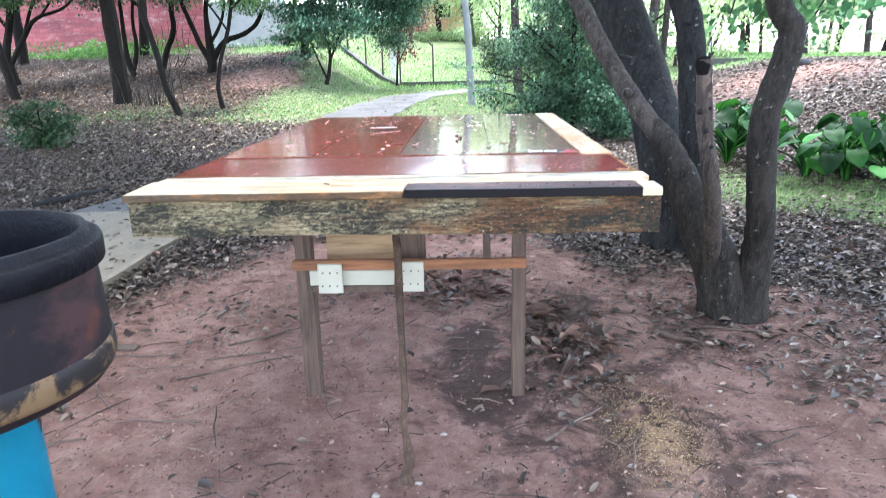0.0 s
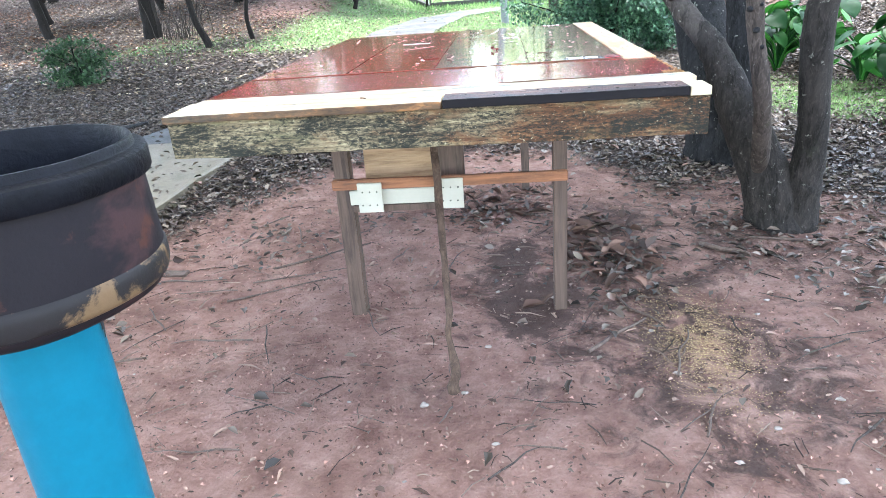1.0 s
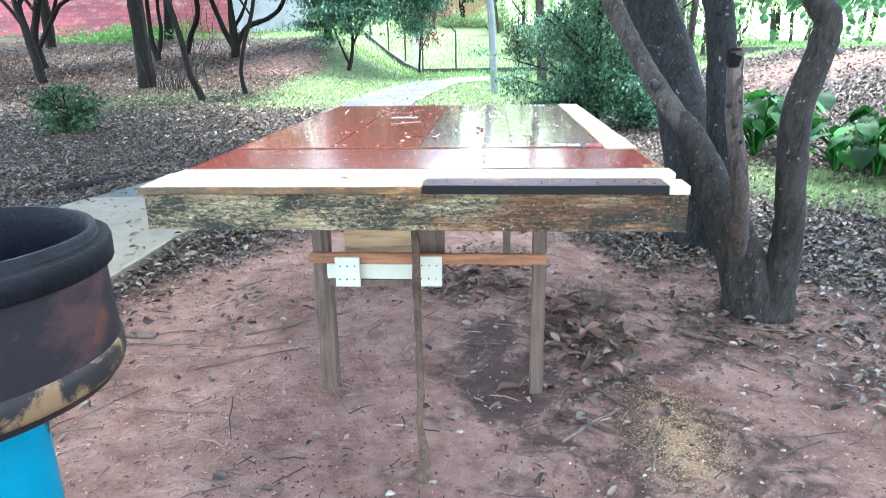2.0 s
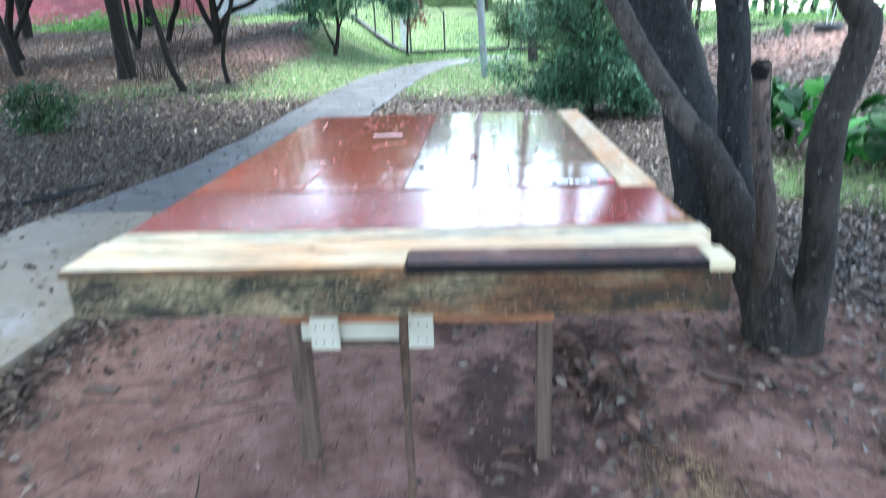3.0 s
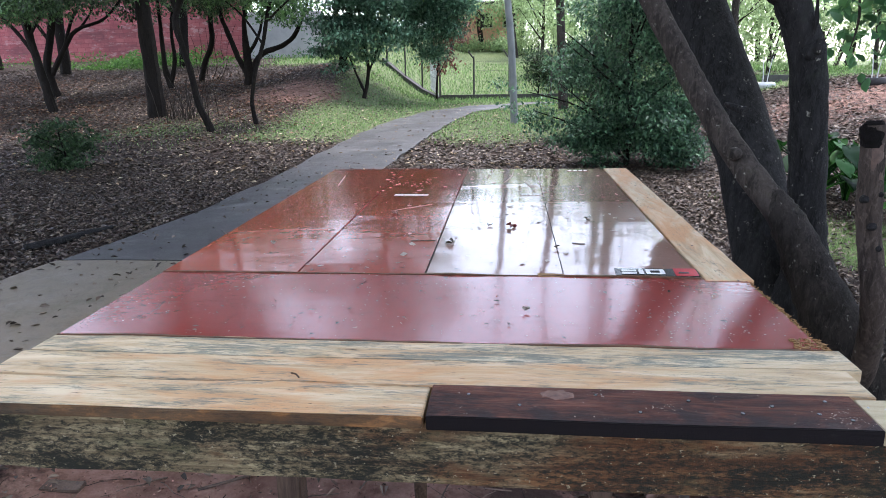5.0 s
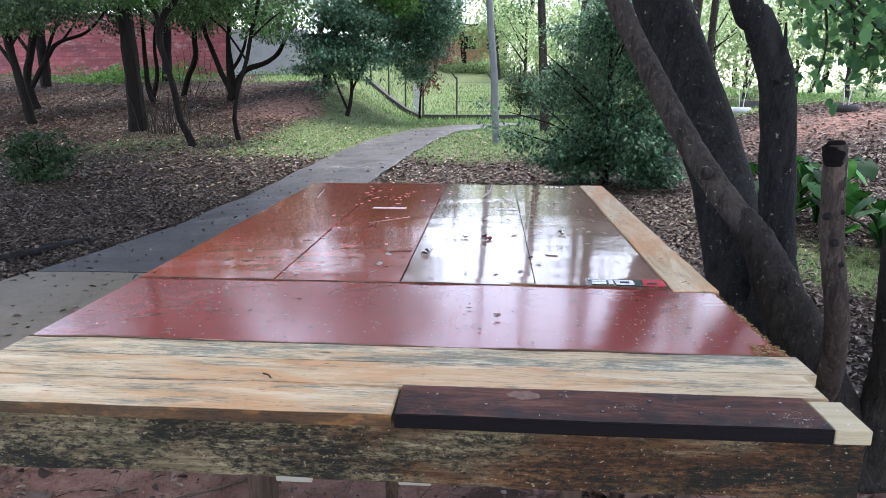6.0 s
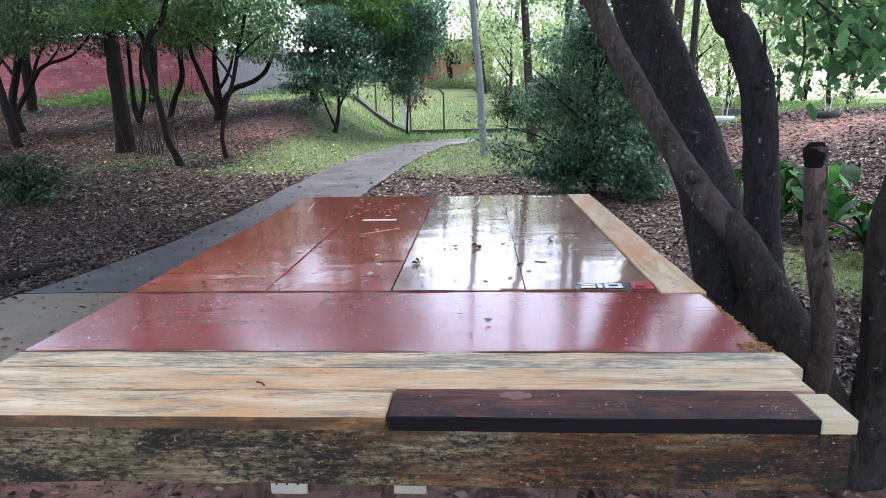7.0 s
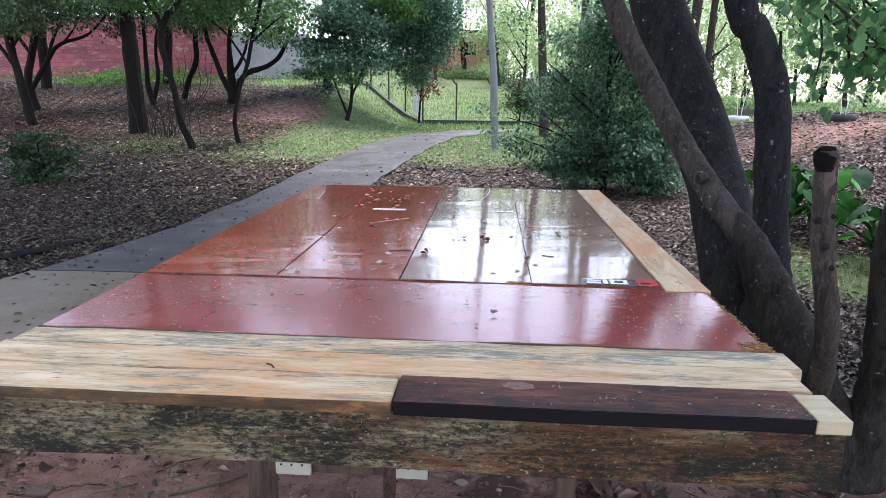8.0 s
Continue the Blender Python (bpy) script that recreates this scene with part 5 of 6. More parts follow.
# stems behind the shrub
for x0, y0, r, lean, lf in ((1.75, 19.6, 0.13, (-0.7, 0), MAT_LEAF_MID), (2.75, 20.3, 0.13, (0.2, 0), MAT_LEAF_LIGHT), (2.3, 12.6, 0.11, (-0.35, 0), MAT_LEAF_MID), (3.55, 10.4, 0.055, (0.05, 0), MAT_LEAF_LIGHT), (4.6, 15.5, 0.12, (0.5, 0), MAT_LEAF_LIGHT), (7.0, 24.0, 0.14, (-0.5, 0), MAT_LEAF_LIGHT)):
    h = 12
    tree("slender grey-brown tree stem behind the shrub", (x0, y0), auto_limbs(h, r, lean, 1.6, 4, rng, 0.7), [(lean[0], 0, 11.0, 1.3, 0.9), (lean[0] + 0.6, 0.2, 10.0, 0.8, 0.5), (-0.7, 0, 10.2, 0.8, 0.5), (lean[0] * 0.3 - 0.5, 0, 3.4, 0.7, 0.35), (lean[0] * 0.3 + 0.6, 0, 3.0, 0.6, 0.3), (lean[0] * 0.3, 0.2, 4.2, 1.0, 0.4), (lean[0] * 0.3 - 0.7, 0.2, 2.3, 0.5, 0.3)], 3000, 0.11, lf, MAT_BARK_PALE)

# unseen trees added outside the view, so their high crowns shade table and litter
for x0, y0, h, r, lean in ((-4.8, -3.5, 9, 0.2, (1.2, 0.5)), (4.9, -2.2, 9, 0.22, (-1.5, 0.5)), (0.8, -7.5, 10, 0.22, (0.2, 1.0)), (6.6, 3.2, 9.5, 0.2, (-1.0, 0.4)), (-7.0, 2.6, 9.5, 0.2, (1.6, 1.0)), (-9.6, 6.4, 10, 0.22, (2.0, 1.5)), (-6.4, -0.5, 9, 0.2, (1.5, 0.5)), (-8.0, 4.6, 9.5, 0.2, (2.6, 1.5)), (-11.5, 8.6, 10, 0.22, (3.0, 1.0))):
    tree("unseen tall tree added to shade the table and litter", (x0, y0), auto_limbs(h, r, lean, 3.0, 7, rng, 0.55), [(lean[0], lean[1], 8.0, 3.0, 1.1), (lean[0] * 2 + 0.6, lean[1] * 2 + 0.4, 7.4, 2.2, 0.8), (lean[0] - 1.8, 0.2, 7.4, 2.0, 0.8)] + ([(lean[0] * 1.4 + 1.2, lean[1] * 2 + 1.2, 7.9, 2.4, 0.8), (4.0, 2.6, 7.0, 2.5, 0.9), (5.0, 4.2, 7.4, 2.2, 0.8)] if x0 < -6.5 else []), 9000 if (x0, y0) in ((4.9, -2.2), (6.6, 3.2)) else 5000 if (x0, y0) in ((-4.8, -3.5), (-6.4, -0.5)) else 50000 if x0 < -6.5 else 22000, 0.16, MAT_LEAF_MID, group="shade trees")
crown("crown", [(0.3, 2.9, 5.6, 1.8, 0.8), (1.6, 1.3, 5.2, 1.6, 0.8), (-0.6, 1.0, 6.2, 1.7, 0.8)], 14000, 0.11, MAT_LEAF_NEAR, near_tree, rng)
for pts in ([(0.3, 2.9, 3.6, 0.035), (0.2, 2.9, 4.6, 0.025), (-0.5, 2.2, 5.9, 0.01)], [(1.6, 1.2, 3.2, 0.03), (1.7, 1.2, 4.2, 0.022), (1.4, 1.2, 5.4, 0.01)]):
    v, f = tube([p[:3] for p in pts], [p[3] for p in pts], 8, 0.1)
    link_mesh("limb", v, f, MAT_BARK, near_tree, True)
crown("crown", [(0.6, 4.8, 6.6, 2.2, 0.9), (1.6, 2.4, 6.2, 1.6, 0.8), (2.6, 4.2, 6.8, 2.0, 0.9)], 14000, 0.11, MAT_LEAF_NEAR, back_tree, rng)
for pts in ([(0.6, 4.6, 4.6, 0.07), (0.6, 4.7, 5.6, 0.05), (0.9, 4.9, 6.9, 0.015)], [(1.4, 2.4, 3.6, 0.04), (1.5, 2.4, 4.8, 0.03), (1.7, 2.4, 6.2, 0.01)]):
    v, f = tube([p[:3] for p in pts], [p[3] for p in pts], 8, 0.1)
    link_mesh("limb", v, f, MAT_BARK, back_tree, True)

# stubs and knots on the near stems
for pts in ([(1.57, 2.55, 1.46, 0.016), (1.585, 2.52, 1.55, 0.011), (1.58, 2.52, 1.68, 0.006)],):
    v, f = tube([p[:3] for p in pts], [p[3] for p in pts], 8, 0.3)
    link_mesh("stub", v, f, MAT_BARK, back_tree, True)
v, f = tube([(1.243, 1.2, 1.14), (1.24, 1.2, 1.19), (1.24, 1.203, 1.215)], [0.0355, 0.036, 0.022], 18, 0.35, 1.0)
tagged(link_mesh("burnt_tip", v, f, MAT_CHAR, near_tree, True), "charred stem tip")
def shell(rows, a0, a1, steps=8):
    """A strip of bark or bare wood on a stem: rows of (x, y, z, radius), between two angles."""
    verts, faces = [], []
    for i, (x, y, z, r) in enumerate(rows):
        for k in range(steps + 1):
            a = a0 + (a1 - a0) * k / steps
            rr = r * (1 + 0.05 * noise.noise(Vector((a * 3, z * 60, 0)))) * (0.9 if k in (0, steps) else 1)
            verts.append((x + rr * math.cos(a), y + rr * math.sin(a), z + 0.012 * noise.noise(Vector((a * 4, i * 3, 1)))))
    for i in range(len(rows) - 1):
        for k in range(steps):
            p = i * (steps + 1) + k
            faces.append((p, p + 1, p + steps + 2, p + steps + 1))
    return verts, faces


rows_ = [(1.2505, 1.2, 1.045, 0.036), (1.247, 1.2, 1.08, 0.0362), (1.244, 1.2, 1.115, 0.0355), (1.2425, 1.2, 1.155, 0.035)]
v, f = shell(rows_, -2.2, -0.85)
tagged(link_mesh("peeled_patch", v, f, MAT_PEELED, near_tree, True), "peeled reddish wood")
v, f = shell(rows_[1:], -0.72, -0.2, 4)
tagged(link_mesh("split_strip", v, f, MAT_SPLIT, near_tree, True), "pale split wood")
for x, y, z, r in ((1.228, 1.168, 0.985, 0.011), (1.262, 1.17, 0.9, 0.012), (1.293, 1.178, 0.83, 0.01), (1.27, 1.168, 1.0, 0.008)):
    v, f = tube([(x, y + 0.01, z), (x, y - 0.004, z), (x, y - 0.01, z + 0.002)], [r * 1.3, r, r * 0.4], 9, 0.3, z)
    link_mesh("knot", v, f, MAT_BARK, near_tree, True)
for pts in ([(1.57, 2.55, 1.42, 0.045), (1.6, 2.52, 1.45, 0.038), (1.615, 2.5, 1.49, 0.014)], [(1.1, 1.9, 1.2, 0.02), (1.05, 1.95, 1.22, 0.012), (1.03, 1.93, 1.23, 0.004)]):
    v, f = tube([p[:3] for p in pts], [p[3] for p in pts], 10, 0.35)
    link_mesh("burl", v, f, MAT_BARK, back_tree, True)
v, f = tube([(1.1, 1.96, 1.02), (1.075, 1.91, 1.03), (1.065, 1.89, 1.04)], [0.035, 0.028, 0.01], 10, 0.3)
link_mesh("knot", v, f, MAT_BARK_PALE, near_tree, True)

# dead brush at the foot of the slope trees
brush = thing("dead_brush", "tangle of pale dry shoots among the slope trees", "brush")
db = random.Random(8)
for k in range(46):
    x, y = -8.35 + db.gauss(0, 0.35), 16.3 + db.gauss(0, 0.25)
    z = float(land(x, y))
    dx, dy, h = db.gauss(0, 0.25), db.gauss(0, 0.2), db.uniform(0.35, 1.15)
    v, f = tube([(x, y, z - 0.05), (x + dx * 0.4, y + dy * 0.4, z + h * 0.55), (x + dx, y + dy, z + h)], [0.012, 0.009, 0.004], 5, 0.1, k, 3)
    link_mesh("shoot", v, f, MAT_BARK_PALE, brush, True)

# shrubs
sb = np.random.default_rng(12)
shrub_blobs = []
for k in range(46):
    h = sb.uniform(0.12, 2.35)
    wide = 1.0 * math.sqrt(max(0.08, 1 - ((h - 0.75) / 1.75) ** 2))
    a = sb.uniform(0, 6.283)
    shrub_blobs.append((math.cos(a) * wide * sb.uniform(0.5, 0.95), math.sin(a) * wide * 0.8 * sb.uniform(0.4, 0.95), h, sb.uniform(0.24, 0.46), sb.uniform(0.16, 0.32)))
shrub_blobs += [(0.05, 0.05, 0.7, 0.75, 0.5), (-0.1, 0, 1.35, 0.55, 0.45), (0.1, 0.05, 1.95, 0.35, 0.3), (-0.5, -0.1, 0.5, 0.6, 0.35), (0.75, 0.0, 1.75, 0.28, 0.2), (0.3, 0, 2.55, 0.25, 0.15), (-1.2, 0, 0.7, 0.35, 0.16), (1.05, 0, 0.95, 0.3, 0.2)]
for k in range(6):
    shrub_blobs.append((-1.15 - 0.12 * k * (k % 2), -0.2 + 0.08 * k, 0.45 + 0.13 * k, 0.22, 0.07))
tree("large dark green shrub with small glossy leaves", (1.8, 8.7), auto_limbs(2.3, 0.04, (0, 0), 1.0, 14, rng, 0.06) + [[(0, 0, 0.1, 0.02), (-0.5, -0.1, 0.5, 0.015), (-1.3, -0.1, 0.8, 0.005)], [(0, 0, 0.2, 0.02), (-0.6, 0, 0.8, 0.015), (-1.4, 0.1, 1.05, 0.005)]],
     shrub_blobs, 42000, 0.056, MAT_SHRUB, name="bush", group="shrubs", flat=0.4, bunch=44, loose=1.7, thin=0.5)
tree("dark bush closing the view behind the shrub", (3.4, 11.8), auto_limbs(2.4, 0.05, (0, 0), 1.0, 8, rng, 0.1), [(0, 0, 1.2, 0.7, 0.8), (-1.0, 0.2, 1.8, 0.7, 0.7), (-1.5, 0, 1.0, 0.7, 0.7)], 8000, 0.07, MAT_LEAF_DARK, name="bush", group="shrubs")
tree("low dark shrub in the leaf litter", (-6.45, 8.4), auto_limbs(0.7, 0.015, (0, 0), 0.5, 8, rng, 0.1), [(0, 0, 0.25, 0.5, 0.24), (0.3, 0, 0.5, 0.26, 0.2), (-0.32, 0.1, 0.44, 0.28, 0.2), (0.05, 0, 0.62, 0.2, 0.14)], 2300, 0.07, MAT_LEAF_DARK, name="bush", group="shrubs", bunch=26, loose=1.3)
for x0, y0, h in ((1.3, 27.2, 2.2), (2.6, 26.6, 2.4), (4.2, 27.0, 2.0), (5.8, 26.2, 2.4)):
    tree("dark climber-covered bush along the fence", (x0, y0), auto_limbs(h, 0.03, (0, 0), 0.5, 6, rng, 0.1), [(0, 0, h * 0.55, 0.6, h * 0.4), (0.5, 0, h * 0.4, 0.5, h * 0.3)], 3500, 0.1, MAT_LEAF_DARK, name="bush", group="bushes along the fence")

# ---- elephant-ear plants ----
def heart_leaf(size, fold, rg):
    """A heart-shaped leaf with a midrib fold and a drooping tip, its stalk at the origin."""
    outline = [(0.0, -0.02), (0.14, -0.24), (0.3, -0.26), (0.43, -0.12), (0.49, 0.08), (0.48, 0.28), (0.42, 0.47), (0.31, 0.66), (0.17, 0.82), (0.0, 0.97)]
    verts, faces = [], []
    for k, (a, b) in enumerate(outline):
        for sx in (-1, -0.5, 0, 0.5, 1):
            w = a * sx
            verts.append((w * size, b * size, (abs(w) * fold - 0.34 * w * w - 0.2 * b * b + 0.02 * math.sin(9 * b + 2 * sx)) * size))
    for k in range(len(outline) - 1):
        for c in range(4):
            i = k * 5 + c
            faces.append((i, i + 1, i + 6, i + 5))
    return verts, faces


ear_meshes = []
for k in range(4):
    v, f = heart_leaf(1.0, 0.12 + 0.1 * k, rng)
    me = bpy.data.meshes.new("leaf")
    me.from_pydata(v, [], f)
    me.materials.append(MAT_TARO)
    me.shade_smooth()
    ear_meshes.append(me)


def ear_plant(x, y, n, h, size):
    z = float(land(x, y))
    p = thing("elephant_ear_plant", "elephant-ear plant with large glossy green leaves", "plant", "elephant-ear plants")
    p.location = (x, y, z)
    for k in range(n):
        a = 6.283 * k / n + rng.uniform(-0.4, 0.4)
        r = rng.uniform(0.1, 0.5) * h / 0.5
        top = (math.cos(a) * r, math.sin(a) * r, h * rng.uniform(0.35, 1.1))
        v, f = tube([(0, 0, -0.05), (top[0] * 0.3, top[1] * 0.3, top[2] * 0.6), top], [0.014, 0.01, 0.006], 6, 0, 0, 3)
        stalk = link_mesh("stalk", v, f, MAT_TARO, p, True)
        lf = new("leaf", ear_meshes[k % 4])
        lf.parent = stalk
        lf.matrix_basis = pose(*top, -38 + rng.normal() * 13, rng.normal() * 13, math.degrees(a) - 90 + rng.normal() * 25) @ Matrix.Scale(size * rng.uniform(0.6, 1.1), 4)
    return p


for x, y, n, h, sz in ((3.12, 5.75, 21, 0.6, 0.21), (3.42, 5.8, 19, 0.58, 0.21), (3.3, 6.15, 17, 0.6, 0.21), (3.5, 4.75, 24, 0.42, 0.185), (3.72, 4.45, 24, 0.42, 0.185), (3.95, 4.2, 24, 0.42, 0.185), (3.95, 4.75, 21, 0.44, 0.19), (4.3, 4.5, 21, 0.44, 0.19), (4.4, 4.05, 20, 0.43, 0.2), (4.75, 4.35, 19, 0.44, 0.2)):
    ear_plant(x, y, n, h, sz)

# ---- leafy branches hanging beside the stems ----
v, f = [], []
blade = [(0.0, -0.5), (0.2, -0.32), (0.33, -0.05), (0.28, 0.22), (0.12, 0.42), (0.0, 0.55)]
for a, b in blade:
    for sx in (-1, 0, 1):
        v.append((a * sx, b, abs(a * sx) * 0.3 - 0.1 * b * b))
for k in range(len(blade) - 1):
    for c in range(2):
        i = k * 3 + c
        f.append((i, i + 1, i + 4, i + 3))
broad = bpy.data.meshes.new("leaf")
broad.from_pydata(v, [], f)
broad.materials.append(MAT_LEAF_BROAD)
broad.shade_smooth()


def leafy_branch(points, n, size, label="branch with broad bright green leaves"):
    b = thing("branch", label, "branch", "hanging leafy branches")
    v, f = tube(points, [0.012] + [0.008] * (len(points) - 2) + [0.002], 6, 0.1, 0, 4)
    twig = link_mesh("twig", v, f, MAT_BARK_PALE, b, True)
    pts = [Vector(p) for p in points]
    for k in range(n):
        t = (k + rng.random()) / n * (len(pts) - 1)
        i = min(int(t), len(pts) - 2)
        p = pts[i].lerp(pts[i + 1], t - i) + Vector(rng.normal(size=3)) * 0.11
        lf = new("leaf", broad)
        lf.parent = b
        yaw = rng.uniform(0, 360)
        lf.matrix_basis = pose(*p, -42 + rng.normal() * 24, rng.normal() * 25, yaw) @ Matrix.Scale(size * rng.uniform(0.7, 1.2), 4)
    return b


for pts, n in (
    ([(1.62, 2.62, 1.95), (1.9, 2.9, 1.92), (2.25, 3.1, 1.75), (2.6, 3.2, 1.5)], 34),
    ([(2.3, 3.6, 2.1), (2.3, 3.4, 1.85), (2.25, 3.2, 1.6), (2.2, 3.15, 1.42)], 26),
    ([(3.2, 3.5, 2.3), (2.9, 3.4, 1.95), (2.6, 3.2, 1.7), (2.4, 3.15, 1.5)], 34),
    ([(3.4, 4.0, 2.2), (3.1, 3.8, 1.8), (2.9, 3.6, 1.6), (2.75, 3.5, 1.4)], 34),
    ([(1.55, 3.0, 2.3), (1.85, 3.05, 2.15), (2.15, 3.1, 2.05), (2.5, 3.2, 1.95)], 30),
    ([(2.6, 3.0, 2.5), (2.75, 3.0, 2.1), (2.8, 3.0, 1.8), (2.8, 3.0, 1.5)], 30),
    ([(3.6, 4.4, 2.4), (3.5, 4.2, 2.0), (3.4, 4.0, 1.7), (3.3, 4.0, 1.5)], 30),
):
    leafy_branch(pts, int(n * 2.6), 0.08)
    leafy_branch([(a - 0.18, b - 0.05, c + 0.02) for a, b, c in pts], int(n * 2.4), 0.078)
    leafy_branch([(a + 0.22, b + 0.25, c + 0.1) for a, b, c in pts], int(n * 2.4), 0.08)
    leafy_branch([(a + 0.1, b + 0.5, c + 0.22) for a, b, c in pts], int(n * 2.0), 0.08)

# ---- walls, fence, pole ----
def slab_wall(name, x0, x1, y, z0, z1, thick, material, label):
    return tagged(part(name, box(x0, x1, y, y + thick, z0, z1, 0.02, 0.0), material, None), label, "wall", kind="structure")


slab_wall("wall_north", -60, -12.1, 30.4, 0.5, 4.7, 0.25, MAT_PINK, "faded pink painted block wall")
slab_wall("wall_grey", -12.1, -8.4, 30.5, 0.5, 4.0, 0.25, MAT_GREYWALL, "pale grey rendered wall")
slab_wall("wall_low", -2.6, 6.5, 26.3, 0.0, 0.33, 0.2, MAT_POST, "low mossy concrete fence footing")
slab_wall("wall_kerb", 6.6, 30, 17.2, 0.5, 1.07, 0.2, MAT_POST, "low grey concrete wall above the bank")
v, f = [], []
for k, (x, y, z) in enumerate([(-2.62, 26.5, 0.14), (-3.4, 27.6, 0.42), (-4.39, 29.0, 0.95), (-5.6, 30.4, 1.75)]):
    v += [(x - 0.07, y - 0.05, z - 0.4), (x - 0.07, y - 0.05, z + 0.11), (x + 0.07, y + 0.05, z + 0.11), (x + 0.07, y + 0.05, z - 0.4)]
for k in range(3):
    for c in range(4):
        c2 = (c + 1) % 4
        f.append((k * 4 + c, k * 4 + c2, k * 4 + 4 + c2, k * 4 + 4 + c))
f += [(0, 1, 2, 3), (15, 14, 13, 12)]
tagged(link_mesh("wall_side", v, f, MAT_POST), "low concrete footing climbing the grassy bank", "wall", kind="structure")

fence = thing("fence", "wire fence on concrete posts with cranked tops", "fence")
posts = [(-1.25, 26.4, 0.1), (0.15, 26.4, 0.1), (1.8, 26.4, 0.1), (3.6, 26.4, 0.1), (5.4, 26.4, 0.1), (-2.62, 26.5, 0.15), (-3.5, 27.8, 0.5), (-4.39, 29.0, 0.95), (-5.4, 30.2, 1.6)]
for x, y, z in posts:
    v, f = tube([(x, y, z - 0.3), (x, y, z + 1.55), (x - 0.04, y - 0.03, z + 1.65), (x - 0.22, y - 0.1, z + 1.9)], [0.036, 0.034, 0.034, 0.03], 6, 0, 0, 2)
    link_mesh("post", v, f, MAT_POST, fence)
for h in (0.35, 0.75, 1.15, 1.5):
    for group_ in (posts[:5], posts[5:]):
        v, f = tube([(x, y - 0.06, z + h) for x, y, z in group_], [0.004] * len(group_), 5, 0, 0, 1)
        link_mesh("wire", v, f, MAT_POST, fence)
gate = thing("gate", "white barred metal gate standing at the fence corner", "gate")
for k in range(9):
    x, y, z = -2.74 - 0.62 * k / 8 * 0.6, 26.75 + 0.85 * k / 8, 0.2 + 0.25 * k / 8
    v, f = tube([(x, y, z + 0.1), (x, y, z + 1.35)], [0.018, 0.018], 6, 0, 0, 1)
    link_mesh("bar", v, f, MAT_METAL, gate)
for h in (0.18, 0.75, 1.3):
    v, f = tube([(-2.72, 26.72, 0.2 + h), (-3.13, 27.64, 0.45 + h)], [0.022, 0.022], 6, 0, 0, 1)
    link_mesh("rail", v, f, MAT_METAL, gate)

pole = thing("utility_pole", "grey metal lamp pole on the grass verge", "pole")
v, f = tube([(0.3, 15.18, -0.2), (0.2, 15.18, 1.82), (0.06, 15.18, 3.45), (-0.2, 15.18, 8)], [0.092, 0.085, 0.078, 0.06], 16, 0, 0, 3)
link_mesh("shaft", v, f, MAT_POLE, pole, True)
for z in (1.75, 2.3):
    v, f = tube([(0.2 - (z - 1.82) * 0.085, 15.18, z), (0.2 - (z - 1.82) * 0.085, 15.18, z + 0.05)], [0.088, 0.088], 16, 0, 0, 1)
    link_mesh("collar", v, f, MAT_POLE, pole)

# tyres with young trees above the bank
for x, y, sz, mt, lab in ((7.35, 13.45, 0.8, MAT_RUBBER, "old black tyre ring round a staked sapling"), (6.45, 16.75, 0.78, MAT_METAL, "white-painted tyre ring round a sapling")):
    z = float(land(x, y))
    t_ = thing("tyre_planter", lab, "tyre", "tyre planters")
    v, f = lathe([(0.2, 0.0), (0.3, 0.0), (0.33, 0.05), (0.33, 0.13), (0.3, 0.18), (0.2, 0.18), (0.19, 0.1), (0.2, 0.0)], 28, 0, 0)
    link_mesh("tyre", [(a * sz + x, b * sz + y, c * sz + z - 0.01) for a, b, c in v], f, mt, t_, True)
    for dx in (-0.03, 0.05):
        v, f = tube([(x + dx, y, z - 0.1), (x + dx * 1.5, y, z + 0.3), (x + dx * 3, y, z + 0.75)], [0.013, 0.011, 0.006], 6, 0.1)
        link_mesh("stake", v, f, MAT_METAL, t_, True)

# house beyond the fence
house = thing("house", "orange brick house half hidden by trees", "house")
hz = float(land(-3, 52)) - 0.5
part("wall", box(-5.0, 1.0, 52, 58, hz, 5.9, 0.02), MAT_BRICKFAR, house)
part("roof", box(-5.4, 1.4, 51.6, 58.4, 5.9, 6.1, 0.03), MAT_POST, house)
for x in (-4.4, -2.2, -0.4):
    wdw = part("window", box(x, x + 1.1, 51.93, 52.05, 4.2, 5.3, 0.01), MAT_WHITE, house)
    part("pane", box(x + 0.08, x + 1.02, 51.9, 51.925, 4.28, 5.22, 0.0), MAT_BLACK, wdw)

# far woods that close the view
for i in range(44):
    a = -1.0 + 2.3 * i / 43
    d = rng.uniform(44, 66)
    x, y = math.sin(a) * d, math.cos(a) * d
    if -9 < x < 3.5 and y > 50:
        continue
    h = rng.uniform(7, 11)
    tree("tall light green tree beyond the fence", (x, y), auto_limbs(h, 0.2, (rng.normal() * 0.8, 0), 3, 5, rng, 0.35), [(0, 0, h * 0.55, 3.0, 2.0), (1.5, 0, h * 0.35, 2.2, 1.4), (-1.6, 0, h * 0.75, 2.4, 1.6), (-1.2, 0, h * 0.3, 2, 1.2), (0.5, 0, 1.0, 2.4, 0.8)], 2000, 0.26, MAT_LEAF_LIGHT, group="woods beyond the fence")
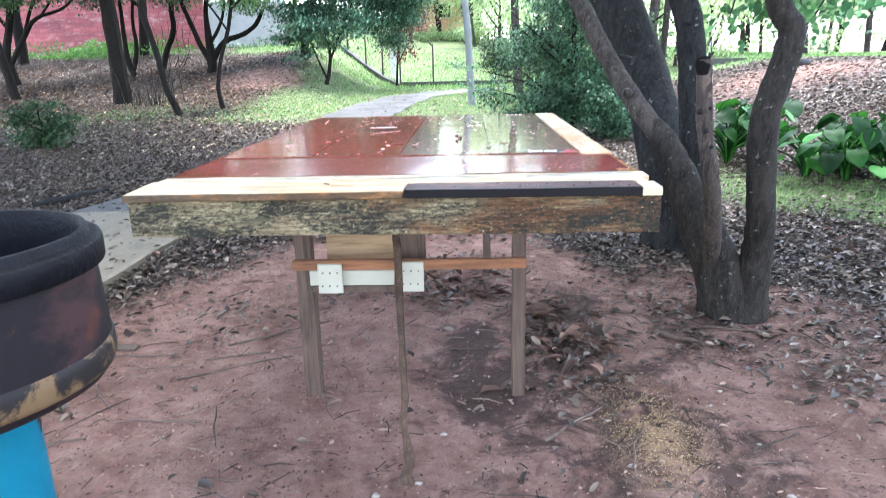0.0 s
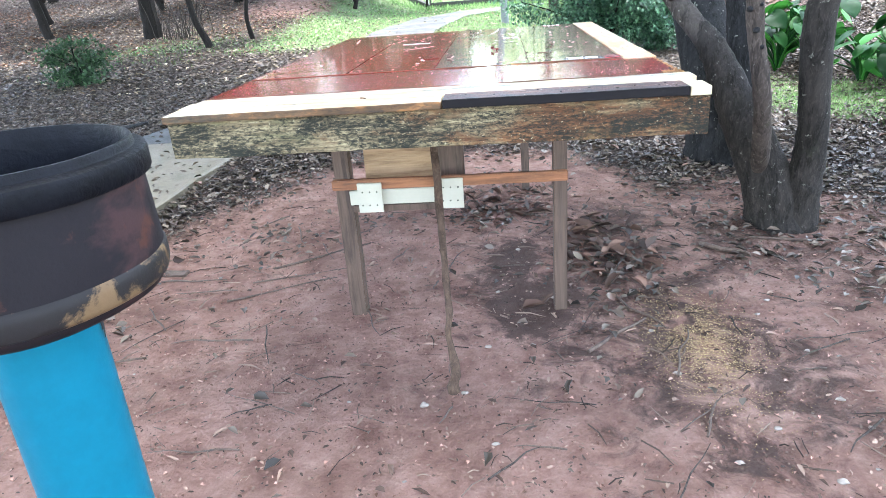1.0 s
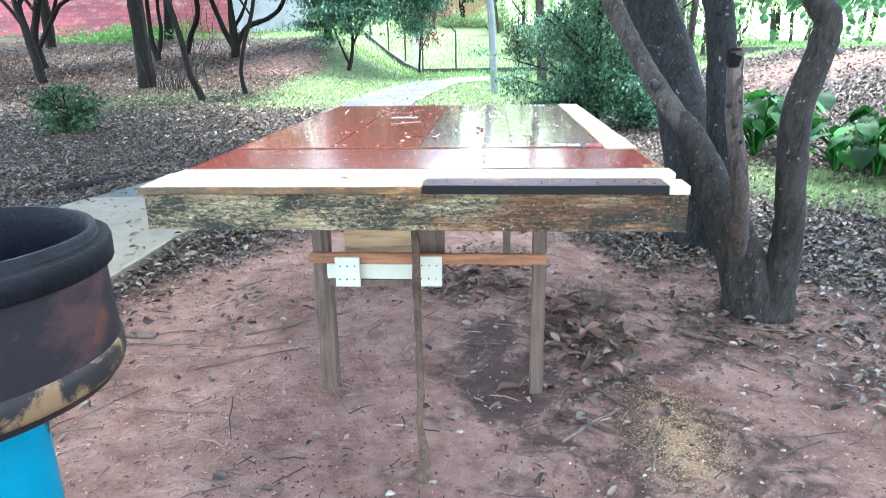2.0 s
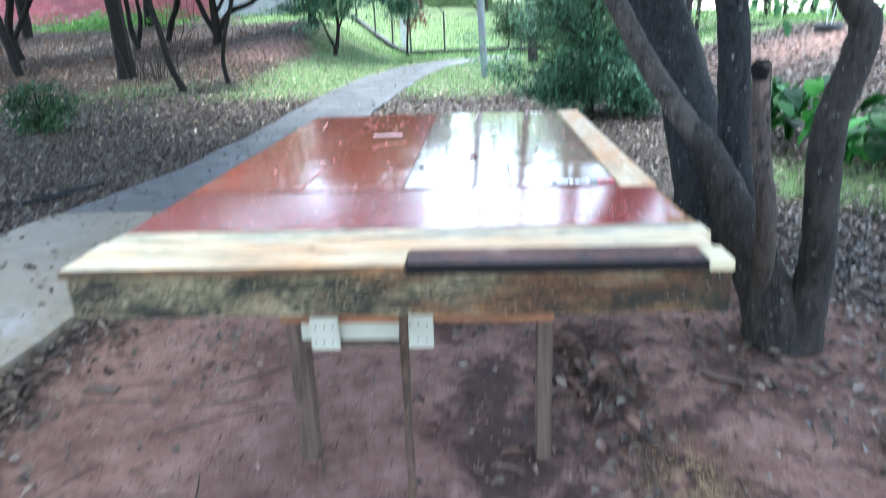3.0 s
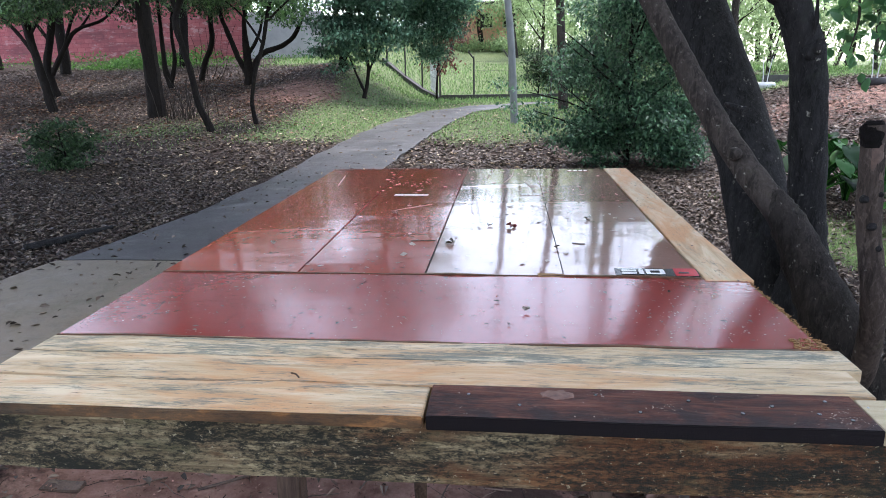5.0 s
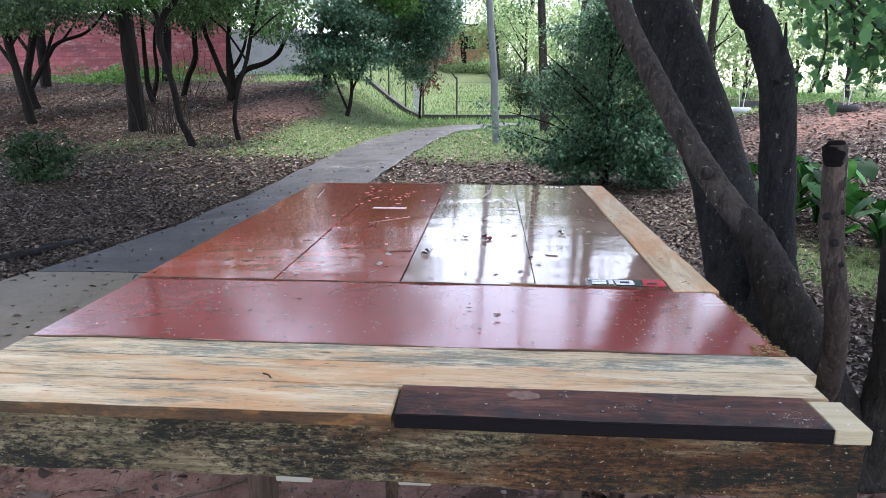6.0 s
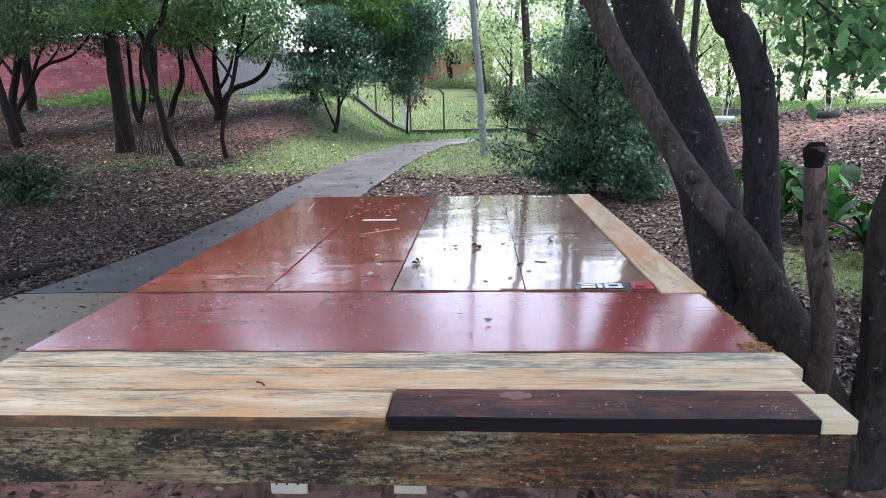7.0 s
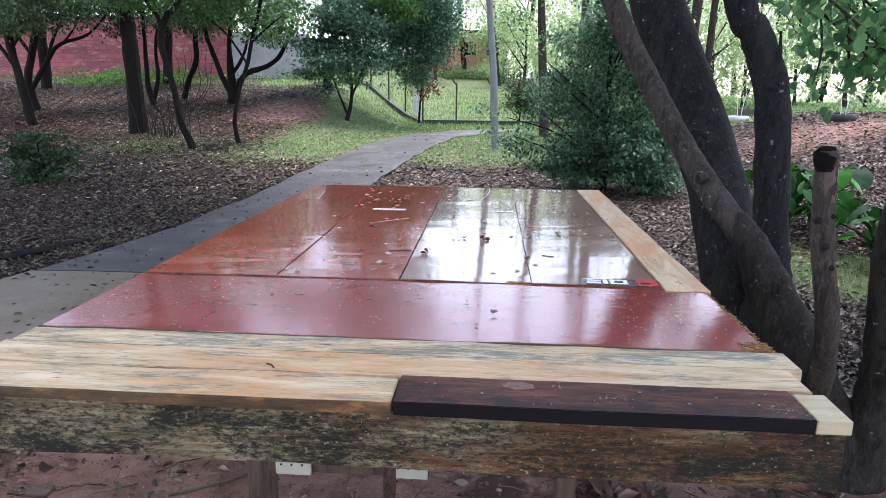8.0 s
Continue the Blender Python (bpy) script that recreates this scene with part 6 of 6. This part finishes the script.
for x, y in ((6.5, 19.5), (8.2, 21.5), (10.5, 19.8), (12.5, 22.5), (9.3, 24.5), (15.5, 20.5), (5.2, 22.8), (11.5, 25.5)):
    h = rng.uniform(3.5, 5)
    tree("young light green tree beyond the low wall", (x, y), auto_limbs(h, 0.06, (rng.normal() * 0.4, 0), 1.2, 6, rng, 0.2), [(0, 0, h * 0.55, 1.1, 0.9), (0.7, 0, h * 0.35, 0.9, 0.6), (-0.7, 0.2, h * 0.4, 0.9, 0.7), (0, 0, h * 0.85, 0.9, 0.6), (0.2, 0, 0.5, 0.8, 0.4)], 2300, 0.14, MAT_LEAF_LIGHT, MAT_BARK_PALE, group="young trees beyond the low wall")
for x, y in ((-3.6, 44), (0.6, 43), (-3.4, 48), (0.9, 48), (-4.2, 50), (-5.5, 41), (1.8, 36), (3.5, 31), (5.5, 33), (8, 29), (11, 26), (9, 34), (14, 30), (13, 21), (17, 24)):
    h = rng.uniform(5.5, 8)
    tree("slender tree with light feathery leaves", (x, y), auto_limbs(h, 0.09, (rng.normal() * 0.5, 0), 1.6, 6, rng, 0.3), [(0, 0, h * 0.6, 1.4, 1.2), (0.8, 0, h * 0.42, 1.0, 0.8), (-0.8, 0, h * 0.8, 1.2, 0.9)], 2400, 0.17, MAT_LEAF_LIGHT, MAT_BARK_PALE, group="woods beyond the fence")

# low light bushes between the fence and the house
brg = np.random.default_rng(71)
for x, y, h in ((-2.7, 47.5, 0.8), (-0.6, 47.5, 0.7), (0.9, 44.5, 1.6), (2.0, 45.0, 3.0), (3.4, 43.0, 3.3), (4.8, 44.0, 3.0), (6.4, 42.0, 3.2)):
    tree("low light green bush beyond the fence", (x, y), auto_limbs(h, 0.035, (0, 0), 0.9, 7, brg, 0.1), [(0, 0, h * 0.3, 1.0, h * 0.3), (0.6, 0, h * 0.5, 0.8, h * 0.25), (-0.6, 0.1, h * 0.55, 0.8, h * 0.25), (0.1, 0, h * 0.85, 0.7, h * 0.2)], 1500, 0.17, MAT_LEAF_LIGHT, MAT_BARK_PALE, name="bush", group="bushes beyond the fence")

# ---- undergrowth along the foot of the pink wall ----
ug = np.random.default_rng(5)
n = 26000
x, y = ug.uniform(-30, -8, n), ug.uniform(26.0, 30.2, n)
keep_ = ug.random(n) < 0.04 + 0.96 * np.exp(-((x + 15.7) / 2.0) ** 2)
x, y = x[keep_], y[keep_]
n = len(x)
lump = 0.35 + 0.3 * np.sin(x * 1.9) * np.sin(x * 0.7 + 1) + 0.2 * np.sin(y * 2 + x)
z = land(x, y) + ug.random(n) * np.clip(lump, 0.08, 1) * 0.9
tagged(leaf_mesh("undergrowth", np.stack([x, y, z], -1), ug.normal(size=(n, 3)) + [0, 0, 0.6], ug.uniform(0.08, 0.2, n), ug.uniform(0.03, 0.09, n), MAT_LEAF_NEAR, None, ug, 0.2), "yellow-green weeds along the foot of the wall", "undergrowth", kind="stuff")

# ---- ground cover ----
def scatter(n, x0, x1, y0, y1, keep, rg):
    x, y = rg.uniform(x0, x1, n), rg.uniform(y0, y1, n)
    k = rg.random(n) < keep(x, y)
    return x[k], y[k]


def litter_keep(x, y):
    d, g = dirt_amount(x, y), grass_amount(x, y)
    p = (1 - d) ** 1.2 * (1 - 0.85 * g)
    p = np.maximum(p, 0.008 + 0.2 * smooth01(y, 0.6, 2.0) * smooth01(np.sin(2.7 * x + 1) * np.sin(3.3 * y) + 0.4 * np.sin(9 * x) * np.sin(8 * y), 0.0, 0.8))
    # drifts under the table and by the leg
    p = np.maximum(p, 0.9 * np.exp(-((x - 0.68) / 0.2) ** 2 - ((y - 1.05) / 0.35) ** 2))
    p = np.maximum(p, 0.8 * np.exp(-((x - 0.15) / 0.3) ** 2 - ((y - 1.75) / 0.2) ** 2))
    return np.where(on_path(x, y, 0.02), np.where(y < 3.6, 0.05, 0.02), p)


def ground_leaves(name, n, area, size, label, lift, rg, keep=litter_keep, material=None, curl=0.35):
    x, y = scatter(n, *area, keep, rg)
    m = len(x)
    z = land(x, y) + lift + rg.uniform(0, 0.015, m) + np.where(on_path(x, y), 0.028, 0)
    a = rg.uniform(0, 6.283, m)
    d = np.stack([np.cos(a), np.sin(a), rg.normal(size=m) * 0.22], -1)
    L = size * rg.uniform(0.5, 1.5, m)
    ob = leaf_mesh(name, np.stack([x, y, z], -1), d, L, L * rg.uniform(0.3, 0.6, m), material or MAT_LITTER, None, rg, curl, 0.55, area[2] < 5)
    return tagged(ob, label, "leaf litter", kind="stuff")


rg = np.random.default_rng(21)
ground_leaves("leaf_litter", 210000, (-7, 7, -3, 9), 0.042, "thick litter of curled grey-brown dead leaves", 0.006, rg)
ground_leaves("leaf_litter", 150000, (-21, 10, 8, 27), 0.075, "thick litter of curled grey-brown dead leaves", 0.01, rg, lambda x, y: np.where(on_path(x, y, 0.02), 0.012, litter_keep(x, y)))
ground_leaves("leaf_litter", 75000, (-12, 12, -9, -3), 0.055, "thick litter of curled grey-brown dead leaves", 0.006, rg)
ground_leaves("leaf_litter", 60000, (-14, -7, -3, 8), 0.06, "thick litter of curled grey-brown dead leaves", 0.006, rg)
ground_leaves("leaf_litter", 40000, (7, 12, -3, 9), 0.06, "thick litter of curled grey-brown dead leaves", 0.006, rg)
ground_leaves("leaf_litter", 1500, (-3.5, 4, -2.5, 4), 0.065, "large curled brown leaves lying on the litter", 0.02, rg, lambda x, y: 0.6 * litter_keep(x, y), MAT_DRYLEAF)


MAT_YELLOWLEAF = leaf_mat("yellowed_fallen_leaves", (0.26, 0.18, 0.1), (0.48, 0.4, 0.28), 0.6, 0.15)
ground_leaves("yellow_leaves", 3200, (-15, 1, 7, 23), 0.07, "pale yellow fallen leaves on the litter and lawn", 0.03, rg, lambda x, y: np.where(on_path(x, y), 0.25, 1.0), MAT_YELLOWLEAF)


MAT_RUSTLEAF = leaf_mat("rust_coloured_fallen_leaves", (0.08, 0.042, 0.026), (0.22, 0.12, 0.075), 0.6, 0.1)
ground_leaves("rust_leaves", 12000, (-19, -4.5, 12, 24), 0.1, "rust-coloured fallen leaves on the slope", 0.02, rg, lambda x, y: (1 - grass_amount(x, y)) * (0.45 + 0.55 * np.sin(0.9 * x + 1) * np.sin(0.8 * y)), MAT_RUSTLEAF)


def grass_keep(x, y):
    return np.where(on_path(x, y, 0.05), 0, grass_amount(x, y))


def grass(n, area, h, rg):
    x, y = scatter(n, *area, grass_keep, rg)
    m = len(x)
    a = rg.uniform(0, 6.283, m)
    d = np.stack([np.cos(a) * 0.5, np.sin(a) * 0.5, np.ones(m)], -1)
    L = h * rg.uniform(0.5, 1.4, m)
    ob = leaf_mesh("grass", np.stack([x, y, land(x, y) + L * 0.35], -1), d, L, L * 0.16, MAT_GRASS, None, rg, 0.1)
    return tagged(ob, "short green grass with fallen leaves", "grass", kind="stuff")


grass(60000, (-9, 4, 9, 26), 0.07, rg)
grass(90000, (1.5, 6, 1, 9), 0.036, rg)
grass(30000, (-12, 14, 24, 40), 0.16, rg)
grass(14000, (4, 14, 12, 20), 0.09, rg)

n = 130
x, y = np.concatenate([0.66 + rg.normal(size=60) * 0.13, 0.1 + rg.normal(size=70) * 0.28]), np.concatenate([1.3 + rg.normal(size=60) * 0.24, 1.9 + rg.normal(size=70) * 0.16])
a = rg.uniform(0, 6.283, n)
tagged(leaf_mesh("leaf_drift", np.stack([x, y, land(x, y) + 0.008 + rg.uniform(0, 0.02, n)], -1), np.stack([np.cos(a), np.sin(a), rg.normal(size=n) * 0.22], -1), rg.uniform(0.04, 0.14, n), rg.uniform(0.02, 0.05, n), MAT_DRYLEAF, None, rg, 0.4, 0.5, True), "loose drift of large curled brown leaves", "leaf litter", kind="stuff")
for x, y, a, ln, w, mt, lab in ((0.3, 0.6, 0.2, 0.11, 0.06, MAT_DRYLEAF, "large curled pale brown leaf by the leg"), (0.36, 0.66, 0.9, 0.13, 0.02, MAT_DRYLEAF, "large curled pale brown leaf by the leg"), (0.62, 1.25, 1.9, 0.17, 0.07, MAT_DRYLEAF, "large curled brown leaf"), (0.72, 1.12, 2.4, 0.16, 0.06, MAT_DRYLEAF, "large curled brown leaf"), (0.84, 1.0, 2.1, 0.15, 0.05, MAT_DRYLEAF, "large curled brown leaf"), (0.57, 1.4, 0.3, 0.14, 0.06, MAT_DRYLEAF, "large curled brown leaf")):
    c = np.array([[x, y, float(land(x, y)) + 0.02]])
    tagged(leaf_mesh("dead_leaf", c, np.array([[math.cos(a), math.sin(a), 0.12]]), np.array([ln]), np.array([w]), mt, None, rg, 0.35, 0.6, True), lab, "leaf", "large dead leaves")
for x0, y0, x1, y1, r in ((0.47, 0.26, 0.72, 0.5, 0.007), (-1.05, 0.75, -0.62, 0.98, 0.005), (-0.95, 1.1, -0.5, 1.42, 0.006), (-1.0, 0.95, -0.45, 1.12, 0.004), (0.74, 0.1, 0.86, 0.42, 0.004), (0.6, 0.75, 0.78, 0.42, 0.005), (1.1, 1.2, 1.3, 1.05, 0.012), (1.35, 1.3, 1.75, 1.2, 0.006)):
    z0 = float(land(x0, y0)) + r
    pts = [(x0 + (x1 - x0) * j / 4 + 0.012 * math.sin(j * 2.2 + x0), y0 + (y1 - y0) * j / 4, z0 + 0.003 * (j % 2)) for j in range(5)]
    v, f = tube(pts, [r, r, r * 0.9, r * 0.8, r * 0.5], 7, 0.25, x0, 3)
    tagged(link_mesh("twig", v, f, MAT_LEG, None, True), "grey-brown stick on the bare earth", "twig", "fallen twigs")
tagged(part("offcut", box(0.39, 0.5, 0.21, 0.245, -0.102, -0.088, 0.002, 0.004, 5), MAT_CAP, None), "splintered pale wood offcut on the earth", "offcut")
tagged(part("wood_chip", box(-1.56, -1.4, 1.06, 1.12, -0.1, -0.08, 0.003, 0.012, 8), MAT_LEG, None), "weathered split wood chip on the earth", "wood chip")

# sawdust, chips and twigs on the bare earth
n = 7500
x, y = 0.88 + rg.normal(size=n) * 0.1, 0.32 + rg.normal(size=n) * 0.2
a = rg.uniform(0, 6.283, n)
tagged(leaf_mesh("sawdust", np.stack([x, y, land(x, y) + 0.004], -1), np.stack([np.cos(a), np.sin(a), 0 * a], -1), rg.uniform(0.003, 0.009, n), rg.uniform(0.0015, 0.0035, n), MAT_SAWDUST, None, rg, 0.1, 0.8), "scattered pale yellow sawdust and shavings", "sawdust", kind="stuff")
n = 11000
x, y = rg.uniform(-1.9, 2.4, n), rg.uniform(-1.3, 2.6, n)
a = rg.uniform(0, 6.283, n)
tagged(leaf_mesh("bark_chips", np.stack([x, y, land(x, y) + 0.004], -1), np.stack([np.cos(a), np.sin(a), 0.1 * rg.normal(size=n)], -1), rg.uniform(0.004, 0.024, n), rg.uniform(0.003, 0.01, n), MAT_CHIP, None, rg, 0.2, 0.7, True), "small chips and leaf scraps on bare earth", "debris", kind="stuff")
n = 7000
x, y = rg.uniform(-1.7, 2.0, n), rg.uniform(-1.3, 2.3, n)
k_ = rg.random(n) < dirt_amount(x, y) * (1 - damp_shade_amount(x, y))
x, y = x[k_], y[k_]
n = len(x)
a = rg.uniform(0, 6.283, n)
tagged(leaf_mesh("clods", np.stack([x, y, land(x, y) + 0.002], -1), np.stack([np.cos(a), np.sin(a), 0.1 * rg.normal(size=n)], -1), rg.uniform(0.004, 0.02, n), rg.uniform(0.003, 0.012, n), MAT_CLOD, None, rg, 0.6, 0.7), "crumbs and clods of reddish earth", "earth", kind="stuff")
for k in range(95):
    x, y = rg.uniform(-1.5, 2.0), rg.uniform(-0.9, 2.0)
    a, ln = rg.uniform(0, 6.283), rg.uniform(0.08, 0.34)
    pts = [(x + math.cos(a + 0.035 * math.sin(j * 2.1 + k)) * ln * j / 4, y + math.sin(a + 0.035 * math.sin(j * 2.1 + k)) * ln * j / 4, float(land(x, y)) + 0.006 + 0.004 * (j % 2)) for j in range(5)]
    r = rg.uniform(0.0012, 0.0042)
    v, f = tube(pts, [r, r, r * 0.9, r * 0.7, r * 0.4], 6, 0.2, k, 2)
    tagged(link_mesh("twig", v, f, MAT_LEG if k % 3 else MAT_STAKE, None, True), "thin dry twig on the bare earth", "twig", "fallen twigs")
for k in range(60):
    x, y, r = rg.uniform(-1.4, 1.9), rg.uniform(-1.2, 1.9), rg.uniform(0.004, 0.011)
    bm = bmesh.new()
    bmesh.ops.create_icosphere(bm, subdivisions=2, radius=r)
    for vt in bm.verts:
        vt.co = Vector((vt.co.x * 1.3, vt.co.y, vt.co.z * 0.6)) * (1 + 0.6 * noise.noise(vt.co / r + Vector((k, 0, 0)))) + Vector((x, y, float(land(x, y)) + r * 0.2))
    tagged(part("pebble", bm, MAT_PEBBLE, None, "", True), "small pale pebble on the bare earth", "pebble", "pebbles")

n = 420
x, y = rg.uniform(-1.7, 2.2, n), rg.uniform(-1.2, 2.3, n)
a = rg.uniform(0, 6.283, n)
tagged(leaf_mesh("bark_flakes", np.stack([x, y, land(x, y) + 0.008], -1), np.stack([np.cos(a), np.sin(a), 0.15 * rg.normal(size=n)], -1), rg.uniform(0.018, 0.065, n), rg.uniform(0.007, 0.02, n), MAT_FLAKE, None, rg, 0.3, 0.6, True), "flakes of bark and dry leaf on the trodden earth", "debris", kind="stuff")
sticks = []
for k in range(620):
    x, y = rg.uniform(-1.7, 2.2), rg.uniform(-1.2, 2.4)
    a, ln, r = rg.uniform(0, 6.283), rg.uniform(0.02, 0.13), rg.uniform(0.0008, 0.0026)
    z0 = float(land(x, y)) + 0.007
    dx, dy = math.cos(a) * ln, math.sin(a) * ln
    sticks.append(tube([(x, y, z0), (x + dx * 0.5 - dy * 0.06, y + dy * 0.5 + dx * 0.06, z0 + 0.004), (x + dx, y + dy, z0)], [r, r, r * 0.6], 5, 0, 0, 1))
v, f = join(sticks)
tagged(link_mesh("broken_sticks", v, f, MAT_STICK), "bits of broken stick strewn on the earth", "debris", kind="stuff")

# a fallen log by the path
v, f = tube([(-3.75, 3.95, 0.03), (-3.6, 4.2, 0.035), (-3.55, 4.45, 0.03), (-3.45, 4.7, 0.03)], [0.03, 0.034, 0.03, 0.02], 9, 0.3)
tagged(link_mesh("log", v, f, MAT_BARK, None, True), "short dark fallen branch by the path", "log")

# bits lying on the wet table top
n = 420
x, y = rg.uniform(-0.72, 0.72, n), rg.uniform(0.28, 2.45, n)
a = rg.uniform(0, 6.283, n)
tagged(leaf_mesh("leaf_scraps", np.stack([x, y, np.full(n, 0.8825)], -1), np.stack([np.cos(a), np.sin(a), 0 * a], -1), rg.uniform(0.005, 0.018, n), rg.uniform(0.003, 0.009, n), MAT_LITTER, None, rg, 0.15, 0.8), "tiny leaf scraps stuck to the wet panels", "debris", kind="stuff")
n = 560
x, y = rg.uniform(-0.72, 0.72, n), rg.uniform(0.28, 2.45, n)
a = rg.uniform(0, 6.283, n)
tagged(leaf_mesh("petals", np.stack([x, y, np.full(n, 0.8822)], -1), np.stack([np.cos(a), np.sin(a), 0 * a], -1), rg.uniform(0.0025, 0.0075, n), rg.uniform(0.002, 0.005, n), MAT_PEBBLE, None, rg, 0.1, 0.8), "tiny pale petals and droplets on the panels", "debris", kind="stuff")
for x, y, s_, mt in ((0.172, 1.215, 0.026, MAT_REDLEAF), (-0.015, 1.0, 0.022, MAT_LITTER), (0.1, 1.235, 0.014, MAT_PEBBLE), (0.43, 1.33, 0.018, MAT_LITTER), (0.3, 0.95, 0.012, MAT_LITTER), (-0.25, 1.42, 0.02, MAT_PEBBLE), (0.2, 0.44, 0.012, MAT_PEBBLE), (-0.55, 0.98, 0.014, MAT_PEBBLE)):
    c = np.array([[x, y, 0.884], [x + s_ * 0.3, y + s_ * 0.25, 0.889], [x - s_ * 0.3, y + s_ * 0.1, 0.888]])
    tagged(leaf_mesh("fallen_leaf", c, rg.normal(size=(3, 3)) * [1, 1, 0.25], np.full(3, s_), np.full(3, s_ * 0.6), mt, None, rg, 0.4, 0.2, True), "small crumpled dead leaf on the table", "leaf", "leaves on the table")
